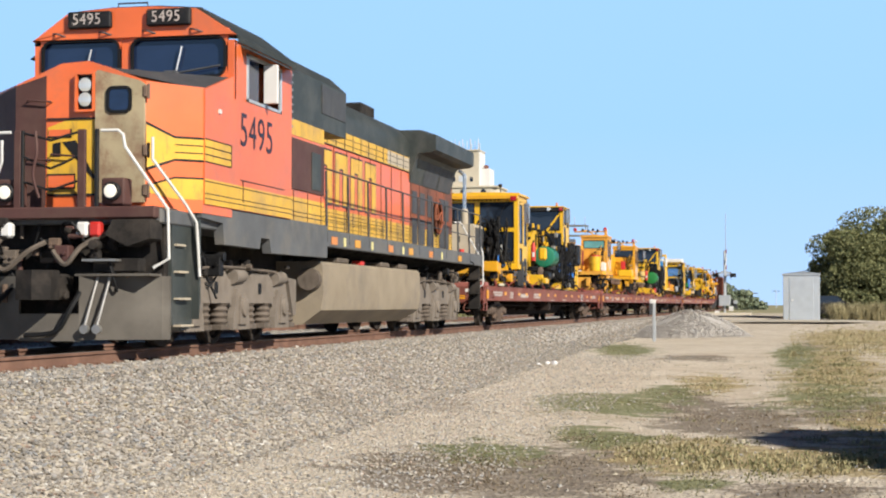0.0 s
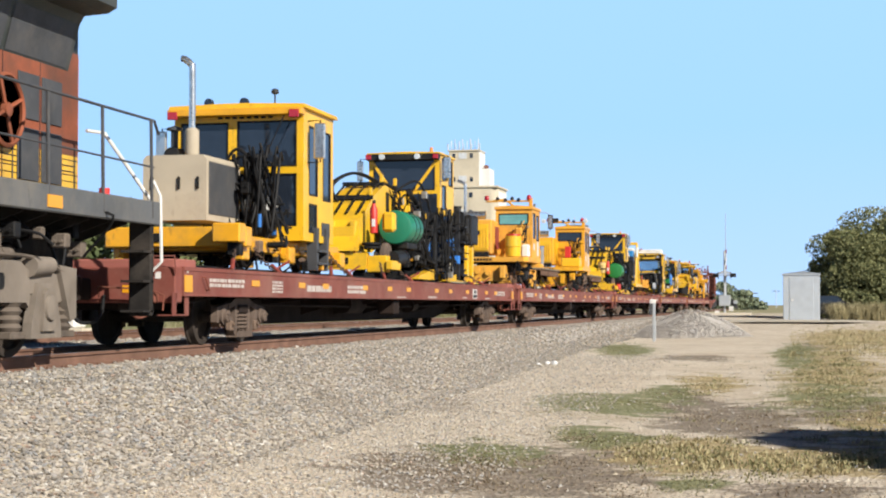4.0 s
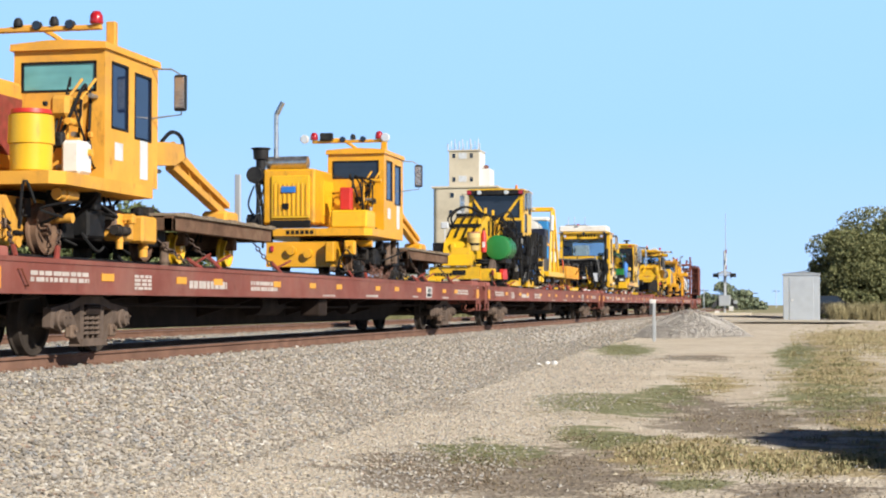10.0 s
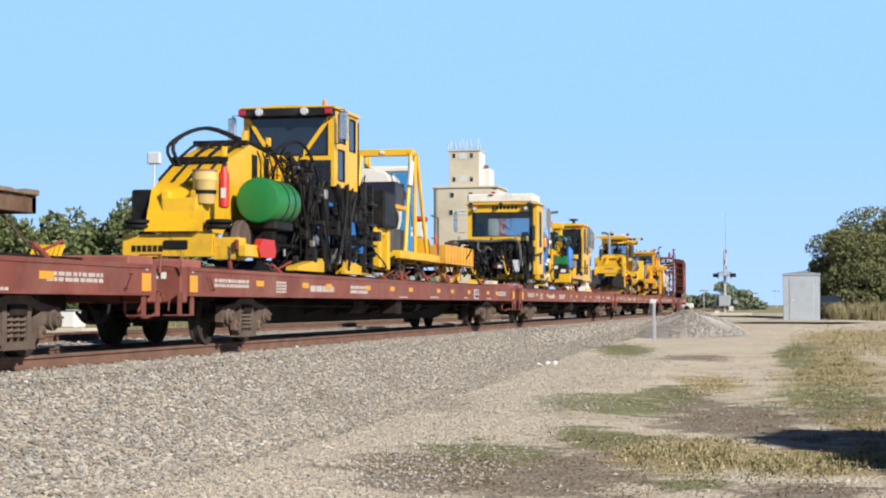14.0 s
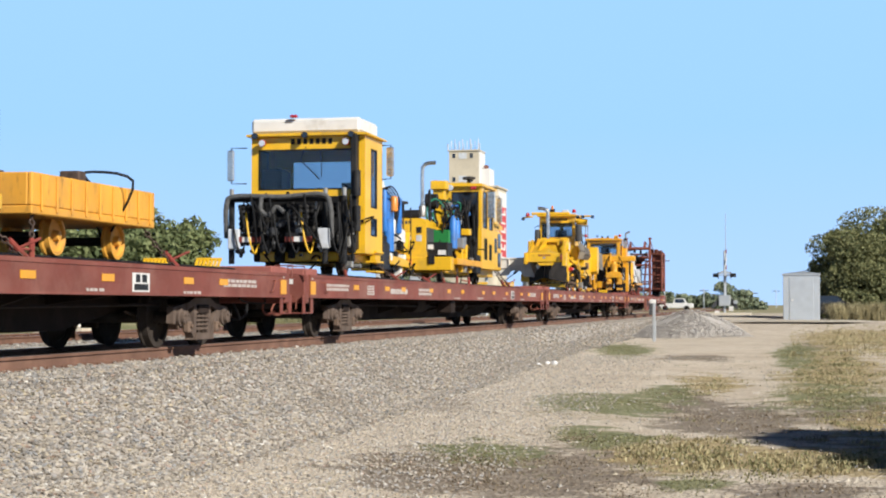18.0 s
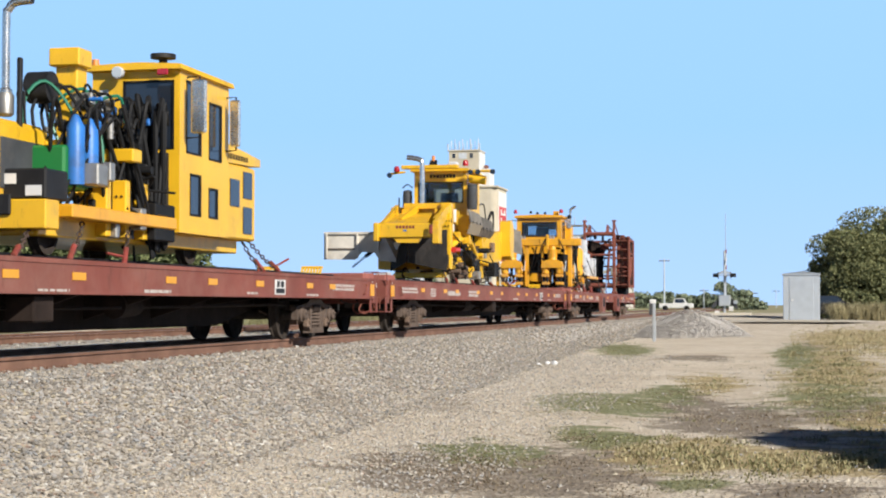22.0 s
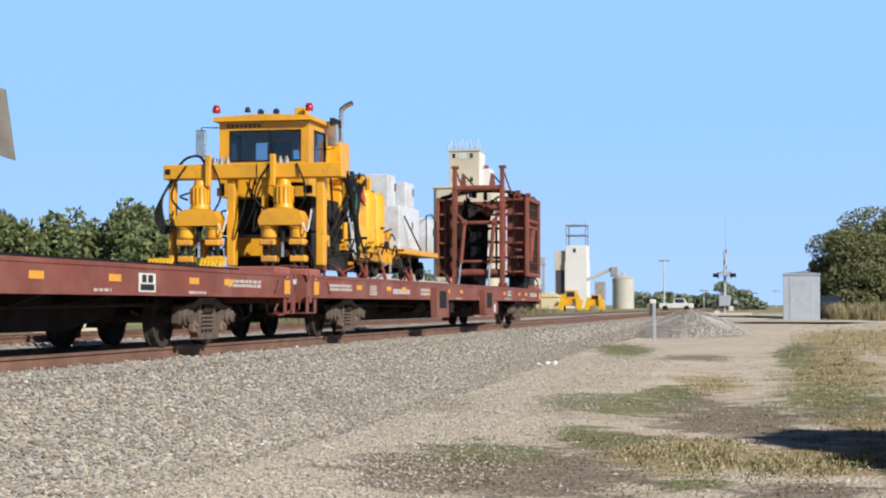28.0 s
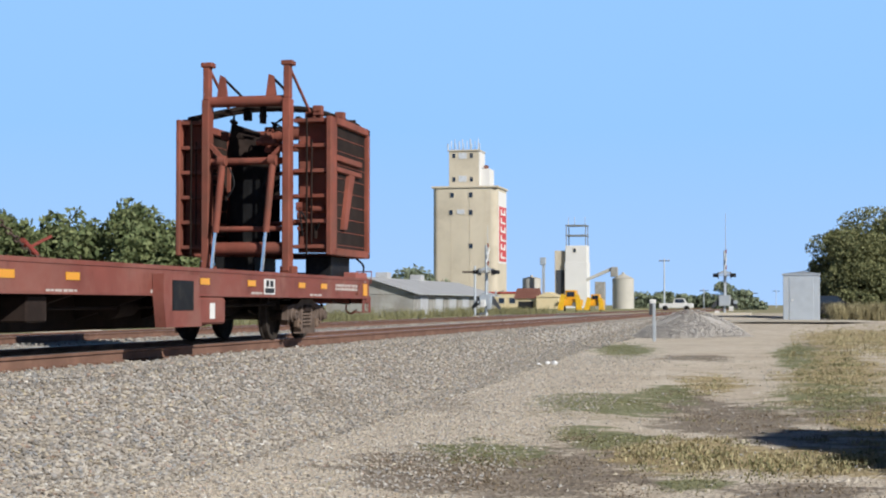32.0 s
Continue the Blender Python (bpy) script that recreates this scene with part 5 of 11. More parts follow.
        tube(bm, [(0.3, s - k * 0.05, 0.70), (0.34, s - k * 0.18, 0.84), (1.1, s - k * 0.16, 0.80), (1.28, s - k * 0.16, 0.72), (1.28, s - k * 0.2, 0.52)], 0.012, 6, False)
        part("cut_lever", bm, CARRED2, end)
        bm = B()
        box(bm, 0.95, 1.15, s - k * 0.14, s, 0.62, 0.78, 0.02), cyl(bm, (1.05, s - k * 0.14, 0.7), (1.05, s - k * 0.22, 0.7), 0.05, n=8)
        tube(bm, [(0.9, s - k * 0.1, 0.66), (0.85, s - k * 0.2, 0.5), (0.95, s - k * 0.2, 0.42), (1.1, s - k * 0.1, 0.5)], 0.018, 6)
        part("angle_cock", bm, CARRED2, end)
        bm = B()
        box(bm, -0.16, 0.16, s - k * 0.62, s + k * 0.1, 0.66, 0.96, 0.03)
        prism(bm, [(-0.22, s - k * 0.45), (0.22, s - k * 0.45), (0.24, s - k * 0.68), (0.05, s - k * 0.74), (-0.2, s - k * 0.66)], "z", 0.66, 0.97)
        coup = part("coupler", bm, UNDER, end, "rusty coupler")
        bm = B()
        tube(bm, [(0.35, s, 0.72), (0.4, s - k * 0.25, 0.42), (0.3, s - k * 0.6, 0.36), (0.2, s - k * 0.74, 0.5)], 0.025)
        part("air_hose", bm, RUBBER, coup)
        for kk in (-1, 1):
            bm = B()
            box(bm, kk * (W + 0.002), kk * (W + 0.010), s + k * 0.27, s + k * 0.56, 0.77, 1.00, 0)
            part("corner_reflector", bm, REFLECT, end, "yellow corner reflector")
        bm = B()
        tube(bm, [(W - 0.3, s + k * 0.5, 0.70), (W - 0.2, s + k * 0.8, 0.62), (W - 0.3, s + k * 1.4, 0.64), (W - 0.2, s + k * 2.0, 0.70)], 0.014, 6)
        part("uncoupling_rod", bm, UNDER, end)
        for x in (-1, 1):
            bm = B()
            box(bm, x * W, x * (W + 0.004), s + k * 0.36, s + k * 0.42, 1.03, 1.09, 0)
            part("corner_mark", bm, STENCIL, end, smooth=None)
        bm = B()
        tube(bm, [(W, s + k * 0.95, 0.98), (W + 0.05, s + k * 0.95, 0.98), (W + 0.05, s + k * 1.12, 0.80), (W, s + k * 1.12, 0.80)], 0.012, 6, False)
        part("hand_hold", bm, CARRED2, end)
        freight_truck(car, s + k * 3.42)
    n = 11
    for i in range(n):
        bm = B()
        y = s0 + 3.1 + i * (s1 - s0 - 6.2) / (n - 1) + 0.4 * math.sin(i * 2.3)
        box(bm, W + 0.002, W + 0.009, y, y + 0.36, 0.88, 0.97, 0)
        part("reflector", bm, REFLECT, car, "yellow reflector")
    for y, l, z0, z1, rows in ((1.25, 1.5, 0.84, 0.98, 2), (4.1, 0.55, 0.78, 0.98, 4), (6.0, 1.5, 0.80, 0.95, 1), (8.6, 1.3, 0.80, 0.97, 2), (12.5, 0.8, 0.73, 0.78, 1), (15.5, 0.9, 0.74, 0.80, 1), (19.5, 0.5, 0.75, 0.8, 1), (22.6, 0.7, 0.74, 0.79, 1), (24.2, 1.5, 0.85, 0.98, 2)):
        stencil(car, s0 + y, s0 + y + l, z0, z1, W + 0.002, rows)
    bm = B()
    box(bm, W + 0.002, W + 0.006, s1 - 6.6, s1 - 6.05, 0.76, 1.0, 0)
    pl = part("data_plate", bm, WHITE, car, "white data plate with dark marks")
    bm = B()
    box(bm, W + 0.007, W + 0.009, s1 - 6.55, s1 - 6.1, 0.78, 0.86, 0), box(bm, W + 0.007, W + 0.009, s1 - 6.5, s1 - 6.36, 0.88, 0.98, 0), box(bm, W + 0.007, W + 0.009, s1 - 6.3, s1 - 6.14, 0.88, 0.98, 0)
    part("data_mark", bm, BLACK, pl, smooth=None)
    # running gear hung under the deck
    mid = (s0 + s1) / 2
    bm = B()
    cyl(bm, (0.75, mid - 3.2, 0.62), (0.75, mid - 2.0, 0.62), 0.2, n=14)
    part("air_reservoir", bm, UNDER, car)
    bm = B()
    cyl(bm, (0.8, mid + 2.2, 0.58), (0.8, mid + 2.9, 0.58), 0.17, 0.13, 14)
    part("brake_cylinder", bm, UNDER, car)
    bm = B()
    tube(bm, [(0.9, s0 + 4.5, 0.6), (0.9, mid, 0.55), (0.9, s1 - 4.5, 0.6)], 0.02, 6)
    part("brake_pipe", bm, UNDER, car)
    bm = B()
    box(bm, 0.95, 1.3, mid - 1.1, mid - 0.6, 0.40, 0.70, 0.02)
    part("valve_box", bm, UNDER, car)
    if style:
        for y in (s0 + 10.2, s0 + 16.2):
            bm = B()
            prism(bm, [(y - 0.55, 0.30), (y + 0.75, 0.30), (y + 0.65, 0.72), (y + 0.65, 1.0), (y - 0.65, 1.0), (y - 0.65, 0.72)], "x", W + 0.01, W + 0.16)
            pk = part("stake_pocket", bm, CARRED, car)
            bm = B()
            box(bm, W + 0.161, W + 0.165, y - 0.35, y + 0.42, 0.52, 0.92, 0)
            part("pocket_opening", bm, GREASESHADE, pk)
        bm = B()
        box(bm, 0.9, W + 0.05, s1 - 9.6, s1 - 8.5, 0.32, 0.70, 0.03)
        tool = part("tool_box", bm, CARRED, car)
        bm = B()
        box(bm, W + 0.05, W + 0.056, s1 - 9.15, s1 - 8.95, 0.40, 0.62, 0)
        part("tool_box_label", bm, WHITE, tool)
    else:
        for k in (-1, 1):
            bm = B()
            prism(bm, [(k * 0.72 + p * 0.75, 1.06 + 0.13 + q * 0.75) for p, q in RAILPROF], "y", s0 + 0.9, s1 - 0.9)
            part("deck_rail", bm, GREASESHADE, car, "dark rail bolted along the deck", smooth=None)
        for i in range(14):
            bm = B()
            y = s0 + 1.5 + i * (s1 - s0 - 3) / 13
            box(bm, -1.2, 1.2, y - 0.1, y + 0.1, 1.06, 1.075, 0)
            part("rail_tie_strap", bm, UNDER, car)
    return car


CARS = [(43.0, 70.45), (71.3, 98.75), (99.6, 127.05), (127.9, 155.35), (156.2, 183.65)]
for i, (a, b) in enumerate(CARS):
    flatcar(a, b, i, 0, ("red oxide flat car carrying yellow track machines", "faded red flat car carrying two yellow cranes", "red oxide flat car carrying a track machine and a cart", "faded red flat car carrying a white-roofed machine", "red oxide flat car carrying a ballast regulator")[i])
flatcar(184.5, 211.2, 5, 1, "red-brown flat car with stake pockets and a steel frame")


# ---- pieces that several machines share
def wall(bm, axis, pos, thick, u0, u1, v0, v1, holes=()):
    """A sheet-metal wall across axis x or y at pos, with rectangular openings through it."""
    us = sorted({u0, u1, *[h[0] for h in holes], *[h[1] for h in holes]})
    vs = sorted({v0, v1, *[h[2] for h in holes], *[h[3] for h in holes]})
    for a, b in zip(us, us[1:]):
        for c, d in zip(vs, vs[1:]):
            if any(h[0] - 1e-6 <= a and b <= h[1] + 1e-6 and h[2] - 1e-6 <= c and d <= h[3] + 1e-6 for h in holes):
                continue
            if axis == "y":
                box(bm, a, b, pos, pos + thick, c, d, 0)
            else:
                box(bm, pos, pos + thick, a, b, c, d, 0)


def panes(parent, axis, pos, holes, mat, inset=0.015, gasket=0.03):
    """Window panes in their rubber gaskets."""
    for h in holes:
        bm = B()
        u0, u1, v0, v1 = h[:4]
        if axis == "y":
            box(bm, u0, u1, pos + inset, pos + inset + 0.012, v0, v1, 0)
        else:
            box(bm, pos - inset - 0.012, pos - inset, u0, u1, v0, v1, 0)
        pane = part("window_pane", bm, h[4] if len(h) > 4 else mat, parent, "dark cab window")
        bm = B()
        for a, b, c, d in ((u0, u1, v0, v0 + gasket), (u0, u1, v1 - gasket, v1), (u0, u0 + gasket, v0, v1), (u1 - gasket, u1, v0, v1)):
            if axis == "y":
                box(bm, a, b, pos - 0.006, pos + inset, c, d, 0)
            else:
                box(bm, pos - inset, pos + 0.006, a, b, c, d, 0)
        part("gasket", bm, RUBBER, pane, smooth=None)


def cab(parent, x0, x1, y0, y1, z0, z1, mat, front=(), side=(), back=(), glass=None, roof=0.12, over=0.1, roofmat=None, backglass=None):
    """An operator's cab of four walls with windows, a floor and an overhanging roof."""
    bm = B()
    wall(bm, "y", y0, 0.05, x0, x1, z0, z1, [h[:4] for h in front])
    wall(bm, "y", y1 - 0.05, 0.05, x0, x1, z0, z1, [h[:4] for h in back])
    wall(bm, "x", x1 - 0.05, 0.05, y0 + 0.05, y1 - 0.05, z0, z1, [h[:4] for h in side])
    wall(bm, "x", x0, 0.05, y0 + 0.05, y1 - 0.05, z0, z1, [h[:4] for h in side])
    box(bm, x0 + 0.045, x1 - 0.045, y0 + 0.045, y1 - 0.045, z0 + 0.004, z0 + 0.06, 0)
    bmesh.ops.remove_doubles(bm, verts=bm.verts, dist=0.004)
    body = part("cab_body", bm, mat, parent, smooth=None)
    bm = B()
    prism(bm, [(x0 - over * 0.6, z1), (x1 + over * 0.6, z1), (x1 + over * 0.4, z1 + roof * 0.7), (x1 * 0.6 + x0 * 0.4, z1 + roof), (x0 * 0.6 + x1 * 0.4, z1 + roof), (x0 - over * 0.4, z1 + roof * 0.7)], "y", y0 - over, y1 + over * 0.6)
    part("cab_roof", bm, roofmat or mat, parent)
    g = glass or GLASS
    panes(body, "y", y0, front, g)
    panes(body, "x", x1, side, g)
    panes(body, "x", x0 + 0.05, side, g)
    for h in back:
        bm = B()
        box(bm, h[0], h[1], y1 - 0.03, y1 - 0.02, h[2], h[3], 0)
        part("window_pane", bm, backglass or g, body)
    bm = B()
    xm, ym = (x0 + x1) / 2, (y0 + y1) / 2
    box(bm, xm - 0.25, xm + 0.25, ym - 0.2, ym + 0.3, z0 + 0.06, z0 + 0.5, 0.05), box(bm, xm - 0.25, xm + 0.25, ym + 0.2, ym + 0.34, z0 + 0.5, z0 + 1.1, 0.05)
    part("operator_seat", bm, BLACK, body)
    return body


def mirror(parent, x, y, z, h=0.5, w=0.2, arm=0.25, k=1):
    """A side mirror on a bent bracket."""
    bm = B()
    box(bm, x - w / 2, x + w / 2, y - 0.05, y + 0.02, z - h / 2, z + h / 2, 0.03)
    m = part("mirror", bm, CHROME, parent)
    bm = B()
    tube(bm, [(x - k * arm, y + 0.1, z + h / 2 + 0.05), (x, y + 0.02, z + h / 2 + 0.05), (x, y + 0.03, z - h / 2 - 0.05), (x - k * arm, y + 0.1, z - h / 2 - 0.05)], 0.013, 6, False)
    part("mirror_bracket", bm, BLACK, m)


def lamp(parent, x, y, z, r=0.07, mat=None, name="work_light", flat=False):
    bm = B()
    if flat:
        lathe(bm, [(0, r * 0.9), (0.02, r), (r * 1.2, r * 0.9), (r * 1.8, r * 0.5)], (x, y, z), "z", 12)
    else:
        lathe(bm, [(-0.05, r * 0.92), (-0.045, r), (0.02, r), (0.08, r * 0.5)], (x, y, z), "y", 14)
    o = part(name, bm, mat or BLACK, parent)
    if not flat:
        bm = B()
        lathe(bm, [(-0.056, r * 0.84), (-0.05, r * 0.88)], (x, y, z), "y", 14)
        part("lens", bm, GLASS if mat is None or mat is BLACK else LENS, o)
    return o


def exhaust(parent, x, y, z0, z1, r, bend, mat=None):
    """An upright exhaust pipe with a bent tip and a wider heat shield below."""
    bm = B()
    k = 1 if bend > 0 else -1
    tube(bm, [(x, y, z0), (x, y, z1 - 0.22), (x + k * 0.03, y, z1 - 0.08), (x + k * 0.12, y, z1), (x + bend, y, z1 + 0.02)], r, 12)
    e = part("exhaust_pipe", bm, mat or CHROME, parent, "bright exhaust pipe")
    bm = B()
    lathe(bm, [(0.0, r * 1.2), (0.02, r * 1.5), (0.32, r * 1.5), (0.34, r * 1.1)], (x, y, z0), "z", 14)
    part("muffler", bm, mat or CHROME, e)
    bm = B()
    cyl(bm, (x + bend - k * 0.01, y, z1 + 0.02), (x + bend + k * 0.004, y, z1 + 0.02), r * 0.85, n=12)
    part("pipe_mouth", bm, GREASESHADE, e)


def hose(parent, pts, r=0.022, mat=None, name="hydraulic_hose"):
    bm = B()
    tube(bm, pts, r, 6)
    return part(name, bm, mat or RUBBER, parent)


def ram(parent, p0, p1, r=0.05, share=0.55, body=None):
    """A hydraulic cylinder with its bright rod."""
    p0, p1 = Vector(p0), Vector(p1)
    m = p0.lerp(p1, share)
    bm = B()
    cyl(bm, p0, m, r, n=12)
    cyl(bm, p0 - (p1 - p0).normalized() * 0.05, p0 + (p1 - p0).normalized() * 0.05, r * 1.25, n=10)
    c = part("hydraulic_cylinder", bm, body or BLACK, parent)
    bm = B()
    cyl(bm, m, p1, r * 0.5, n=10)
    part("cylinder_rod", bm, ROD, c, "bright steel rod")
    return c


def load_wheel(parent, s, r=0.30, mat=None):
    """A machine's own rail wheels, standing still on the deck rails."""
    for k in (-1, 1):
        bm = B()
        lathe(bm, [(k * -0.05, r * 0.3), (k * -0.05, r + 0.025), (k * -0.02, r + 0.02), (0, r), (k * 0.07, r), (k * 0.07, r * 0.82), (k * 0.03, r * 0.75), (k * 0.03, r * 0.3), (k * 0.10, r * 0.25), (k * 0.10, 0.02)], (k * 0.72, s, 1.19 + r), "x", 22)
        part("rail_wheel", bm, mat or WHEELM, parent)
    bm = B()
    cyl(bm, (-0.72, s, 1.19 + r), (0.72, s, 1.19 + r), 0.06, n=10)
    part("axle", bm, GREASESHADE, parent)


def lettering(text, size, mat, parent, m, stretch=1.0):
    """Painted characters; m puts their lower left corner in the thing's line coordinates."""
    cu = bpy.data.curves.new("lettering", "FONT")
    cu.body, cu.size, cu.extrude, cu.align_x = text, size, 0.002, "LEFT"
    cu.space_character = 1.08
    tmp = bpy.data.objects.new("lettering", cu)
    me = bpy.data.meshes.new_from_object(tmp)
    bpy.data.objects.remove(tmp)
    me.transform(Matrix.Translation(-ORIGIN[0]) @ m @ Matrix.Diagonal((1, stretch, 1, 1)))
    me.materials.append(mat)
    o = new("number", me)
    o.parent = parent
    return o


FRONTWAYS = Matrix(((1, 0, 0, 0), (0, 0, -1, 0), (0, 1, 0, 0), (0, 0, 0, 1)))      # reads from in front of the train
SIDEWAYS = Matrix(((0, 0, 1, 0), (1, 0, 0, 0), (0, 1, 0, 0), (0, 0, 0, 1)))       # reads from the near side


# ---- locomotive
PILOT = material("dusty_pilot", (0.155, 0.14, 0.12), 0.85, spread=0.3, size=1.5, dirt=(0.09, 0.08, 0.07), dirt_amount=0.5)
SOOTORANGE = material("sooty_orange", (0.40, 0.115, 0.055), 0.6, spread=0.35, size=0.9, dirt=(0.11, 0.06, 0.042), dirt_amount=0.65, spots=True)
PALEYELLOW = material("pale_yellow_sticker", (0.75, 0.68, 0.32), 0.6, spread=0.1)
TRUCKDUST = material("pale_dusty_casting", (0.235, 0.20, 0.165), 0.9, size=2.5, spread=0.2, dirt=(0.15, 0.125, 0.10), dirt_amount=0.3, grime=0.3, grime_colour=(0.10, 0.085, 0.07))
TRUCKS = 23.45, 37.38
# dark steel for soot, and for shade in recesses put into the colour
SOOTSHADE = material("sooty_steel", (0.028, 0.025, 0.023), 0.9, spread=0.3, size=4, dirt=(0.085, 0.07, 0.058), dirt_amount=0.35)


def rounded(x0, x1, z0, z1, r, n=5):
    """The outline of a rectangle with round corners, anticlockwise."""
    pts = []
    for cx, cz, a0 in ((x1 - r, z0 + r, -90), (x1 - r, z1 - r, 0), (x0 + r, z1 - r, 90), (x0 + r, z0 + r, 180)):
        for i in range(n + 1):
            a = math.radians(a0 + 90 * i / n)
            pts.append((cx + r * math.cos(a), cz + r * math.sin(a)))
    return pts


def ring(bm, outer, inner, y0, y1):
    """A flat frame between two outlines of as many points, y0 to y1 deep."""
    n = len(outer)
    add(bm, [(x, y, z) for y in (y0, y1) for o in (outer, inner) for x, z in o],
        [q for i in range(n) for j in ((i + 1) % n,) for q in ((i, j, n + j, n + i), (2 * n + i, 3 * n + i, 3 * n + j, 2 * n + j), (i, 2 * n + i, 2 * n + j, j), (n + i, n + j, 3 * n + j, 3 * n + i))])


def locomotive():
    t = thing("locomotive", 31.0, 0, "orange and dark green diesel locomotive with yellow stripes, weathered", "locomotive")
    # frame and walkway
    bm = B()
    box(bm, -1.45, 1.45, 19.75, 42.2, 1.66, 1.86, 0.02)
    part("walkway", bm, SILL, t)
    for k in (-1, 1):
        bm = B()
        box(bm, k * 1.42, k * 1.50, 27.2, 42.2, 1.62, 1.92, 0.015)
        part("side_sill", bm, SILL, t)
        bm = B()
        prism(bm, [(21.0, 1.98), (27.2, 1.98), (27.2, 1.42), (24.05, 1.40), (23.98, 1.62), (23.56, 1.62), (23.5, 1.45), (21.9, 1.46), (21.85, 1.76), (21.0, 1.80)], "x", k * 1.40, k * 1.54)
        part("side_skirt", bm, SILL, t)
    # centre beam in near black, painting the shade under the walkway
    bm = B()
    box(bm, -0.6, 0.6, 20.5, 41.5, 1.0, 1.66)
    part("frame_beam", bm, SOOTSHADE, t)
    # nose
    nose = [(-1.55, 21.0), (-0.95, 20.42), (0.95, 20.42), (1.55, 21.0), (1.55, 22.2), (-1.55, 22.2)]

    def nose_z(x, y):
        return 3.93 - 0.36 * max(0, min(abs(x), 0.95) - 0.1) - 0.10 * max(0, abs(x) - 0.95) + 0.05 * (y - 20.4)
    bm = B()
    low = [bm.verts.new((x, y, 1.86)) for x, y in nose]
    high = [bm.verts.new((x, y, nose_z(x, y))) for x, y in nose]
    mid0, mid1 = bm.verts.new((0.12, 20.42, 3.925)), bm.verts.new((0, 22.2, 4.0))
    mid2 = bm.verts.new((-0.28, 20.42, 3.90))
    for i in range(6):
        j = (i + 1) % 6
        if i == 1:
            bm.faces.new([low[1], low[2], high[2], mid0, mid2, high[1]])
        elif i == 4:
            bm.faces.new([low[4], low[5], high[5], mid1, high[4]])
        else:
            bm.faces.new([low[i], low[j], high[j], high[i]])
    bm.faces.new([mid0, high[2], high[3], high[4], mid1]), bm.faces.new([mid1, high[5], high[0], high[1], mid2, mid0])
    n = part("nose", bm, ORANGE, t, smooth=None)
    bm = B()
    add(bm, [(-1.556, 20.996, 1.9), (-0.956, 20.412, 1.9), (-0.50, 20.412, 1.9), (-0.50, 20.412, 3.74), (-0.956, 20.412, 3.60), (-1.556, 20.996, 3.55)], [(0, 1, 4, 5), (1, 2, 3, 4)])
    part("patched_panel", bm, MAROON, n, "dull maroon repaint on the nose", smooth=None)
    # yellow flash round the nose
    Q = 0.004
    def strip(za, zb, zc, zd, y_out, lift=Q, x_in=0.96):
        """A band from the door round the nose corner: heights at the door, then past the facet's middle."""
        b2 = B()
        e = 0.7 * lift
        mx, my = 1.25 + e, 20.71 - e
        if x_in > 1:
            add(b2, [(mx, my, zc), (1.55 + e, 21.0 - e, zc), (1.55 + e, 21.0 - e, zd), (mx, my, zd)], [(0, 1, 2, 3)])
            return b2
        add(b2, [(x_in, 20.42 - lift, za), (mx, my, zc), (1.55 + e, 21.0 - e, zc), (1.55 + lift, y_out, zc), (1.55 + lift, y_out, zd), (1.55 + e, 21.0 - e, zd), (mx, my, zd), (x_in, 20.42 - lift, zb)],
            [(0, 1, 6, 7), (1, 2, 5, 6), (2, 3, 4, 5)])
        return b2
    part("yellow_flash", strip(2.43, 3.06, 2.58, 2.89, 21.25), LYELLOW, n, "yellow nose flash", smooth=None)
    for z0, z1, z2, z3 in ((2.41, 2.45, 2.56, 2.59), (3.04, 3.08, 2.87, 2.90), (2.70, 2.715, 2.67, 2.685), (2.80, 2.815, 2.775, 2.79)):
        part("pinstripe", strip(z0, z1, z2, z3, 21.25, 2 * Q, 0.96 if z0 < 2.5 or z0 > 3 else 1.2), BLACK, n, smooth=None)
    part("yellow_stripe", strip(2.12, 2.20, 2.04, 2.33, 21.25), LYELLOW, n, smooth=None)
    part("pinstripe", strip(2.19, 2.215, 2.32, 2.345, 21.25, 2 * Q), BLACK, n, smooth=None)
    bm = B()
    add(bm, [(-0.48, 20.412, 2.1), (0.24, 20.412, 2.1), (0.24, 20.412, 3.12), (-0.12, 20.412, 3.15), (-0.48, 20.412, 3.02)], [(0, 1, 2, 3, 4)])
    em = part("emblem", bm, LYELLOW, n, "yellow emblem with dark strokes", smooth=None)
    bm = B()
    for c in (((-0.40, 2.62), (-0.28, 2.62), (-0.28, 2.82), (-0.40, 2.80)), ((-0.26, 2.82), (-0.06, 2.84), (0.22, 2.34), (0.20, 2.30))):
        add(bm, [(x, 20.404, z) for x, z in c], [(0, 1, 2, 3)])
    part("emblem_stroke", bm, BLACK, em, smooth=None)
    bm = B()
    box(bm, -0.46, -0.08, 20.40, 20.408, 2.20, 2.36, 0)
    part("emblem_patch", bm, ORANGE, em, smooth=None)
    bm = B()
    box(bm, -0.46, -0.14, 20.40, 20.408, 2.90, 2.99, 0)
    part("emblem_patch", bm, ORANGE, em, smooth=None)
    for x0, x1, za, zb in ((-0.48, 0.24, 2.08, 2.11), (-0.48, -0.06, 2.36, 2.385), (-0.48, -0.06, 2.175, 2.20), (-0.08, -0.06, 2.18, 2.38), (-0.48, 0.24, 3.12, 3.15), (-0.48, -0.12, 2.88, 2.90), (-0.14, -0.12, 2.88, 3.0)):
        bm = B()
        box(bm, x0, x1, 20.398, 20.402, za, zb, 0)
        part("emblem_outline", bm, BLACK, em, smooth=None)
    bm = B()
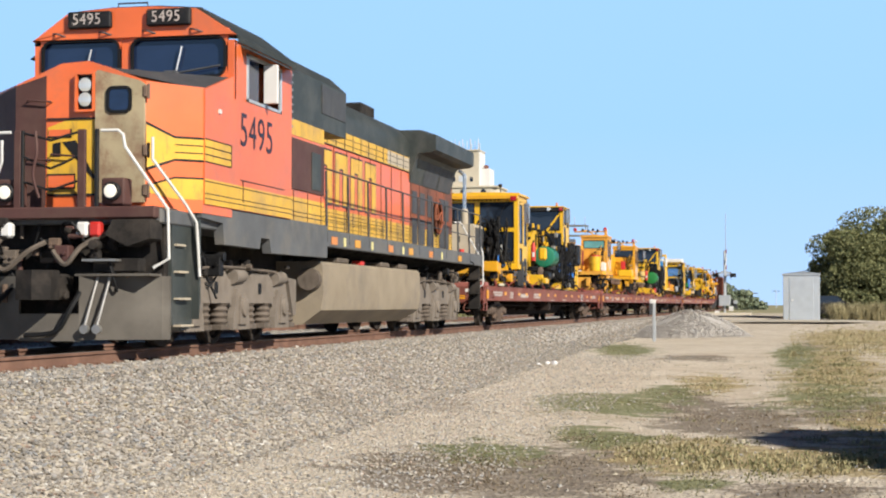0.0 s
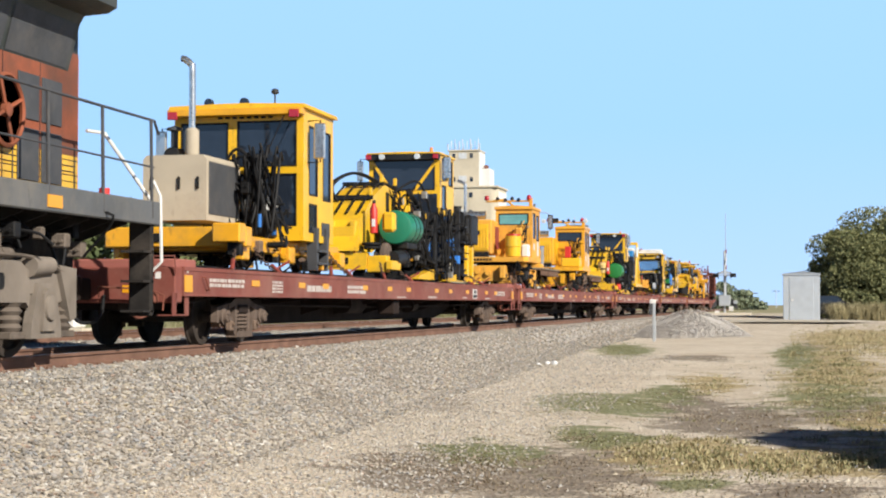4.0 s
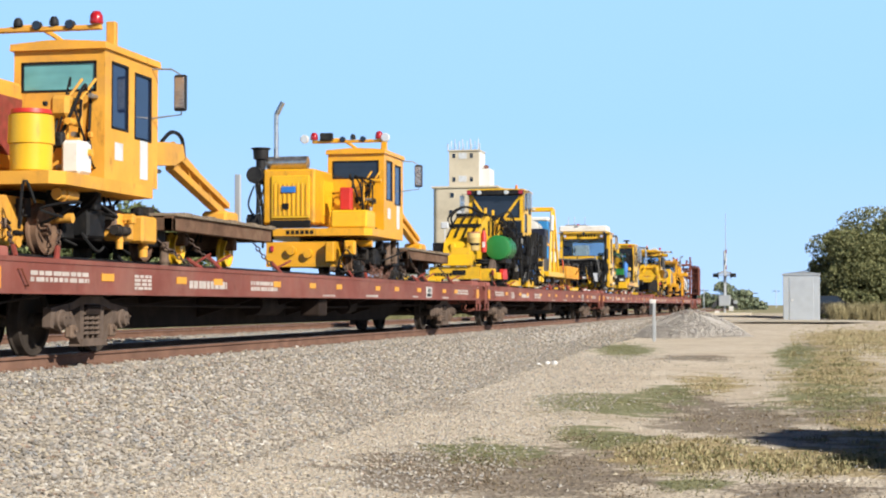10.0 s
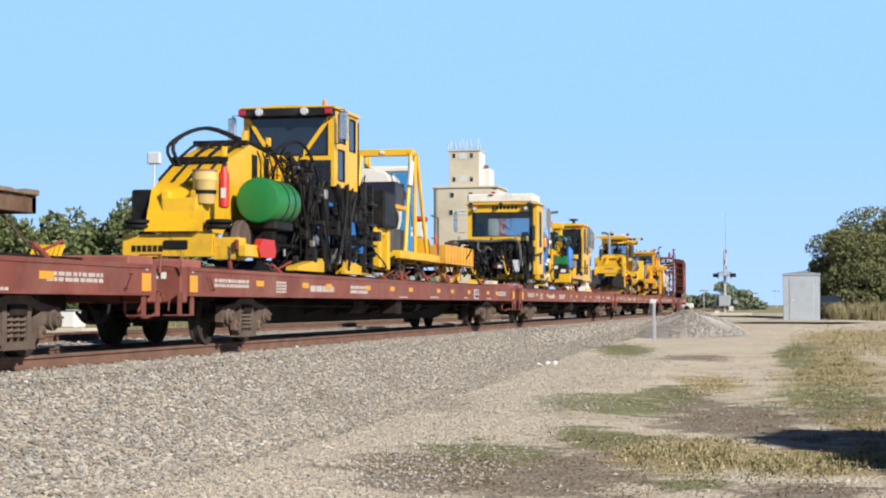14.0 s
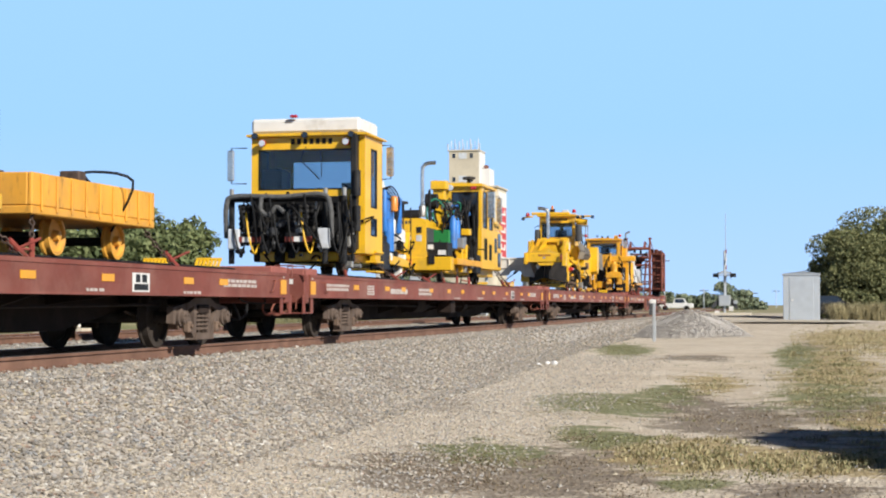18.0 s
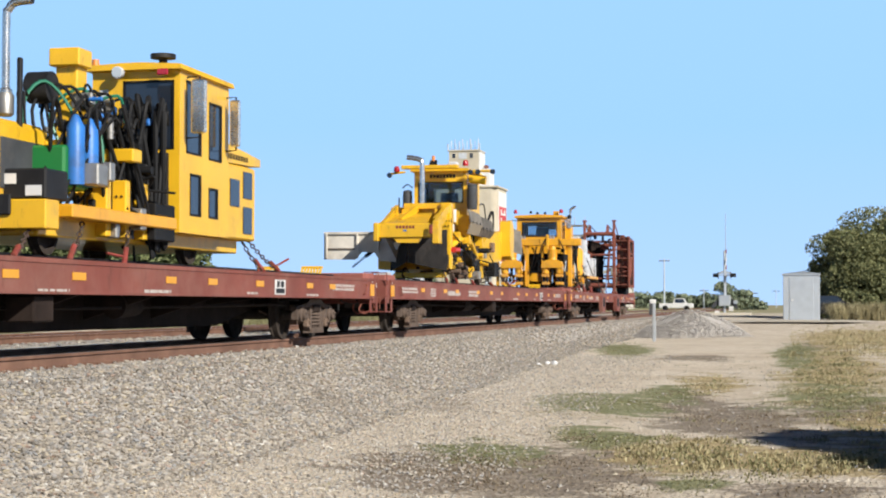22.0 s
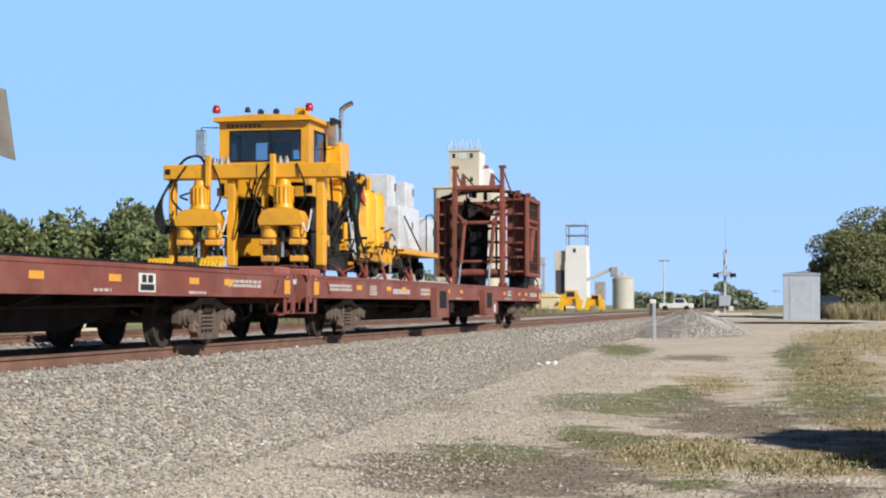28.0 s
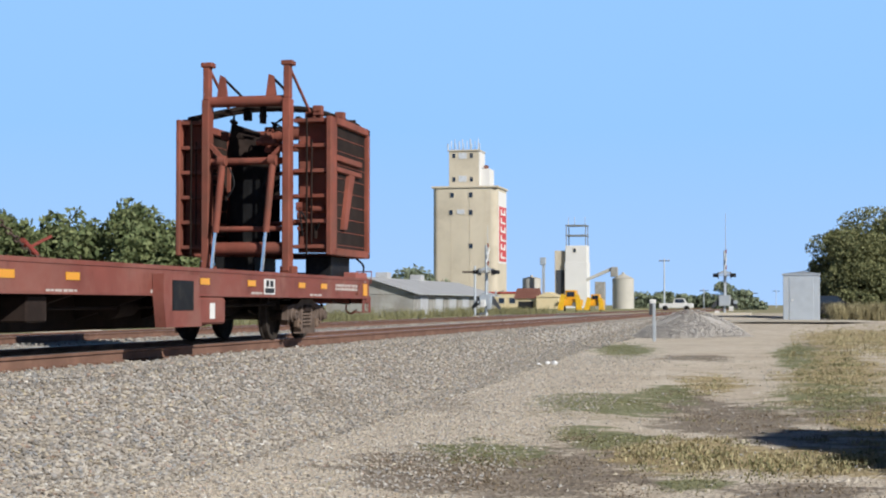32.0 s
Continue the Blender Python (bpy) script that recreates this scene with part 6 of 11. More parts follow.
    prism(bm, [(0.24, 1.98), (0.95, 1.98), (0.95, 3.58), (0.88, 3.63), (0.28, 3.79), (0.24, 3.76)], "y", 20.36, 20.43)
    d = part("nose_door", bm, PRIMER, n, "unpainted tan primer door with rust stains")
    bm = B()
    prism(bm, rounded(0.43, 0.75, 3.215, 3.535, 0.07), "y", 20.350, 20.362)
    part("door_window", bm, GLASSB, d)
    bm = B()
    ring(bm, rounded(0.405, 0.775, 3.19, 3.56, 0.09), rounded(0.445, 0.735, 3.23, 3.52, 0.065), 20.335, 20.36)
    part("window_gasket", bm, RUBBER, d)
    bm = B()
    box(bm, 0.44, 0.70, 20.335, 20.35, 2.05, 2.25, 0.02)
    part("door_plate", bm, MAROON, d)
    for z in (2.06, 2.60, 3.40):
        bm = B()
        box(bm, 0.93, 1.0, 20.34, 20.45, z, z + 0.16, 0.015)
        cyl(bm, (1.01, 20.37, z - 0.02), (1.01, 20.37, z + 0.18), 0.022, n=8)
        part("door_hinge", bm, TRUCKBROWN, d)
    bm = B()
    ring(bm, rounded(-0.05, 0.235, 3.22, 3.76, 0.02), rounded(-0.02, 0.205, 3.25, 3.73, 0.015), 20.33, 20.415)
    hl = part("headlight_box", bm, ORANGE, n)
    bm = B()
    box(bm, -0.02, 0.205, 20.395, 20.41, 3.25, 3.73, 0)
    part("headlight_plate", bm, BLACK, hl)
    for z in (3.39, 3.59):
        bm = B()
        lathe(bm, [(-0.03, 0.05), (-0.022, 0.095), (0.02, 0.095)], (0.092, 20.372, z), "y", 18)
        part("headlight", bm, LENS, hl, "clear unlit headlight")
    for x, y, z in ((-0.75, 20.34, 3.35), (-0.40, 20.34, 2.6), (-0.75, 20.34, 2.55)):
        bm = B()
        tube(bm, [(x, 20.42, z + 0.05), (x, y, z + 0.05), (x + 0.32, y, z + 0.02), (x + 0.32, 20.42, z + 0.02)], 0.014, 6, False)
        part("grab_iron", bm, MAROON, n)
    def strip_side(z0, z1, y0, y1, lift=0.0):
        b2 = B()
        box(b2, 1.571 + lift, 1.574 + lift, y0, y1, z0, z1, 0)
        return b2
    # cab
    wl = [(22.75, 24.45, 3.62, 4.34)]
    bm = B()
    for a, b, c, e in ((-1.57, -1.47, 3.6, 4.46), (-0.18, -0.05, 3.7, 4.62), (1.47, 1.57, 3.6, 4.46), (-1.47, -0.18, 4.54, 4.64), (-0.05, 1.47, 4.54, 4.64), (-1.47, -0.18, 3.6, 3.91), (-0.05, 1.47, 3.6, 3.91)):
        box(bm, a, b, 22.22, 22.30, c, e, 0)
    prism(bm, [(-1.57, 4.535), (1.57, 4.535), (1.585, 4.545), (1.0, 4.93), (0.35, 4.98), (-0.35, 4.98), (-1.0, 4.93), (-1.58, 4.52)], "y", 22.15, 22.30)
    bmesh.ops.remove_doubles(bm, verts=bm.verts, dist=0.012)
    c = part("cab", bm, ORANGE, t, smooth=None)
    for k in (-1, 1):
        bm = B()
        wall(bm, "x", -1.57 if k < 0 else 1.52, 0.05, 22.25, 25.0, 1.985, 4.46, wl)
        wall(bm, "x", -1.57 if k < 0 else 1.52, 0.05, 21.02, 22.25, 1.985, 3.58)
        bmesh.ops.remove_doubles(bm, verts=bm.verts, dist=0.004)
        part("side_wall", bm, ORANGE, c, smooth=None)
    bm = B()
    box(bm, -1.47, 1.47, 24.95, 25.0, 1.9, 4.44, 0)
    part("rear_wall", bm, ORANGE, c, smooth=None)
    bm = B()
    prism(bm, [(-1.60, 4.44), (-1.58, 4.52), (-1.0, 4.94), (-0.35, 4.99), (0.35, 4.99), (1.0, 4.94), (1.58, 4.52), (1.60, 4.44), (1.62, 4.52), (1.02, 4.97), (0.35, 5.02), (-0.35, 5.02), (-1.02, 4.97), (-1.62, 4.52)], "y", 22.30, 25.1)
    part("cab_roof", bm, LDARK, c, smooth=None)
    for x0, x1 in ((-1.47, -0.18), (-0.05, 1.47)):
        bm = B()
        add(bm, [(x0, 22.26, 3.91), (x1, 22.26, 3.91), (x1, 22.26, 4.54), (x0, 22.26, 4.54)], [(0, 1, 2, 3)])
        ws = part("windscreen", bm, GLASSB, c, "dark blue windscreen", smooth=None)
        bm = B()
        ring(bm, rounded(x0 + 0.02, x1 - 0.02, 3.92, 4.53, 0.15), rounded(x0 + 0.055, x1 - 0.055, 3.955, 4.495, 0.12), 22.18, 22.235)
        part("gasket", bm, RUBBER, ws, smooth=None)
        o = rounded(x0 + 0.02, x1 - 0.02, 3.92, 4.53, 0.15)
        for i, (cx, cz) in enumerate(((x1 + 0.01, 3.90), (x1 + 0.01, 4.55), (x0 - 0.01, 4.55), (x0 - 0.01, 3.90))):
            bm = B()
            prism(bm, [(cx, cz)] + o[6 * i:6 * i + 6], "y", 22.205, 22.225)
            part("corner_panel", bm, ORANGE, ws, smooth=None)
        bm = B()
        tube(bm, [(x0 + 0.72, 22.20, 3.98), (x0 + 0.82, 22.18, 4.38)], 0.014, 5, False)
        part("wiper_blade", bm, PALE, ws)
        bm = B()
        tube(bm, [(x0 + 0.1, 22.16, 4.05), (x0 + 0.62, 22.14, 3.96), (x1 - 0.1, 22.16, 4.08)], 0.018, 5, False)
        box(bm, x0 + 0.55, x0 + 0.8, 22.08, 22.18, 3.92, 4.02, 0.03)
        part("wiper_gear", bm, CHARCOAL, ws)
        bm = B()
        for q in (0.22, 0.95):
            tube(bm, [(x0 + q, 22.16, 4.63), (x0 + q + 0.1, 22.08, 4.61), (x0 + q + 0.2, 22.16, 4.58)], 0.014, 5, False)
        part("sun_visor_arm", bm, CHARCOAL, ws)
    bm = B()
    add(bm, [(-1.54, 21.05, 3.57), (-0.1, 20.9, 3.92), (0.0, 20.9, 3.92), (1.54, 21.05, 3.57), (1.54, 22.2, 3.90), (0.0, 22.2, 3.97), (-1.54, 22.2, 3.90)], [(0, 1, 2, 5, 6), (2, 3, 4, 5)])
    part("cowl", bm, CHARCOAL, c, smooth=None)
    bm = B()
    for k in (-1, 1):
        prism(bm, [(21.02, 3.5), (22.25, 3.5), (22.25, 3.93), (21.04, 3.58)], "x", k * 1.52, k * 1.566)
    part("cowl_side", bm, ORANGE, c, smooth=None)
    for x0 in (-0.98, 0.26):
        bm = B()
        box(bm, x0, x0 + 0.68, 22.06, 22.16, 4.68, 4.93, 0.02)
        nb = part("number_board", bm, BLACK, c)
        lettering("5495", 0.215, STENCIL, nb, Matrix.Translation((x0 + 0.08, 22.052, 4.735)) @ FRONTWAYS, 1.1)
    bm = B()
    tube(bm, [(-0.32, 22.4, 5.0), (-0.32, 22.4, 5.09), (0.15, 22.4, 5.09), (0.15, 22.4, 5.0)], 0.014, 6, False)
    part("roof_rail", bm, CHARCOAL, c)
    # side window: frame, sliding pane, sun wing
    bm = B()
    for a, b, e, f2 in ((22.75, 24.45, 3.62, 3.67), (22.75, 24.45, 4.29, 4.34), (22.75, 22.84, 3.62, 4.34), (23.65, 23.71, 3.62, 4.34), (24.38, 24.45, 3.62, 4.34)):
        box(bm, 1.54, 1.585, a, b, e, f2, 0.005)
    sw = part("side_window_frame", bm, GALV, c)
    bm = B()
    box(bm, 1.535, 1.545, 22.84, 23.4, 3.67, 4.29, 0)
    part("window_pane", bm, GLASSB, sw)
    bm = B()
    box(bm, 1.57, 1.80, 23.55, 23.61, 3.68, 4.28, 0.01)
    part("wind_deflector", bm, WHITE, sw, "pale wind wing standing out from the window")
    for k in (-1, 1):
        bm = B()
        prism(bm, [(k * 1.56, 4.40), (k * 1.56, 4.44), (k * 1.78, 4.33), (k * 1.78, 4.31)], "y", 22.5, 24.9)
        part("window_awning", bm, LDARK, c)
    lettering("5495", 0.62, NAVY, c, Matrix.Translation((1.574, 22.46, 2.94)) @ Matrix.Diagonal((1, 1.2, 1, 1)) @ SIDEWAYS, 1.15)
    bm = B()
    box(bm, 1.571, 1.574, 21.02, 25.0, 1.99, 2.34, 0)
    st = part("yellow_stripe", bm, LYELLOW, c, smooth=None)
    for z in (2.06, 2.13, 2.30):
        bm = B()
        box(bm, 1.575, 1.577, 21.02, 25.0, z, z + 0.012, 0)
        part("pinstripe", bm, BLACK, st, smooth=None)
    bm = B()
    box(bm, 1.571, 1.58, 22.5, 24.6, 2.42, 2.435, 0), box(bm, 1.571, 1.58, 22.6, 22.62, 2.1, 2.42, 0)
    part("door_seam", bm, MAROON, c, smooth=None)
    part("yellow_flash_end", strip_side(2.58, 2.89, 21.02, 22.1), LYELLOW, c, smooth=None)
    part("pinstripe", strip_side(2.57, 2.90, 22.09, 22.115, 0.004), BLACK, c, smooth=None)
    for z in (2.57, 2.67, 2.775, 2.885):
        part("pinstripe", strip_side(z, z + 0.015, 21.02, 22.1, 0.004), BLACK, c, smooth=None)
    # switch box and valve under the cab
    bm = B()
    box(bm, 1.571, 1.60, 21.55, 21.62, 3.3, 3.36, 0)
    part("door_stop", bm, WHITE, c)
    # wide section behind the cab: equipment cabinet below, black box above
    bm = B()
    box(bm, -1.47, 1.47, 25.0, 27.2, 1.9, 3.55, 0.02)
    ec = part("equipment_cabinet", bm, ORANGE, t)
    bm = B()
    box(bm, 1.471, 1.475, 25.0, 27.2, 1.99, 2.38, 0)
    lo = part("yellow_stripe", bm, LYELLOW, ec, smooth=None)
    for z in (2.06, 2.13, 2.30):
        bm = B()
        box(bm, 1.476, 1.478, 25.0, 27.2, z, z + 0.014, 0)
        part("pinstripe", bm, BLACK, lo, smooth=None)
    for y in (25.4, 26.2, 27.0):
        bm = B()
        box(bm, 1.472, 1.482, y, y + 0.02, 1.99, 2.48, 0)
        part("door_seam", bm, MAROON, ec, smooth=None)
    bm = B()
    box(bm, 1.47, 1.50, 25.25, 27.15, 2.50, 3.35, 0.02)
    pn = part("vent_panel", bm, MAROON, ec)
    bm = B()
    box(bm, 1.50, 1.515, 26.35, 26.9, 2.56, 3.20, 0.01)
    part("vent_grille", bm, LDARK, pn)
    bm = B()
    box(bm, 1.472, 1.478, 25.0, 27.2, 3.40, 3.66, 0)
    part("upper_yellow_stripe", bm, LYELLOW, ec, smooth=None)
    bm = B()
    prism(bm, [(-1.46, 3.66), (1.46, 3.66), (1.46, 4.50), (1.15, 4.78), (-1.15, 4.78), (-1.46, 4.50)], "y", 25.2, 28.7)
    bx = part("blower_housing", bm, LDARK, t, "dark green blower housing")
    bm = B()
    box(bm, 1.462, 1.475, 27.1, 28.6, 3.95, 4.45, 0.01)
    part("blower_screen", bm, CHARCOAL, bx)
    bm = B()
    for z in np.arange(3.5, 4.4, 0.12):
        box(bm, 1.46, 1.53, 25.04, 25.22, z, z + 0.03, 0)
    part("ladder_rungs", bm, STEEL, bx)
    # long hood
    bm = B()
    box(bm, -0.92, 0.92, 27.2, 40.95, 1.9, 3.64, 0.03)
    hood = part("long_hood", bm, ORANGE, t)
    bm = B()
    prism(bm, [(-0.92, 3.64), (0.92, 3.64), (0.92, 4.28), (0.86, 4.46), (0.62, 4.66), (-0.62, 4.66), (-0.86, 4.46), (-0.92, 4.28)], "y", 28.6, 40.9)
    part("hood_roof", bm, LDARK, hood)
    bm = B()
    box(bm, 0.921, 0.925, 28.0, 37.2, 3.66, 3.98, 0)
    part("upper_yellow_stripe", bm, LYELLOW, hood, smooth=None)
    bm = B()
    box(bm, 0.921, 0.925, 27.25, 40.9, 1.98, 2.42, 0)
    ys_ = part("yellow_stripe", bm, LYELLOW, hood, smooth=None)
    for z in (2.08, 2.16, 2.34):
        bm = B()
        box(bm, 0.926, 0.928, 27.25, 40.9, z, z + 0.012, 0)
        part("pinstripe", bm, BLACK, ys_, smooth=None)
    # big yellow mark as plain upright blocks
    L0, z0, z1 = 28.75, 2.52, 3.52
    strokes = [[(0, 0, .24, 1), (.24, .72, .5, 1), (.5, 0, .8, 1)]] * 4
    for i, letter in enumerate(strokes):
        bm = B()
        for a, b, c2, d2 in letter:
            y = L0 + i * 1.12
            box(bm, 0.922, 0.930, y + a * 1.08, y + c2 * 1.08, z0 + b * (z1 - z0), z0 + d2 * (z1 - z0), 0)
        ini = part("painted_block", bm, LYELLOW, hood, "big faded yellow painted block", smooth=None)
        bm = B()
        for a, b, c2, d2 in letter:
            box(bm, 0.9215, 0.9245, y + a * 1.08 - 0.035, y + c2 * 1.08 + 0.035, z0 + b * (z1 - z0) - 0.035, z0 + d2 * (z1 - z0) + 0.035, 0)
        part("dark_outline", bm, NAVY, ini, smooth=None)
    # hood doors, latches and side grilles
    for i in range(14):
        bm = B()
        y = 27.9 + i * 0.92
        box(bm, 0.92, 0.932, y, y + 0.014, 1.95, 3.62, 0)
        part("door_seam", bm, MAROON, hood, smooth=None)
    # sooty rear doors, and dust on the pale end of the upper stripe
    bm = B()
    box(bm, 0.921, 0.926, 36.15, 40.9, 2.40, 3.66, 0)
    part("sooty_door_panel", bm, SOOTORANGE, hood, "sooty brown-orange rear doors", smooth=None)
    bm = B()
    box(bm, 0.9255, 0.9285, 34.0, 36.9, 3.68, 3.96, 0)
    part("worn_stripe", bm, BEIGE, hood, "faded dusty end of the stripe", smooth=None)
    for i in range(22):
        bm = B()
        y = 27.4 + i * 0.62
        box(bm, 0.928, 0.936, y, y + 0.02, 1.96, 2.44, 0)
        part("door_edge", bm, CHARCOAL, hood, smooth=None)
        if y < 36:
            bm = B()
            box(bm, 0.926, 0.936, y, y + 0.02, 3.66, 3.98, 0)
            part("door_edge", bm, CHARCOAL, hood, smooth=None)
    for z in (2.2, 2.27, 3.74, 3.86):
        bm = B()
        box(bm, 0.9285, 0.932, 27.3, 40.8 if z < 3 else 36.0, z, z + 0.012, 0)
        part("pinstripe", bm, BLACK, hood, smooth=None)
    for y in (36.3, 37.1, 37.95, 39.3, 39.9):
        for a, b in ((2.02, 2.62), (2.72, 3.25)):
            bm = B()
            box(bm, 0.925, 0.945, y, y + 0.52, a, b, 0.01)
            part("hood_grille", bm, CHARCOAL, hood)
    bm = B()
    lathe(bm, [(-0.02, 0.385), (0.0, 0.42), (0.03, 0.42), (0.05, 0.385), (0.02, 0.37), (-0.02, 0.385)], (0.99, 38.9, 2.75), "x", 26)
    for a in range(4):
        cyl(bm, (1.0, 38.9, 2.75), (1.0, 38.9 + 0.38 * math.cos(a * 1.57 + 0.4), 2.75 + 0.38 * math.sin(a * 1.57 + 0.4)), 0.025, n=6)
    lathe(bm, [(-0.03, 0.02), (-0.02, 0.08), (0.05, 0.08), (0.06, 0.02)], (0.99, 38.9, 2.75), "x", 12)
    part("brake_wheel", bm, SOOTORANGE, hood, "sooty orange hand brake wheel")
    # radiator with flared wings
    bm = B()
    prism(bm, [(-0.93, 3.42), (0.93, 3.42), (1.08, 3.98), (1.14, 4.08), (1.44, 4.10), (1.56, 4.16), (1.56, 4.50), (1.2, 4.62), (-1.2, 4.62), (-1.56, 4.50), (-1.56, 4.16), (-1.44, 4.10), (-1.14, 4.08), (-1.08, 3.98)], "y", 36.05, 40.6)
    rad = part("radiator", bm, LDARK, t, "dark green flared radiator", smooth=None)
    for y, l in ((37.3, 1.55), (38.95, 1.55)):
        for k in (-1, 1):
            bm = B()
            add(bm, [(k * 0.945, y, 3.44), (k * 0.945, y + l, 3.44), (k * 1.085, y + l, 3.96), (k * 1.085, y, 3.96)], [(0, 1, 2, 3)])
            part("radiator_screen", bm, CHARCOAL, rad, smooth=None)
    bm = B()
    box(bm, -0.4, 0.45, 33.6, 34.7, 4.6, 4.98, 0.03)
    part("exhaust_box", bm, SOOTSHADE, t, "sooty exhaust box")
    # handrails of the walkway
    for k in (-1, 1):
        posts = [27.35, 28.8, 30.25, 31.7, 33.15, 34.6, 36.05, 37.5, 38.95, 40.4, 41.9]
        for y in posts:
            bm = B()
            cyl(bm, (k * 1.49, y, 1.70), (k * 1.47, y, 2.96), 0.022, n=7)
            part("handrail_post", bm, CHARCOAL, t)
        bm = B()
        tube(bm, [(k * 1.47, 27.3, 3.0), (k * 1.47, 34, 2.96), (k * 1.47, 42.0, 2.96), (k * 1.47, 42.15, 2.8)], 0.02, 6, False)
        part("handrail", bm, CHARCOAL, t)
        bm = B()
        tube(bm, [(k * 1.47, 27.35, 2.40), (k * 1.47, 42.0, 2.36)], 0.014, 6, False)
        part("handrail", bm, CHARCOAL, t)
    for i, y in enumerate((22.6, 24.9, 26.2, 27.6, 29.2, 31.8, 33.6, 35.6, 38.9)):
        bm = B()
        z = 1.74 if y > 27.3 else (1.64 if i % 2 else 1.72)
        box(bm, 1.50 if y > 27.3 else 1.52, 1.512 if y > 27.3 else 1.53, y, y + 0.36, z - 0.07, z + 0.07, 0)
        part("side_reflector", bm, AMBER if i % 2 else REFLECT, t, "amber side reflector")
    for y in (28.4, 30.4, 33.0, 36.9):
        bm = B()
        box(bm, 1.50, 1.512, y, y + 0.14, 1.66, 1.82, 0)
        part("side_sticker", bm, PALEYELLOW, t, smooth=None)
    for i in range(26):
        bm = B()
        y = 27.3 + i * 0.56
        prism(bm, [(0.7, 1.66), (1.40, 1.66), (1.40, 1.60), (0.7, 1.36)], "y", y, y + 0.03)
        part("walkway_bracket", bm, SOOTSHADE, t, smooth=None)
    # front platform, pilot, steps, lights
    bm = B()
    box(bm, -1.42, 1.42, 19.6, 20.45, 1.72, 1.88, 0.02)
    part("front_platform", bm, MAROON, t)
    bm = B()
    for k in (-1, 1):
        prism(bm, [(0.42 * k, 19.5), (1.42 * k, 19.86), (1.5 * k, 19.92), (1.5 * k, 19.98), (0.42 * k, 19.56)], "z", 0.14, 0.97)
    prism(bm, [(-0.42, 19.5), (0.42, 19.5), (0.42, 19.56), (-0.42, 19.56)], "z", 0.12, 0.48)
    prism(bm, [(19.5, 0.97), (19.9, 0.97), (19.9, 1.0), (19.5, 1.0)], "x", 0.36, 1.4)
    part("pilot_plow", bm, PILOT, t, "dusty grey pilot plow", smooth=None)
    # dark backing that paints the shade under the front platform
    bm = B()
    box(bm, -1.4, 1.4, 20.02, 20.15, 0.30, 1.72, 0.02)
    pf = part("pilot_plate", bm, SOOTSHADE, t)
    bm = B()
    box(bm, 0.55, 1.2, 19.62, 19.86, 1.02, 1.20, 0.02)
    part("step_plate", bm, SOOTSHADE, pf)
    bm = B()
    cyl(bm, (-1.3, 19.75, 1.25), (1.3, 19.75, 1.40), 0.022, n=6)
    part("uncoupling_lever", bm, GREASESHADE, pf)
    bm = B()
    box(bm, -0.18, 0.18, 19.1, 19.9, 0.66, 1.0, 0.03)
    prism(bm, [(-0.24, 19.3), (0.24, 19.3), (0.26, 19.0), (0.05, 18.9), (-0.22, 19.0)], "z", 0.66, 1.04)
    part("coupler", bm, SOOTSHADE, t, "grimy front coupler")
    for pts, m in (([(-0.62, 19.7, 1.62), (-0.80, 19.5, 1.3), (-0.62, 19.45, 1.05), (-0.3, 19.5, 1.3), (-0.1, 19.6, 1.42)], DUST), ([(0.75, 19.7, 1.55), (0.45, 19.5, 1.35), (0.25, 19.45, 1.12), (0.05, 19.5, 1.3)], DUST), ([(0.45, 19.6, 0.85), (0.35, 19.4, 0.55), (0.15, 19.4, 0.25), (-0.3, 19.42, 0.2)], None), ([(-0.5, 19.6, 0.9), (-0.7, 19.4, 0.6), (-0.9, 19.45, 0.4)], None)):
        hose(t, pts, 0.035, TRUCK if m else RUBBER, "air_hose")
    clutter(t, -1.2, 1.0, 19.55, 19.95, 0.6, 1.66, 54, 5, [SOOTSHADE, MAROON, TRUCKBROWN, TRUCK, SOOTSHADE], "pilot_fitting", 0.19)
    bm = B()
    prism(bm, [(0.9, 1.70), (1.42, 1.70), (1.42, 1.45), (1.1, 1.35), (0.8, 1.5)], "y", 19.45, 19.85)
    part("corner_gusset", bm, SOOTSHADE, t)
    bm = B()
    for k in range(4):
        box(bm, 0.5, 0.95, 19.40 + k * 0.1, 19.46 + k * 0.1, 1.16, 1.19, 0)
    part("toe_grating", bm, STEEL, t)
    for x, m in ((-0.66, WHITE), (0.42, WHITE), (0.60, RED)):
        bm = B()
        box(bm, x - 0.08, x + 0.08, 19.55, 19.7, 1.48, 1.68, 0.03)
        part("hose_valve", bm, m, pf)
    for x in (0.55, 0.72):
        bm = B()
        cyl(bm, (x + 0.1, 19.6, 1.0), (x - 0.02, 19.42, 0.3), 0.02, n=6)
        cyl(bm, (x - 0.02, 19.40, 0.28), (x - 0.02, 19.48, 0.28), 0.06, n=10)
        part("lift_bar", bm, STEEL, pf)
    for x in (-0.70, 0.80):
        bm = B()
        box(bm, x - 0.16, x + 0.16, 19.68, 19.95, 1.90, 2.26, 0.02)
        part("ditch_light_box", bm, MAROON, t)
        bm = B()
        lathe(bm, [(-0.10, 0.11), (-0.08, 0.125), (0.05, 0.12), (0.1, 0.06)], (x, 19.70, 2.08), "y", 18)
        dl = part("ditch_light", bm, BLACK, t)
        bm = B()
        lathe(bm, [(-0.118, 0.05), (-0.108, 0.085), (-0.10, 0.09)], (x, 19.70, 2.08), "y", 18)
        part("lit_lens", bm, HEADLIGHT, dl, "lit ditch light")
    for x, w, m in ((-0.53, 0.05, MAROON), (-0.46, 0.02, BLACK), (0.38, 0.055, MAROON), (0.59, 0.025, BLACK)):
        bm = B()
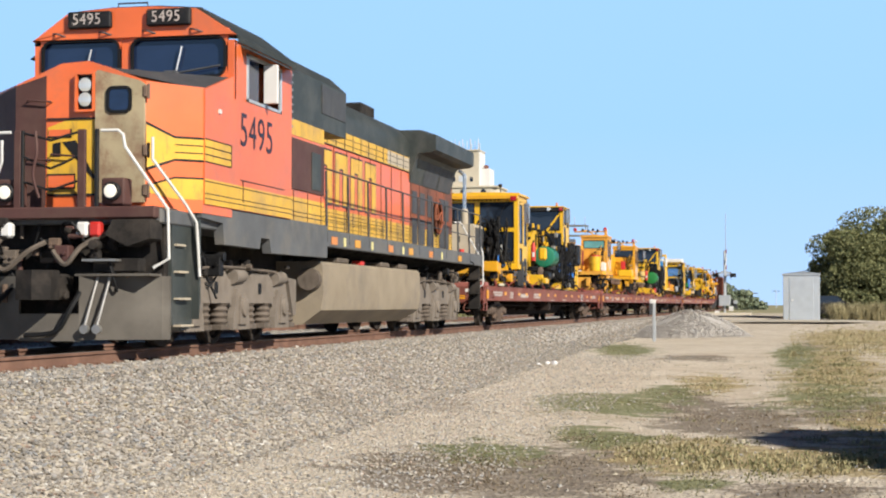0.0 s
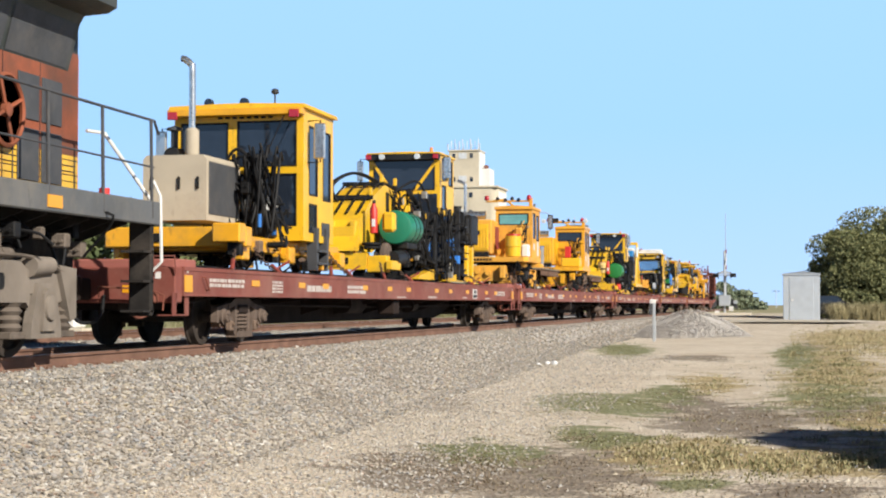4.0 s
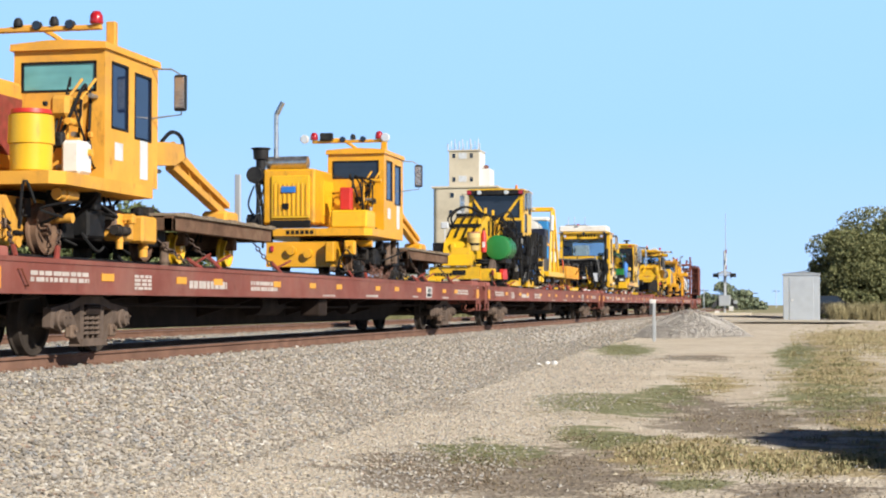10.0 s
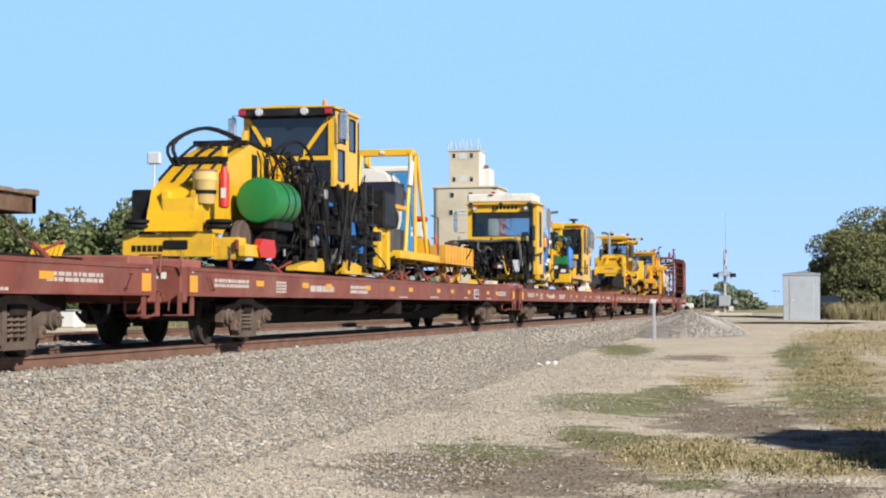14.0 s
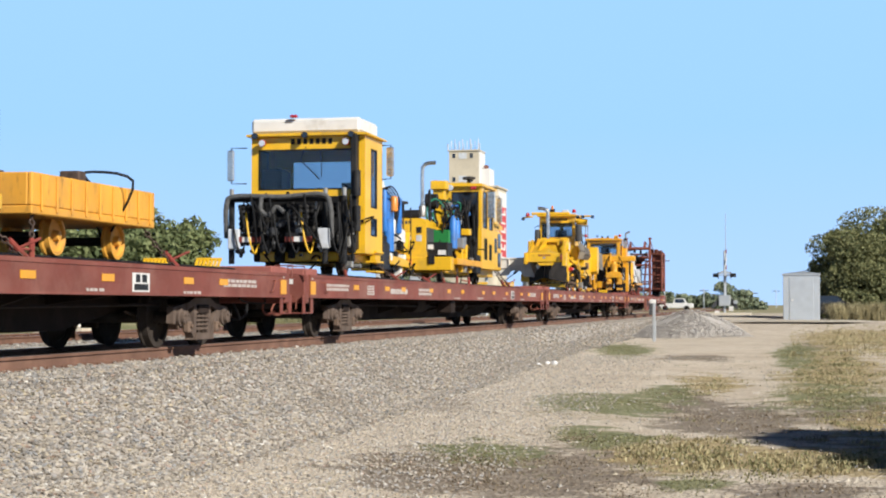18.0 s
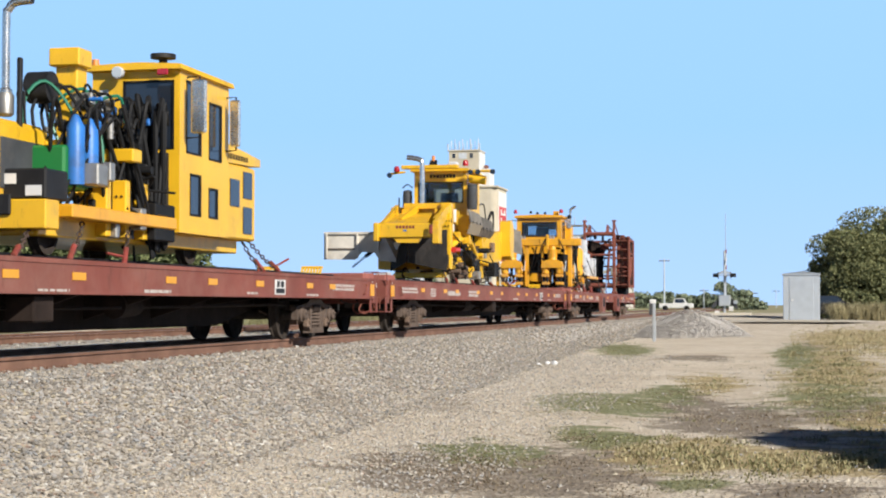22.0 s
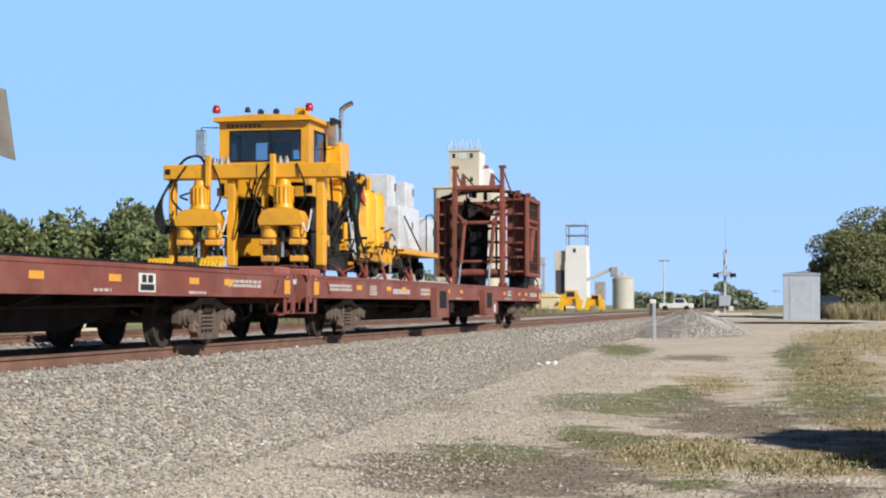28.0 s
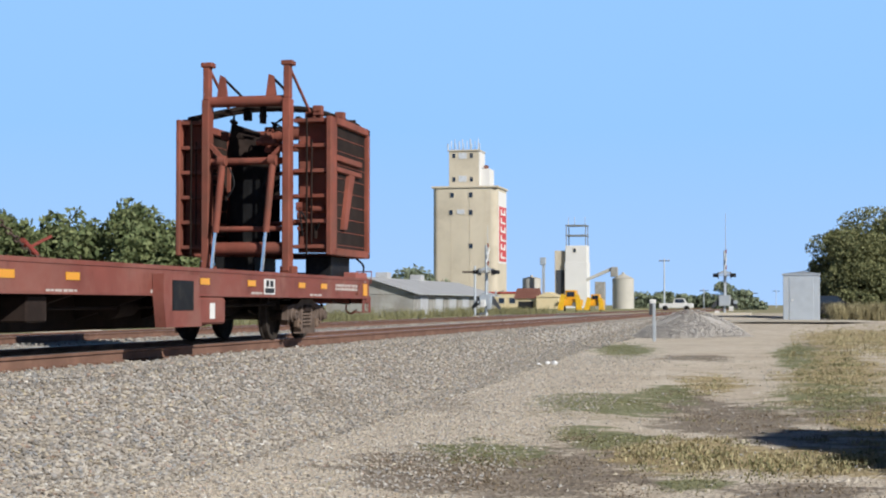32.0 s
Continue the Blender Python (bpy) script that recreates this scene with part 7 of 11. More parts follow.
        box(bm, x - w, x + w, 19.62, 19.68, 1.85, 2.90, 0.01)
        part("platform_stanchion", bm, m, t)
    for z, sag in ((2.86, 0.10), (2.55, 0.16), (2.22, 0.12)):
        bm = B()
        tube(bm, [(-0.44 + 0.19 * i, 19.64, z - sag * (1 - (i - 2) ** 2 / 4) + 0.03 * (i % 2)) for i in range(5)], 0.017, 6, False)
        part("safety_chain", bm, BLACK, t)
    bm = B()
    tube(bm, [(-0.26, 19.6, 2.88), (-0.22, 19.56, 2.6), (-0.27, 19.56, 2.3), (-0.2, 19.6, 2.0)], 0.022, 6)
    part("jumper_cable", bm, MAROON, t)
    for k in (-1, 1):
        bm = B()
        tube(bm, [(k * 0.64, 19.66, 2.88), (k * 0.88, 19.66, 2.88), (k * 0.95, 19.66, 2.82), (k * 0.98, 19.66, 2.66), (k * 1.40, 19.72, 2.05), (k * 1.50, 19.85, 1.85), (k * 1.50, 19.9, 1.2), (k * 1.3, 19.85, 1.08)], 0.021, 8, False)
        part("step_handrail", bm, WHITE, t, "white step handrail")
        bm = B()
        tube(bm, [(k * 1.10, 20.3, 2.85), (k * 1.10, 20.3, 2.55), (k * 1.46, 20.6, 1.95), (k * 1.52, 20.85, 1.72), (k * 1.55, 20.9, 0.98)], 0.021, 8, False)
        part("step_handrail", bm, WHITE, t, "white step handrail")
        bm = B()
        prism(bm, [(20.2, 1.72), (20.95, 1.76), (20.95, 0.34), (20.85, 0.27), (20.55, 0.25), (20.2, 0.33)], "x", k * 1.16, k * 1.42)
        wl2 = part("step_well", bm, LDARK, t)
        bm = B()
        prism(bm, [(20.93, 1.78), (20.99, 1.78), (20.99, 0.62), (20.93, 0.40)], "x", k * 1.12, k * 1.53)
        part("well_side", bm, LDARK, wl2)
        for i, z in enumerate((0.30, 0.66, 1.02, 1.38)):
            bm = B()
            box(bm, k * 1.38, k * (1.53 - 0.02 * i), 20.28, 20.74 - 0.05 * i, z, z + 0.03, 0.004)
            part("step_tread", bm, BEIGE, wl2, "worn tan tread")
        bm = B()
        box(bm, k * 1.15, k * 1.46, 41.95, 42.05, 0.45, 1.66, 0.02)
        for i in range(3):
            box(bm, k * 1.15, k * 1.46, 41.7, 42.05, 0.5 + i * 0.38, 0.53 + i * 0.38, 0)
        part("rear_step_well", bm, SOOTSHADE, t)
        bm = B()
        tube(bm, [(k * 1.42, 42.1, 2.2), (k * 1.50, 42.15, 2.0), (k * 1.50, 42.2, 1.15), (k * 1.36, 42.2, 1.02)], 0.021, 7, False)
        part("rear_handrail", bm, WHITE, t, "white step handrail")
        bm = B()
        tube(bm, [(k * 0.95, 41.1, 2.75), (k * 1.05, 41.4, 2.75), (k * 1.42, 42.1, 1.9)], 0.024, 7, False)
        part("rear_handrail", bm, WHITE, t, "white step handrail")
    bm = B()
    cyl(bm, (1.1, 41.3, 1.88), (1.1, 41.3, 2.05), 0.07, n=10)
    part("flare_can", bm, RED, t)
    bm = B()
    box(bm, -0.16, 0.16, 42.1, 42.75, 0.66, 1.0, 0.03)
    part("rear_coupler", bm, MAROON, t)
    # fuel tank
    bm = B()
    prism(bm, [(-1.38, 1.36), (1.38, 1.36), (1.45, 1.30), (1.47, 0.80), (1.42, 0.50), (1.08, 0.25), (-1.08, 0.25), (-1.42, 0.50), (-1.47, 0.80), (-1.45, 1.30)], "y", 27.2, 34.85)
    part("fuel_tank", bm, TANKTAN, t, "dusty fuel tank")
    bm = B()
    box(bm, 1.05, 1.25, 30.6, 30.85, 1.36, 1.46, 0.02)
    part("fuel_filler", bm, RED, t)
    for y, m in ((28.8, TRUCK), (32.0, TRUCK), (33.6, TRUCK)):
        bm = B()
        box(bm, 0.7, 1.3, y, y + 0.7, 1.36, 1.47, 0.03)
        part("tank_fitting", bm, m, t)
    for k in (-1, 1):
        bm = B()
        cyl(bm, (k * 1.25, 27.0, 1.05), (k * 1.25, 27.6, 1.0), 0.2, n=14)
        part("air_reservoir", bm, TRUCK, t)
    # six-wheel trucks
    for s in TRUCKS:
        tr = None
        for k in (-1, 1):
            bm = B()
            top = [(s + 2.75, 0.92), (s + 2.2, 0.96), (s + 1.75, 0.92), (s + 1.45, 1.08), (s + 0.62, 1.10), (s + 0.45, 0.98), (s - 0.45, 0.98), (s - 0.62, 1.10), (s - 1.45, 1.08), (s - 1.75, 0.92), (s - 2.2, 0.96), (s - 2.75, 0.92)]
            foot = [(s - 2.75, 0.70)]
            for j in (-2.0, 0.0, 2.0):
                foot += [(s + j - 0.40, 0.62), (s + j - 0.34, 0.56), (s + j - 0.30, 0.72), (s + j + 0.30, 0.72), (s + j + 0.34, 0.56), (s + j + 0.40, 0.62)]
            prism(bm, foot + [(s + 2.75, 0.70)] + top, "x", k * 1.10, k * 1.22)
            if tr is None:
                tr = part("truck", bm, TRUCKDUST, t, "dusty cast truck frame", smooth=None)
            else:
                part("side_frame", bm, TRUCKDUST, tr, smooth=None)
            for j in (-1.0, 1.0):
                bm = B()
                prism(bm, rounded(s + j - 0.08, s + j + 0.08, 0.76, 0.94, 0.05, 3), "x", k * 1.222, k * 1.226)
                part("lightening_hole", bm, GREASESHADE, tr, smooth=None)
        for j in (-2.0, 0.0, 2.0):
            wheelset(tr, s + j, 0.533)
            for k in (-1, 1):
                bm = B()
                prism(bm, [(s + j + 0.20, 0.84), (s + j - 0.20, 0.84), (s + j - 0.28, 0.60), (s + j - 0.36, 0.40), (s + j - 0.38, 0.22), (s + j + 0.38, 0.22), (s + j + 0.36, 0.40), (s + j + 0.28, 0.60)], "x", k * 1.16, k * 1.27)
                pd = part("pedestal", bm, TRUCKDUST, tr, smooth=None)
                bm = B()
                prism(bm, [(s + j + 0.13, 0.72), (s + j + 0.05, 0.78), (s + j - 0.05, 0.78), (s + j - 0.13, 0.72), (s + j - 0.17, 0.30), (s + j + 0.17, 0.30)], "x", k * 1.27, k * 1.31)
                lathe(bm, [(k * 0.0, 0.15), (k * 0.035, 0.14), (k * 0.045, 0.10), (k * 0.05, 0.0)], (k * 1.31, s + j, 0.56), "x", 16)
                part("journal_cap", bm, TRUCKDUST, pd)
                for q in (-0.62, 0.62):
                    bm = B()
                    lathe(bm, [(0.30 + i * 0.045, 0.15 if i % 2 else 0.115) for i in range(8)], (k * 1.12, s + j + q, 0), "z", 12)
                    box(bm, k * 1.0, k * 1.24, s + j + q - 0.18, s + j + q + 0.18, 0.22, 0.30, 0.01)
                    part("spring", bm, TRUCK, tr)
        for k in (-1, 1):
            for j in (-2.45, -0.1, 1.9):
                bm = B()
                cyl(bm, (k * 1.22, s + j - 0.26, 1.02), (k * 1.22, s + j + 0.26, 1.04), 0.12, 0.10, 14)
                part("brake_cylinder", bm, TRUCKDUST, tr)
            bm = B()
            tube(bm, [(k * 1.26, s - 2.2, 1.06), (k * 1.27, s - 1.4, 1.14), (k * 1.27, s - 0.2, 1.16), (k * 1.27, s + 0.6, 1.14), (k * 1.26, s + 1.7, 1.12), (k * 1.26, s + 2.4, 0.98)], 0.024, 6)
            part("brake_pipe", bm, TRUCK, tr)
            bm = B()
            prism(bm, [(s + 2.3, 1.05), (s + 2.75, 1.02), (s + 2.75, 0.45), (s + 2.6, 0.4)], "x", k * 1.18, k * 1.28)
            part("sand_bracket", bm, TRUCKDUST, tr)
            hose(tr, [(k * 1.2, s - 2.6, 1.2), (k * 1.3, s - 2.4, 0.9), (k * 1.1, s - 2.8, 0.3)], 0.02, TRUCK, "sand_pipe")
    for s in TRUCKS:
        clutter(t, 1.05, 1.26, s - 2.6, s + 2.6, 1.06, 1.24, 9, int(s), [TRUCK, TRUCK, SOOTSHADE], "truck_fitting", 0.2)
    clutter(t, 1.0, 1.35, 20.9, 22.2, 0.95, 1.35, 10, 3, [TRUCK, GREASESHADE], "underframe_block", 0.22)
    clutter(t, 0.9, 1.3, 36, 41, 1.25, 1.6, 14, 4, [TRUCK, GREASESHADE], "underframe_block", 0.22)


locomotive()
RUSTED = material("rusted_brown_steel", (0.15, 0.085, 0.055), 0.85, spread=0.35, size=3, dirt=(0.26, 0.18, 0.12), dirt_amount=0.45)




# ---- first machine: beige engine hood, tall yellow cab
def hooded_machine():
    t = thing("track_machine", 48.5, 1.06, "yellow track machine with a beige engine hood and a tall cab", "track machine", "track machines on the train")
    for s in (47.6, 50.6):
        load_wheel(t, s)
    bm = B()
    box(bm, -1.0, 1.0, 46.7, 52.4, 1.45, 1.70, 0.02)
    part("frame", bm, YELLOW, t)
    bm = B()
    box(bm, -1.15, 1.2, 46.4, 46.7, 1.50, 1.82, 0.02), box(bm, 0.75, 1.2, 46.1, 46.4, 1.56, 1.86, 0.02)
    part("front_beam", bm, YELLOW, t)
    bm = B()
    box(bm, -0.62, -0.2, 46.37, 46.4, 1.58, 1.72, 0.01)
    part("tow_plate", bm, GREASESHADE, t)
    bm = B()
    prism(bm, [(-0.72, 1.95), (0.36, 1.95), (0.36, 2.93), (0.30, 3.0), (-0.66, 3.0), (-0.72, 2.93)], "y", 46.9, 48.5)
    h = part("engine_hood", bm, BEIGE, t, "beige engine hood")
    bm = B()
    box(bm, 0.36, 0.372, 47.0, 48.4, 2.05, 2.9, 0.01)
    part("hood_side_grille", bm, CHARCOAL, h)
    for x in (-0.55, -0.1, 0.22):
        bm = B()
        box(bm, x - 0.02, x + 0.02, 46.86, 46.9, 2.45, 2.65, 0.01)
        part("hood_latch", bm, GREASESHADE, h)
    bm = B()
    cyl(bm, (-0.35, 47.2, 3.02), (-0.35, 47.9, 3.04), 0.14, n=16)
    part("air_cleaner", bm, BLACK, h)
    bm = B()
    lathe(bm, [(3.05, 0.06), (3.45, 0.06), (3.46, 0.13), (3.5, 0.13), (3.53, 0.04)], (-0.42, 47.5, 0), "z", 14)
    part("air_intake", bm, CHARCOAL, h)
    exhaust(t, 0.0, 47.2, 3.0, 4.58, 0.055, -0.18)
    bm = B()
    lathe(bm, [(3.0, 0.10), (3.04, 0.115), (3.42, 0.115), (3.46, 0.07)], (0.0, 47.2, 0), "z", 16)
    part("exhaust_silencer", bm, BEIGE, t, "dusty tan exhaust silencer")
    front = [(-0.93, -0.06, 3.0, 3.76), (0.1, 1.18, 2.98, 3.78), (0.12, 1.18, 1.95, 2.86)]
    side = [(49.42, 49.96, 2.5, 3.72), (50.28, 50.78, 2.45, 3.70), (49.42, 49.92, 1.85, 2.36)]
    c = cab(t, -1.05, 1.30, 49.1, 50.95, 1.70, 3.98, YELLOW2, front, side, (), GLASS, 0.1, 0.12)
    bm = B()
    box(bm, -1.1, 1.33, 48.86, 49.1, 3.86, 3.98, 0.01)
    vis = part("visor", bm, YELLOW, c)
    for x in (-1.0, 1.2):
        bm = B()
        box(bm, x - 0.09, x + 0.09, 48.84, 48.88, 3.80, 3.94, 0.01)
        part("tail_light", bm, REDLENS, vis)
    for x in (-0.45, 0.2):
        lamp(t, x, 49.2, 4.12, 0.08, BLACK)
    bm = B()
    cyl(bm, (0.72, 49.3, 4.08), (0.72, 49.3, 4.28), 0.016, n=6), lathe(bm, [(4.26, 0.03), (4.28, 0.07), (4.34, 0.06), (4.36, 0.02)], (0.72, 49.3, 0), "z", 12)
    part("aerial", bm, BLACK, t)
    mirror(t, 1.55, 49.25, 3.42, 0.62, 0.2)
    mirror(t, -1.35, 49.25, 3.35, 0.6, 0.2, k=-1)
    bm = B()
    for i in range(8):
        x = -0.25 + i * 0.13
        box(bm, x, x + 0.09, 49.094, 49.1, 3.82, 3.94, 0)
    part("painted_mark", bm, GREASESHADE, c, "row of dark painted characters", smooth=None)
    bm = B()
    box(bm, 1.302, 1.306, 50.2, 50.72, 1.82, 2.06, 0)
    part("notice", bm, CHARCOAL, c)
    bm = B()
    tube(bm, [(0.55, 48.95, 2.9), (0.85, 48.9, 3.5), (1.02, 48.9, 3.85)], 0.012, 5, False)
    part("wiper", bm, BLACK, c)
    # work head between hood and cab
    bm = B()
    box(bm, 0.52, 0.95, 48.3, 48.75, 1.72, 2.15, 0.03)
    part("valve_box", bm, BLACK, t)
    for x in (0.42, 0.58, 0.7):
        bm = B()
        cyl(bm, (x, 48.6, 2.0), (x + 0.03, 48.65, 3.15), 0.06, n=12)
        part("work_head_column", bm, GREASESHADE, t)
    hose(t, [(0.15, 48.7, 2.2), (0.1, 48.6, 3.0), (0.3, 48.6, 3.25), (0.55, 48.65, 3.0)], 0.03)
    hose(t, [(0.2, 48.7, 2.0), (0.2, 48.6, 2.9), (0.4, 48.55, 3.1), (0.7, 48.65, 2.7)], 0.025)
    bm = B()
    box(bm, 0.05, 0.2, 48.55, 48.7, 1.9, 2.75, 0.02)
    part("blue_cylinder", bm, BLUE, t)
    loom(t, -0.3, 0.7, 48.2, 49.0, 2.9, 1.7, 14, 90, 0.02)
    loom(t, 0.5, 1.15, 48.2, 48.9, 3.1, 1.9, 14, 94, 0.02)
    clutter(t, 0.45, 1.15, 48.1, 48.9, 1.75, 2.9, 30, 95, [GREASESHADE, BLACK, GREASESHADE, STEEL, WHITE, BLUE], size=0.17)
    for x, y in ((-1.0, 46.75), (1.0, 46.75), (1.05, 49.0), (1.05, 52.2)):
        bm = B()
        box(bm, x - 0.09, x + 0.09, y - 0.16, y + 0.16, 1.30, 1.58, 0.02)
        cyl(bm, (x, y - 0.2, 1.42), (x, y + 0.2, 1.42), 0.05, n=8)
        part("lift_jack", bm, YELLOW, t)
    clutter(t, 0.7, 1.2, 46.2, 50.5, 1.2, 1.6, 18, 91, [GREASESHADE, BLACK, YELLOW, TRUCKBROWN], size=0.2)
    clutter(t, -0.2, 0.5, 48.3, 48.9, 1.75, 2.6, 22, 8, [GREASESHADE, STEEL, BLUE, WHITE, YELLOW, CHARCOAL])
    clutter(t, -0.9, 1.1, 47.0, 49.8, 1.25, 1.6, 22, 9, [GREASESHADE, GREASESHADE, YELLOW, CHAIN])
    bm = B()
    for z in (1.3, 1.52):
        box(bm, 1.12, 1.40, 49.75, 50.35, z, z + 0.04, 0.005)
    for y in (49.72, 50.35):
        prism(bm, [(y, 1.2), (y + 0.1, 1.2), (y + 0.16, 1.95), (y - 0.02, 1.95)], "x", 1.18, 1.36)
    part("cab_steps", bm, CHARCOAL, t)
    for a, b in (((1.0, 46.5, 1.6), (1.25, 45.6, 1.1)), ((1.05, 47.2, 1.5), (1.2, 48.2, 1.1)), ((1.1, 51.2, 1.6), (1.25, 52.6, 1.1)), ((0.95, 52.0, 1.6), (1.2, 51.2, 1.1))):
        chain(t, a, b)


hooded_machine()


# ---- the two spiking machines with long tanks
def spiker(o, tank, bright, first):
    t = thing("spiking_machine", 58.5 + o, 1.06, "yellow spiking machine with a green tank and a high cab" if first else "yellow spiking machine with a grass-green tank and a bucket", "track machine", "spiking machines")

    def bx(x0, x1, y0, y1, z0, z1, name, mat, bev=0.015, label=""):
        bm = B()
        box(bm, x0, x1, y0 + o, y1 + o, z0, z1, bev)
        return part(name, bm, mat, t, label)
    Y2 = YELLOW2
    for s in (56.6, 63.6):
        load_wheel(t, s + o)
    bm = B()
    prism(bm, [(-0.95, 1.36), (0.55, 1.36), (0.55, 1.72), (-0.95, 1.72)], "y", 56.2 + o, 56.45 + o)
    part("front_beam", bm, Y2, t)
    bx(0.55, 0.98, 56.25, 56.6, 1.30, 1.66, "beam_end", Y2)
    bx(0.98, 1.12, 56.2, 57.0, 1.35, 1.55, "beam_arm", Y2)
    bx(-0.25, 0.15, 56.17, 56.2, 1.48, 1.62, "tow_plate", GREASESHADE)
    for i in range(6):
        bx(-0.80 + i * 0.09, -0.73 + i * 0.09, 56.194, 56.2, 1.44, 1.54, "painted_mark", GREASESHADE, 0)
    for x in (-0.33, 0.16):
        bx(x, x + 0.13, 56.25, 56.45, 1.70, 2.42, "tower_post", Y2)
    bx(-0.31, 0.27, 56.24, 56.42, 2.05, 2.30, "tower_box", Y2)
    bm = B()
    prism(bm, [(56.1 + o, 1.76), (57.4 + o, 1.76), (60.2 + o, 2.5), (61.3 + o, 2.6), (61.3 + o, 3.20), (60.4 + o, 3.22), (58.6 + o, 3.36), (57.6 + o, 3.05), (56.4 + o, 2.45)], "x", -0.55, 0.35)
    part("boom_frame", bm, Y2, t)
    for y, z in ((58.7, 2.75), (59.35, 2.75)):
        bx(0.35, 0.37, y, y + 0.25, z, z + 0.45, "frame_slot", GREASESHADE, 0)
    for k in range(4):
        x = -0.5 + k * 0.25
        hose(t, [(x, 56.6 + o, 2.62), (x, 57.6 + o, 3.10), (x + 0.04, 58.6 + o, 3.42), (x + 0.05, 60.3 + o, 3.28), (x + 0.2, 61.2 + o, 3.05)], 0.026, GREASESHADE)
    for y, z in ((57.3, 2.95), (58.3, 3.32), (59.6, 3.33)):
        bx(-0.58, 0.40, y, y + 0.06, z, z + 0.10, "hose_clamp", GREASESHADE, 0.01)
        bx(0.30, 0.38, y, y + 0.08, z + 0.08, z + 0.26, "lifting_lug", Y2, 0.01)
    for k in range(5):
        hose(t, [(0.38, 58.9 + 0.3 * k + o, 3.28), (0.48, 58.8 + 0.3 * k + o, 3.05), (0.42, 59.0 + 0.32 * k + o, 2.8), (0.46, 59.3 + 0.3 * k + o, 2.6)], 0.014)
    # black block that darkens the space under the boom
    bx(-0.5, 0.36, 59.0, 61.3, 2.15, 2.62, "dark_underside", GREASESHADE, 0.02)
    bx(-0.9, -0.5, 56.4, 57.4, 1.9, 2.45, "black_cabinet", GREASESHADE, 0.03)
    bm = B()
    lathe(bm, [(57.50 + o, 0.05), (57.505 + o, 0.33), (57.52 + o, 0.365), (57.55 + o, 0.38), (58.72 + o, 0.38), (58.75 + o, 0.36), (58.76 + o, 0.05)], (0.86, 0, 2.33), "y", 30)
    tk = part("tank", bm, GREEN if tank == 0 else GREEN2, t, "green fuel tank")
    for y in (58.02, 58.40):
        bm = B()
        lathe(bm, [(y + o, 0.387), (y + 0.04 + o, 0.387)], (0.86, 0, 2.33), "y", 30)
        part("tank_strap", bm, GREASESHADE, tk)
    bx(0.5, 1.1, 57.7, 58.7, 1.86, 2.0, "tank_cradle", GREASESHADE)
    bm = B()
    lathe(bm, [(2.06, 0.03), (2.08, 0.085), (2.60, 0.085), (2.68, 0.05), (2.74, 0.04)], (0.62, 56.55 + o, 0.08), "z", 16)
    part("fire_extinguisher", bm, RED, t, "red fire extinguisher")
    bx(0.60, 0.66, 56.5, 56.6, 2.80, 2.88, "extinguisher_valve", BLACK)
    bx(0.60, 0.68, 56.46, 56.468, 2.30, 2.46, "extinguisher_label", WHITE, 0)
    if first:
        bx(0.80, 1.08, 56.55, 56.8, 2.18, 2.62, "water_jug", Y2, 0.06, "yellow plastic jug")
    else:
        bm = B()
        lathe(bm, [(2.20, 0.155), (2.22, 0.17), (2.56, 0.185), (2.58, 0.20), (2.62, 0.20), (2.72, 0.19)], (0.34, 56.42 + o, 0), "z", 22)
        part("bucket", bm, material("cream_plastic", (0.80, 0.58, 0.22), 0.5), t, "cream plastic bucket with a faded red lid")
        bm = B()
        lathe(bm, [(2.36, 0.19), (2.42, 0.192)], (0.34, 56.42 + o, 0), "z", 22)
        part("bucket_band", bm, GREASESHADE, t)
        bm = B()
        lathe(bm, [(2.72, 0.20), (2.75, 0.19)], (0.34, 56.42 + o, 0), "z", 22)
        part("bucket_lid", bm, FACE, t)
        bm = B()
        cyl(bm, (-0.55, 56.5 + o, 2.4), (-0.55, 56.5 + o, 2.86), 0.018, n=6), box(bm, -0.66, -0.44, 56.46 + o, 56.56 + o, 2.86, 3.06, 0.02)
        part("work_light", bm, PALE, t)
        bx(0.92, 0.99, 56.18, 56.24, 1.45, 1.62, "hose_box", CHAINRED)
    bm = B()
    lathe(bm, [(-0.07, 0.1), (-0.08, 0.3), (-0.04, 0.33), (0.04, 0.33), (0.08, 0.3), (0.07, 0.1)], (0.86, 56.65 + o, 1.62), "x", 22)
    part("guide_wheel", bm, CASTING, t, "dusty flanged guide wheel")
    for x, y in ((-0.7, 56.2), (0.6, 56.4)):
        for z in (1.80, 1.88):
            bm = B()
            lathe(bm, [(z, 0.19), (z + 0.02, 0.22), (z + 0.05, 0.22), (z + 0.07, 0.19)], (x, y + o, 0), "z", 18)
            part("rubber_disc", bm, RUBBER, t)
    bm = B()
    if first:
        cyl(bm, (0.98, 56.75 + o, 1.60), (0.98, 57.65 + o, 1.64), 0.17, n=18), cyl(bm, (0.98, 57.6 + o, 1.64), (0.98, 57.68 + o, 1.64), 0.19, n=18)
        part("accumulator", bm, BLACK, t, "black pressure vessel")
    else:
        prism(bm, [(56.8 + o, 1.36), (57.5 + o, 1.36), (57.6 + o, 1.45), (57.5 + o, 1.66), (56.9 + o, 1.66), (56.7 + o, 1.5)], "x", 1.05, 1.16)
        part("side_shield", bm, RED, t, "faded red side shield")
    # cab with slanted window posts
    front = [(-0.72, 0.86, 3.45, 4.26)]
    side = [(61.95 + o, 62.5 + o, 3.72, 4.28), (62.75 + o, 63.25 + o, 3.62, 4.28), (61.95 + o, 62.45 + o, 2.98, 3.60)]
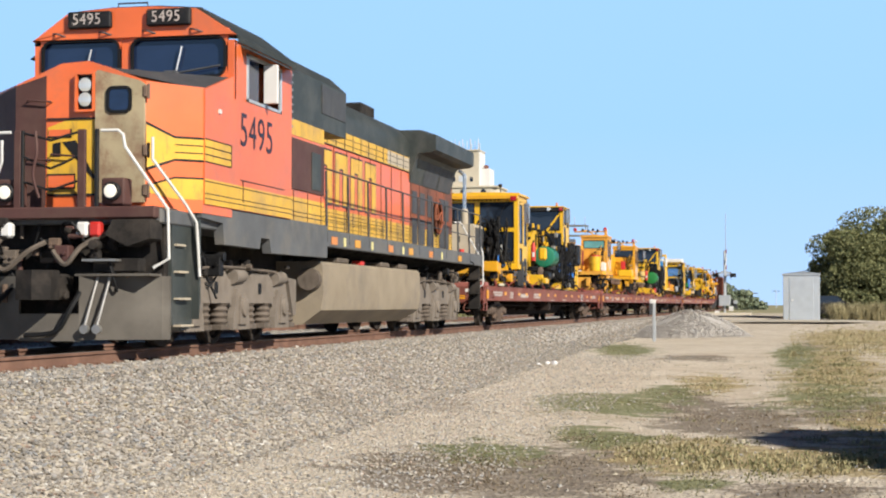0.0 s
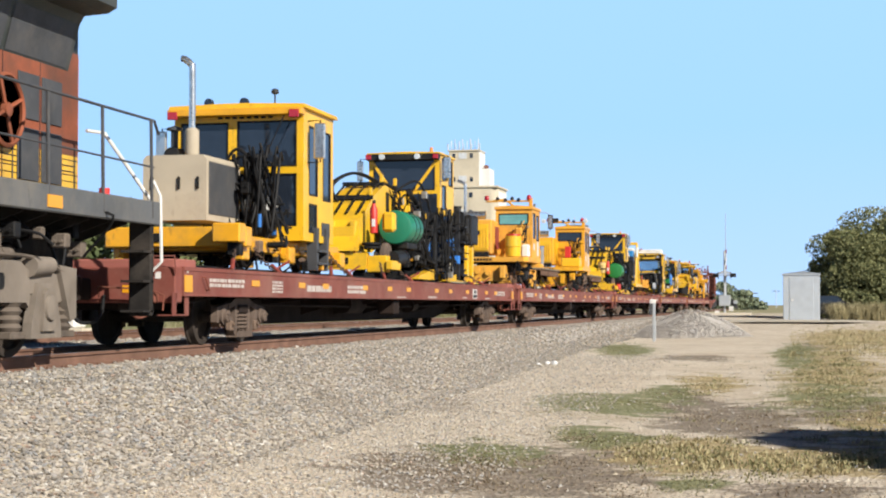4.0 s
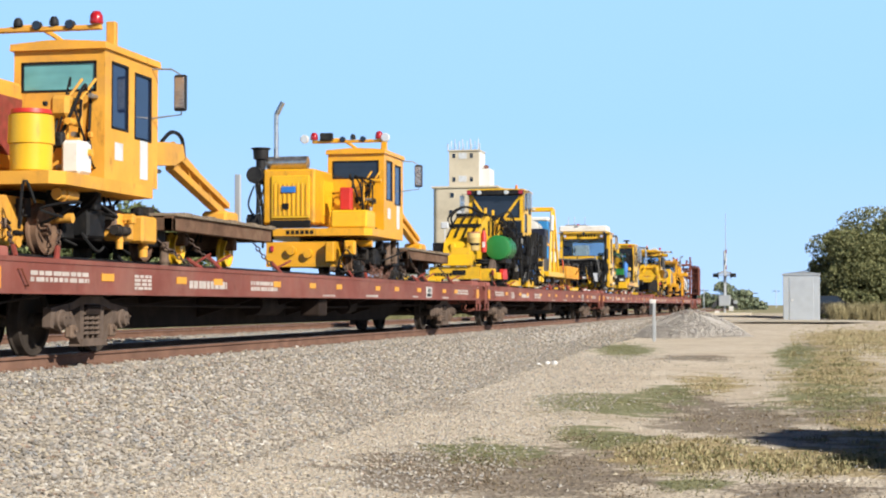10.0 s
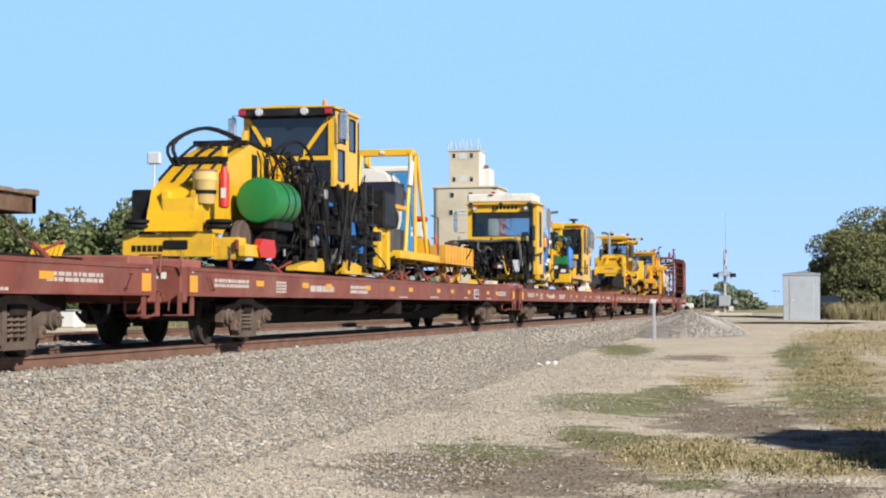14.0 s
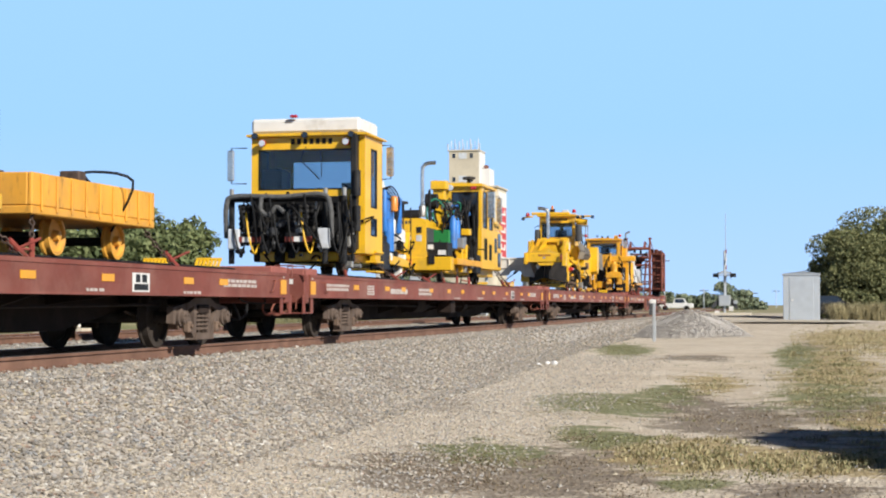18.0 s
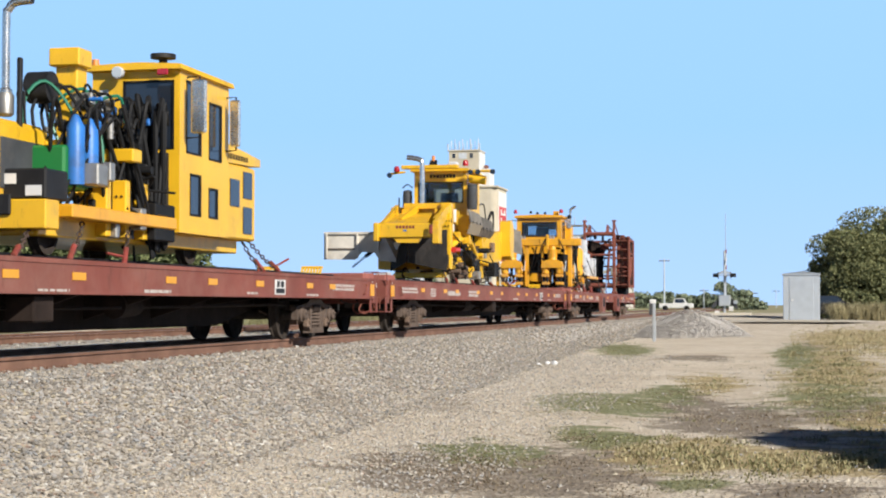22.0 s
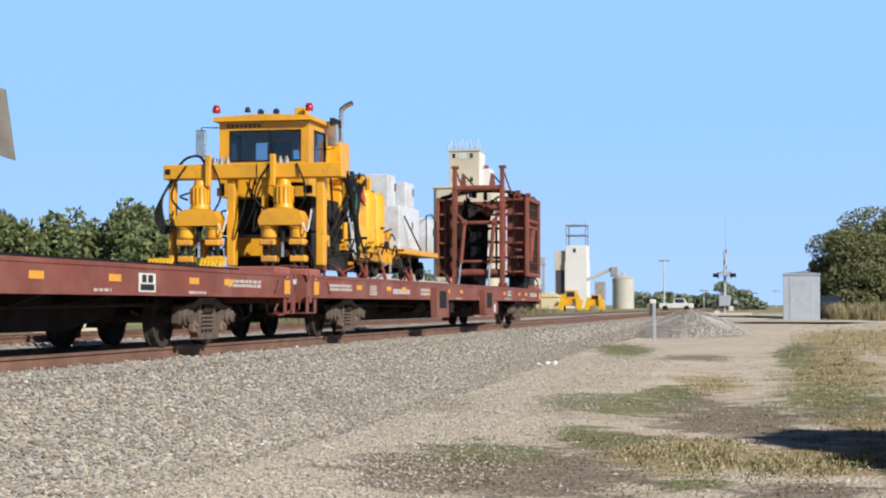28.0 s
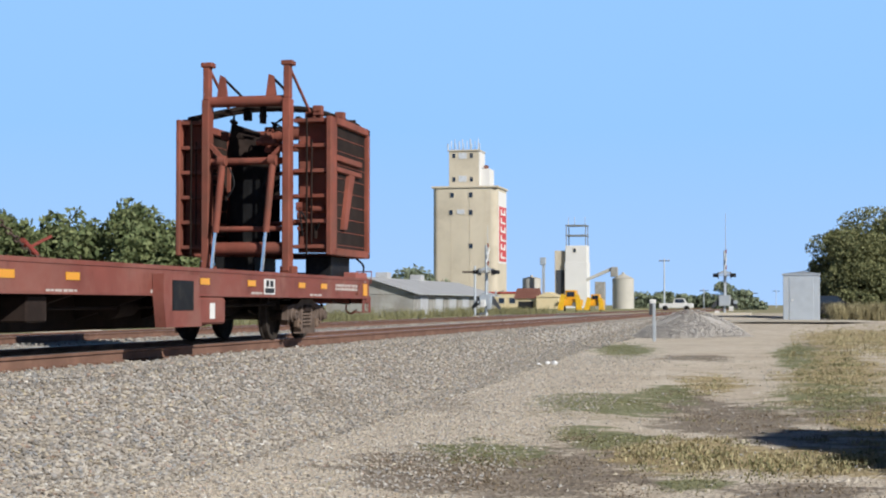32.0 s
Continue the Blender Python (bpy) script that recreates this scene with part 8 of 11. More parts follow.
    c = cab(t, -0.84, 0.98, 61.7 + o, 63.4 + o, 2.86, 4.34, Y2, front, side, (), GLASS, 0.08, 0.08)
    for k in (0, 1):
        bm = B()
        x0, x1 = ((-0.72, -0.22), (0.86, 0.30))[k]
        add(bm, [(x0, 61.68 + o, 4.08), (x0, 61.68 + o, 4.20), (x1, 61.68 + o, 3.45), (x1 + (0.09 if not k else -0.09) * -1, 61.68 + o, 3.45), (x0, 61.74 + o, 4.08), (x0, 61.74 + o, 4.20), (x1, 61.74 + o, 3.45), (x1 - (0.09 if not k else -0.09), 61.74 + o, 3.45)],
            [(0, 1, 2, 3), (4, 7, 6, 5), (0, 4, 5, 1), (1, 5, 6, 2), (2, 6, 7, 3), (3, 7, 4, 0)])
        part("window_brace", bm, Y2, c, smooth=None)
    bx(-0.86, 1.0, 61.5, 61.7, 4.20, 4.36, "visor", BLACK)
    for x in (-0.45, 0.45):
        lamp(t, x, 61.48 + o, 4.28, 0.075, PALE)
    for x in (-0.80, 0.92):
        bx(x - 0.07, x + 0.07, 61.46, 61.5, 4.22, 4.34, "tail_light", REDLENS, 0.01)
    bm = B()
    lathe(bm, [(4.42, 0.05), (4.55, 0.04)], (0.7, 62 + o, 0), "z", 10)
    part("beacon", bm, AMBER, t)
    mirror(t, 1.18, 61.65 + o, 4.0, 0.55, 0.18)
    mirror(t, -1.05, 61.65 + o, 3.95, 0.5, 0.16, k=-1)
    # greasy underside, blue hydraulics, ladder, rear radiator
    bx(-0.6, 0.9, 60.4, 63.2, 2.2, 2.86, "black_housing", GREASESHADE, 0.03)
    # dark glossy panel standing in for the shaded opening below the windscreen
    bx(0.3, 0.92, 61.66, 61.7, 2.86, 3.36, "lower_window", GLASS, 0)
    bx(0.1, 0.95, 62.75, 63.6, 1.72, 2.45, "blue_tank", BLUE, 0.03, "blue hydraulic tank")
    bx(0.3, 0.9, 60.9, 61.7, 1.7, 2.15, "blue_valve_bank", BLUE, 0.03)
    # added black backdrop that darkens the work area
    bx(-0.2, 0.85, 60.3, 62.6, 1.5, 2.2, "dark_pump_housing", GREASESHADE, 0.03)
    bx(0.96, 1.04, 60.9, 61.15, 1.35, 2.7, "slide_post", GREASESHADE)
    bx(0.98, 1.10, 61.6, 61.8, 1.40, 2.3, "slide_post", GREASESHADE)
    bm = B()
    for k in range(4):
        box(bm, 0.95, 1.2, 63.62 + o, 64.15 + o, 1.35 + k * 0.42, 1.40 + k * 0.42, 0.005)
    for y in (63.58, 64.15):
        box(bm, 0.98, 1.10, y + o, y + 0.08 + o, 1.25, 3.05, 0.005)
    part("ladder", bm, BLACK, t)
    bx(-0.1, 1.1, 65.08, 66.15, 2.24, 3.02, "radiator_box", GREASESHADE, 0.02, "dark radiator box")
    bx(1.10, 1.115, 65.15, 66.08, 2.30, 2.96, "radiator_grille", BLACK, 0.01)
    for y in (65.15, 65.85):
        bx(0.75, 1.0, y, y + 0.22, 1.35, 2.24, "rear_post", Y2)
    bx(-0.9, 0.95, 63.9, 66.1, 2.08, 2.24, "rear_frame", Y2)
    # beam kept black to fill the dark space below the machine
    bx(-0.8, 0.8, 60.0, 64.6, 1.22, 1.40, "lower_beam", GREASESHADE)
    for k, (ya, yb, z) in enumerate(((59.2, 60.9, 1.46), (64.6, 62.3, 1.50))):
        bm = B()
        prism(bm, [(ya + o, 1.20), (yb + o, 1.20), (yb + o, z), (ya + o, 1.27)], "x", 0.82, 1.02)
        part("outrigger_foot", bm, Y2, t, "yellow sloping outrigger foot")
    bm = B()
    cyl(bm, (0.2, 63.6 + o, 2.75), (0.9, 63.9 + o, 2.75), 0.28, n=20)
    part("engine_drum", bm, GREASESHADE, t)
    bm = B()
    cyl(bm, (0.55, 63.7 + o, 3.0), (0.55, 63.7 + o, 3.25), 0.12, n=14)
    part("air_cleaner", bm, STEEL, t)
    for i in range(5):
        x = 0.3 + i * 0.11
        hose(t, [(x, 60.7 + o, 3.0), (x + 0.05, 60.3 + o, 2.9), (x + 0.1, 60.4 + o, 2.2), (x + 0.1, 61.0 + o, 1.75)], 0.022, RUBBER)
    hose(t, [(-0.35, 57.4 + o, 2.75), (-0.5, 57.2 + o, 3.25), (-0.2, 58.0 + o, 3.6), (0.1, 59.5 + o, 3.45), (0.3, 60.6 + o, 3.35)], 0.035)
    hose(t, [(-0.4, 57.5 + o, 2.7), (-0.6, 57.2 + o, 3.2), (-0.3, 58.2 + o, 3.62), (0.05, 59.8 + o, 3.4)], 0.03)
    hose(t, [(0.3, 59.4 + o, 3.2), (0.75, 60.0 + o, 3.55), (0.85, 60.8 + o, 3.2), (0.9, 61.2 + o, 2.5)], 0.028)
    hose(t, [(0.35, 59.8 + o, 2.6), (0.5, 59.6 + o, 3.1), (0.5, 60.2 + o, 3.2), (0.4, 60.5 + o, 2.7)], 0.022)
    ram(t, (0.55, 60.2 + o, 3.3), (0.75, 61.3 + o, 2.7), 0.06)
    bm = B()
    for y in (59.9, 60.5):
        prism(bm, [(y - 0.12 + o, 2.5), (y + 0.12 + o, 2.5), (y + 0.25 + o, 3.25), (y + 0.05 + o, 3.3)], "x", 0.35, 0.5)
    part("boom_bracket", bm, Y2, t)
    clutter(t, 0.2, 1.0, o + 59.3, o + 61.3, 1.45, 2.7, 34, 20 + int(o), [GREASESHADE, GREASESHADE, STEEL, BLACK, GREASESHADE])
    loom(t, 0.5, 1.1, o + 60.0, o + 61.3, 2.7, 1.6, 14, 200 + int(o), 0.02)
    loom(t, 0.2, 0.9, o + 59.0, o + 61.0, 3.2, 2.4, 10, 201 + int(o))
    clutter(t, 0.55, 1.1, o + 60.2, o + 62.4, 1.3, 1.7, 16, 202 + int(o), [GREASESHADE, STEEL, BLACK, TRUCKBROWN], size=0.18)
    clutter(t, -0.6, 0.9, o + 57.5, o + 60.5, 1.35, 1.9, 18, 21 + int(o), [GREASESHADE, GREASESHADE, YELLOW, CHAIN])
    clutter(t, 0.92, 1.14, o + 61.2, o + 64.4, 1.4, 2.8, 44, 203 + int(o), [GREASESHADE, BLACK, RUBBER, GREASESHADE, BLUE, GREASESHADE], size=0.19)
    loom(t, 0.95, 1.2, o + 61.3, o + 62.8, 2.75, 1.6, 12, 204 + int(o), 0.022)
    clutter(t, 0.3, 0.95, o + 59.2, o + 60.8, 2.7, 3.3, 10, 22 + int(o), [Y2, GREASESHADE, STEEL], size=0.14)
    for a, b in (((0.9, 56.0, 1.5), (1.25, 55.1, 1.1)), ((0.95, 57.1, 1.5), (1.2, 57.8, 1.1)), ((0.95, 63.9, 1.4), (1.25, 64.9, 1.1)), ((0.9, 65.4, 1.5), (1.25, 66.4, 1.1))):
        chain(t, (a[0], a[1] + o, a[2]), (b[0], b[1] + o, b[2]))


spiker(0.0, 0, 0, True)
spiker(46.85, 1, 0, False)


# ---- two small rail cranes
def rail_crane(o, first):
    Y = YELLOW3 if first else YELLOW
    t = thing("rail_crane", 75.0 + o, 1.06, "faded orange-yellow rail crane with a slatted engine hood" if first else "yellow rail crane with a slatted engine hood", "rail crane", "rail cranes on the train")

    def bx(x0, x1, y0, y1, z0, z1, name, mat, bev=0.015, label="", parent=None):
        bm = B()
        box(bm, x0, x1, y0 + o, y1 + o, z0, z1, bev)
        return part(name, bm, mat, parent or t, label)
    for s in (74.2, 77.2):
        load_wheel(t, s + o, 0.30, RUSTED)
    bm = B()
    prism(bm, [(-1.36, 73.5 + o), (-1.28, 73.38 + o), (1.2, 73.38 + o), (1.33, 73.55 + o), (1.33, 76.15 + o), (-0.5, 77.2 + o), (-1.36, 76.6 + o)], "z", 1.98, 2.13)
    part("turntable_deck", bm, Y, t)
    bm = B()
    for i in range(6):
        x = -0.42 + i * 0.1
        box(bm, x, x + 0.075, 73.374 + o, 73.38 + o, 2.01, 2.09, 0)
    tagged(part("painted_mark", bm, GREASESHADE, t, "small dark maker's lettering", smooth=None), kind="stuff")
    bm = B()
    lathe(bm, [(1.84, 0.62), (1.98, 0.62)], (0, 75.0 + o, 0), "z", 26)
    part("slew_ring", bm, GREASESHADE, t)
    bm = B()
    prism(bm, [(-0.84, 1.36), (0.62, 1.36), (0.62, 1.86), (-0.84, 1.86)], "y", 73.4 + o, 74.5 + o)
    part("carriage_front", bm, Y, t)
    bx(-0.85, 0.85, 74.5, 77.8, 1.40, 1.82, "carriage_frame", GREASESHADE)
    for y in (74.8, 75.7, 76.5):
        bx(0.70, 1.05, y, y + 0.5, 1.42, 1.78, "carriage_box", Y if first and y > 75 else GREASESHADE, 0.03)
    bx(0.45, 0.62, 73.2, 73.42, 1.45, 1.85, "buffer", Y)
    for x, z in ((-0.30, 1.68), (0.05, 1.62)):
        bm = B()
        cyl(bm, (x, 73.3 + o, z), (x, 73.42 + o, z), 0.09, n=12)
        part("hitch", bm, Y, t)
    bx(-0.75, -0.68, 73.36, 73.40, 1.66, 1.78, "marker_light", REDLENS)
    # engine hood with slats
    bx(-0.95, 0.14, 73.5, 75.0, 2.22, 3.34, "engine_hood", Y, 0.04)
    bx(0.14, 0.152, 74.1, 74.9, 2.42, 3.14, "hood_grille", CHAINRED if first else YELLOW2, 0.01)
    bx(-0.76, 0.04, 73.46, 73.5, 2.34, 3.20, "grille_frame", YELLOW2, 0.01)
    for i in range(8):
        x = -0.70 + i * 0.095
        bx(x, x + 0.035, 73.44, 73.47, 2.40, 3.04, "grille_slat", YELLOW2 if first else Y, 0.004)
    bx(-0.78, 0.06, 73.45, 73.5, 2.14, 2.30, "bumper_strip", GREASESHADE, 0.01)
    bx(-0.54, -0.24, 73.42, 73.45, 2.85, 2.98, "data_plate", BLACK if first else BLUE, 0.01)
    bx(-0.52, -0.38, 73.42, 73.45, 2.52, 2.64, "crank_hole", GREASESHADE, 0.01)
    bm = B()
    cyl(bm, (-0.98, 73.9 + o, 3.50), (-0.12, 73.9 + o, 3.50), 0.13, n=18)
    part("muffler", bm, CHROME, t)
    bm = B()
    k = -1 if first else 1
    tube(bm, [(-0.80, 73.9 + o, 3.55), (-0.80, 73.9 + o, 4.4), (-0.80 + k * 0.04, 73.9 + o, 4.55), (-1.06 if first else -0.66, 73.9 + o, 4.64 if first else 4.74)], 0.05, 12)
    part("exhaust_pipe", bm, CHROME, t, "bright exhaust stack")
    bm = B()
    lathe(bm, [(3.2, 0.1), (3.4, 0.1), (3.41, 0.15), (3.6, 0.16), (3.62, 0.2), (3.64, 0.2)], (-1.06, 73.7 + o, 0.15), "z", 16)
    part("air_intake", bm, BLACK, t)
    bm = B()
    cyl(bm, (-1.10, 73.4 + o, 3.22), (-1.10, 73.8 + o, 3.22), 0.17, n=18)
    part("air_cleaner", bm, BLACK, t)
    bm = B()
    cyl(bm, (-1.25, 73.5 + o, 2.28), (-0.95, 73.5 + o, 2.28), 0.15, n=14)
    part("pulley", bm, BLACK, t)
    clutter(t, 0.55, 1.15, o + 73.2, o + 77.8, 1.25, 1.95, 34, 34 + int(o), [SOOTSHADE, GREASESHADE, BLACK, TRUCKBROWN, Y], size=0.22)
    loom(t, -1.15, -0.85, o + 73.3, o + 74.2, 3.0, 2.1, 9, 35 + int(o), 0.022)
    loom(t, 0.6, 1.1, o + 74.3, o + 75.0, 3.1, 2.4, 7, 36 + int(o))
    clutter(t, -1.15, -0.96, o + 73.5, o + 74.6, 2.2, 3.1, 12, 31 + int(o), [BLACK, GREASESHADE], size=0.16)
    for i in range(3):
        hose(t, [(-1.08, 73.5 + o + i * 0.1, 2.3), (-1.22, 73.4 + o, 2.6), (-1.12, 73.45 + o, 3.0)], 0.018)
    # cab with its lamp bar
    front = [(0.14, 1.14, 3.22, 3.60, TEAL if first else GLASS)]
    side = [(75.0 + o, 75.52 + o, 2.78, 3.62, GLASSB), (75.72 + o, 76.28 + o, 2.72, 3.58, GLASSB)]
    c = cab(t, 0.04, 1.25, 74.8 + o, 76.5 + o, 2.13, 3.74, Y, front, side, [(0.2, 1.1, 2.9, 3.6, CLEAR)], GLASS, 0.12, 0.06, None, CLEAR)
    bx(1.252, 1.256, 75.1, 75.35, 2.40, 2.62, "cab_notice", PALE, 0, "", c)
    bx(1.252, 1.256, 75.9, 76.15, 2.22, 2.75, "cab_lower_panel", PALE, 0, "", c)
    bx(-0.28, 1.22, 74.72, 74.80, 3.97, 4.03, "lamp_bar", Y, 0.01)
    bx(1.08, 1.2, 75.2, 75.3, 3.82, 4.15, "bar_post", Y, 0.01)
    bm = B()
    tube(bm, [(-0.1, 74.76 + o, 4.0), (0.3, 74.9 + o, 4.05), (0.6, 75.1 + o, 3.86)], 0.03, 6)
    part("bar_stay", bm, Y, t)
    for i, x in enumerate((-0.24, 0.12, 0.38, 0.60, 0.82, 1.16)):
        red = i in (0, 5)
        lamp(t, x, 74.74 + o, 4.04, 0.085 if red else 0.06, REDLENS if red else BLACK, "warning_light" if red else "work_light", red or i % 2 == 1)
    if not first:
        for x in (-0.44, 1.30):
            lamp(t, x, 74.72 + o, 4.06, 0.09, WHITE)
        bx(-0.1, 0.18, 74.66, 74.74, 4.02, 4.18, "radio_box", BLACK)
    bm = B()
    tube(bm, [(1.25, 76.3 + o, 3.7), (1.5, 76.35 + o, 3.7), (1.63, 76.38 + o, 3.62), (1.63, 76.38 + o, 3.1), (1.25, 76.3 + o, 3.05)], 0.012, 5, False)
    part("mirror_bracket", bm, STEEL, t)
    bx(1.55, 1.72, 76.3, 76.37, 3.14, 3.62, "mirror", BLACK, 0.02)
    bx(1.57, 1.70, 76.29, 76.302, 3.18, 3.58, "mirror_glass", CHROME, 0)
    # front deck: bucket or locker, levers
    if first:
        bm = B()
        lathe(bm, [(2.14, 0.22), (2.16, 0.24), (2.46, 0.25), (2.47, 0.27), (2.52, 0.27), (2.80, 0.26), (2.82, 0.2)], (0.80, 73.75 + o, 0), "z", 24)
        part("barrel", bm, YELLOW2, t, "yellow plastic barrel with a red lid")
        bm = B()
        lathe(bm, [(2.82, 0.24), (2.87, 0.23)], (0.80, 73.75 + o, 0), "z", 24)
        part("barrel_lid", bm, RED, t)
        bx(1.0, 1.25, 74.1, 74.45, 2.14, 2.55, "white_box", WHITE, 0.04)
        bx(0.75, 1.0, 74.3, 74.6, 2.85, 3.12, "tank_box", Y, 0.05)
    else:
        bx(0.45, 1.2, 73.6, 74.3, 2.14, 2.50, "locker", YELLOW2, 0.03)
        bx(0.55, 0.78, 73.9, 74.1, 2.52, 2.98, "red_can", RED, 0.02)
        bx(0.42, 0.6, 73.7, 73.8, 2.2, 2.5, "grey_box", STEEL, 0.02)
    clutter(t, 0.7, 1.15, o + 74.2, o + 74.75, 2.2, 3.2, 14, 33 + int(o), [GREASESHADE, BLACK, Y, STEEL], size=0.15)
    for x in (0.9, 1.08):
        bm = B()
        tube(bm, [(x, 74.5 + o, 2.13), (x, 74.5 + o, 3.1), (x + 0.12, 74.65 + o, 3.35)], 0.018, 6, False)
        part("grab_rail", bm, Y, t)
    # folded boom
    bm = B()
    prism(bm, [(76.2 + o, 2.45), (78.9 + o, 2.66), (79.3 + o, 2.8), (79.2 + o, 3.0), (78.6 + o, 2.98), (76.2 + o, 2.75)], "x", 0.30, 0.56)
    boom = part("boom", bm, Y, t)
    for za, zb, w in ((2.90, 2.22, 0.05), (2.68, 2.04, 0.07)):
        bm = B()
        prism(bm, [(79.0 + o, za + 0.04), (79.0 + o, za - w), (81.45 + o, zb - w), (81.45 + o, zb + 0.04)], "x", 0.36, 0.50)
        part("boom_chord", bm, Y, boom)
    for i in range(5):
        bm = B()
        y, z = 79.2 + i * 0.46, 2.84 - i * 0.125
        cyl(bm, (0.43, y + o, z), (0.43, y + 0.22 + o, z - 0.20), 0.022, n=6)
        part("boom_lacing", bm, Y, boom)
    ram(t, (0.43, 79.15 + o, 2.98), (0.43, 81.1 + o, 2.32), 0.04, 0.5, Y)
    hose(t, [(0.5, 78.5 + o, 2.98), (0.5, 78.9 + o, 3.16), (0.5, 79.3 + o, 3.1), (0.5, 79.4 + o, 2.8)], 0.03)
    bm = B()
    cyl(bm, (0.43, 76.6 + o, 2.4), (0.43, 78.6 + o, 2.55), 0.03, n=8)
    part("boom_rod", bm, CHARCOAL, t)
    bm = B()
    box(bm, 0.22, 0.64, 80.9 + o, 81.5 + o, 1.75, 2.1, 0.04)
    part("grapple", bm, Y, t)
    for a, b in (((0.7, 73.4, 1.5), (1.2, 72.6, 1.1)), ((0.95, 74.2, 1.5), (1.2, 73.6, 1.1)), ((0.9, 77.4, 1.5), (1.22, 78.3, 1.1))):
        chain(t, (a[0], a[1] + o, a[2]), (b[0], b[1] + o, b[2]))
    # the flat push cart under the boom's end
    p = thing("push_cart", 79.4 + o, 1.06, "weathered flat push cart with plank deck under the crane boom", "rail cart", "push carts")
    bm = B()
    for k in (-1, 1):
        box(bm, k * 1.15, k * 1.02, 77.3 + o, 81.75 + o, 1.62, 1.82, 0.01)
    box(bm, -1.15, 1.15, 77.3 + o, 77.42 + o, 1.62, 1.80, 0.01), box(bm, -1.15, 1.15, 81.63 + o, 81.75 + o, 1.62, 1.80, 0.01)
    part("cart_frame", bm, RUSTED, p)
    for i in range(14):
        bm = B()
        y = 77.34 + i * 0.315 + o
        box(bm, -1.18, 1.2, y, y + 0.29, 1.82, 1.86 + 0.012 * ((i * 5) % 3), 0.008)
        part("plank", bm, WOOD, p)
    for s in (78.5, 80.6):
        load_wheel(p, s + o, 0.22, TRUCK if not first else YELLOW2)
        bm = B()
        box(bm, -0.9, 0.9, s - 0.08 + o, s + 0.08 + o, 1.45, 1.64, 0.02)
        part("axle_beam", bm, RUSTED, p)
    bm = B()
    box(bm, 0.5, 0.6, 81.68 + o, 81.74 + o, 1.86 if not first else 1.86, 2.05 if not first else 2.75, 0.01)
    part("stake", bm, GALV, p, "upright grey stake")
    clutter(p, -0.9, 1.0, o + 77.6, o + 81.4, 1.4, 1.6, 10, 41 + int(o), [GREASESHADE, TRUCK, CHAIN])
    for a, b in (((1.0, 81.2, 1.6), (1.25, 81.9, 1.1)), ((1.0, 78.2, 1.6), (1.25, 79.0, 1.1))):
        chain(p, (a[0], a[1] + o, a[2]), (b[0], b[1] + o, b[2]))


rail_crane(0.0, True)
rail_crane(14.0, False)


def drawer(t):
    """A short hand for chamfered boxes under one thing."""
    def bx(x0, x1, y0, y1, z0, z1, name, mat, bev=0.015, label="", parent=None):
        bm = B()
        box(bm, x0, x1, y0, y1, z0, z1, bev)
        return part(name, bm, mat, parent or t, label)
    return bx


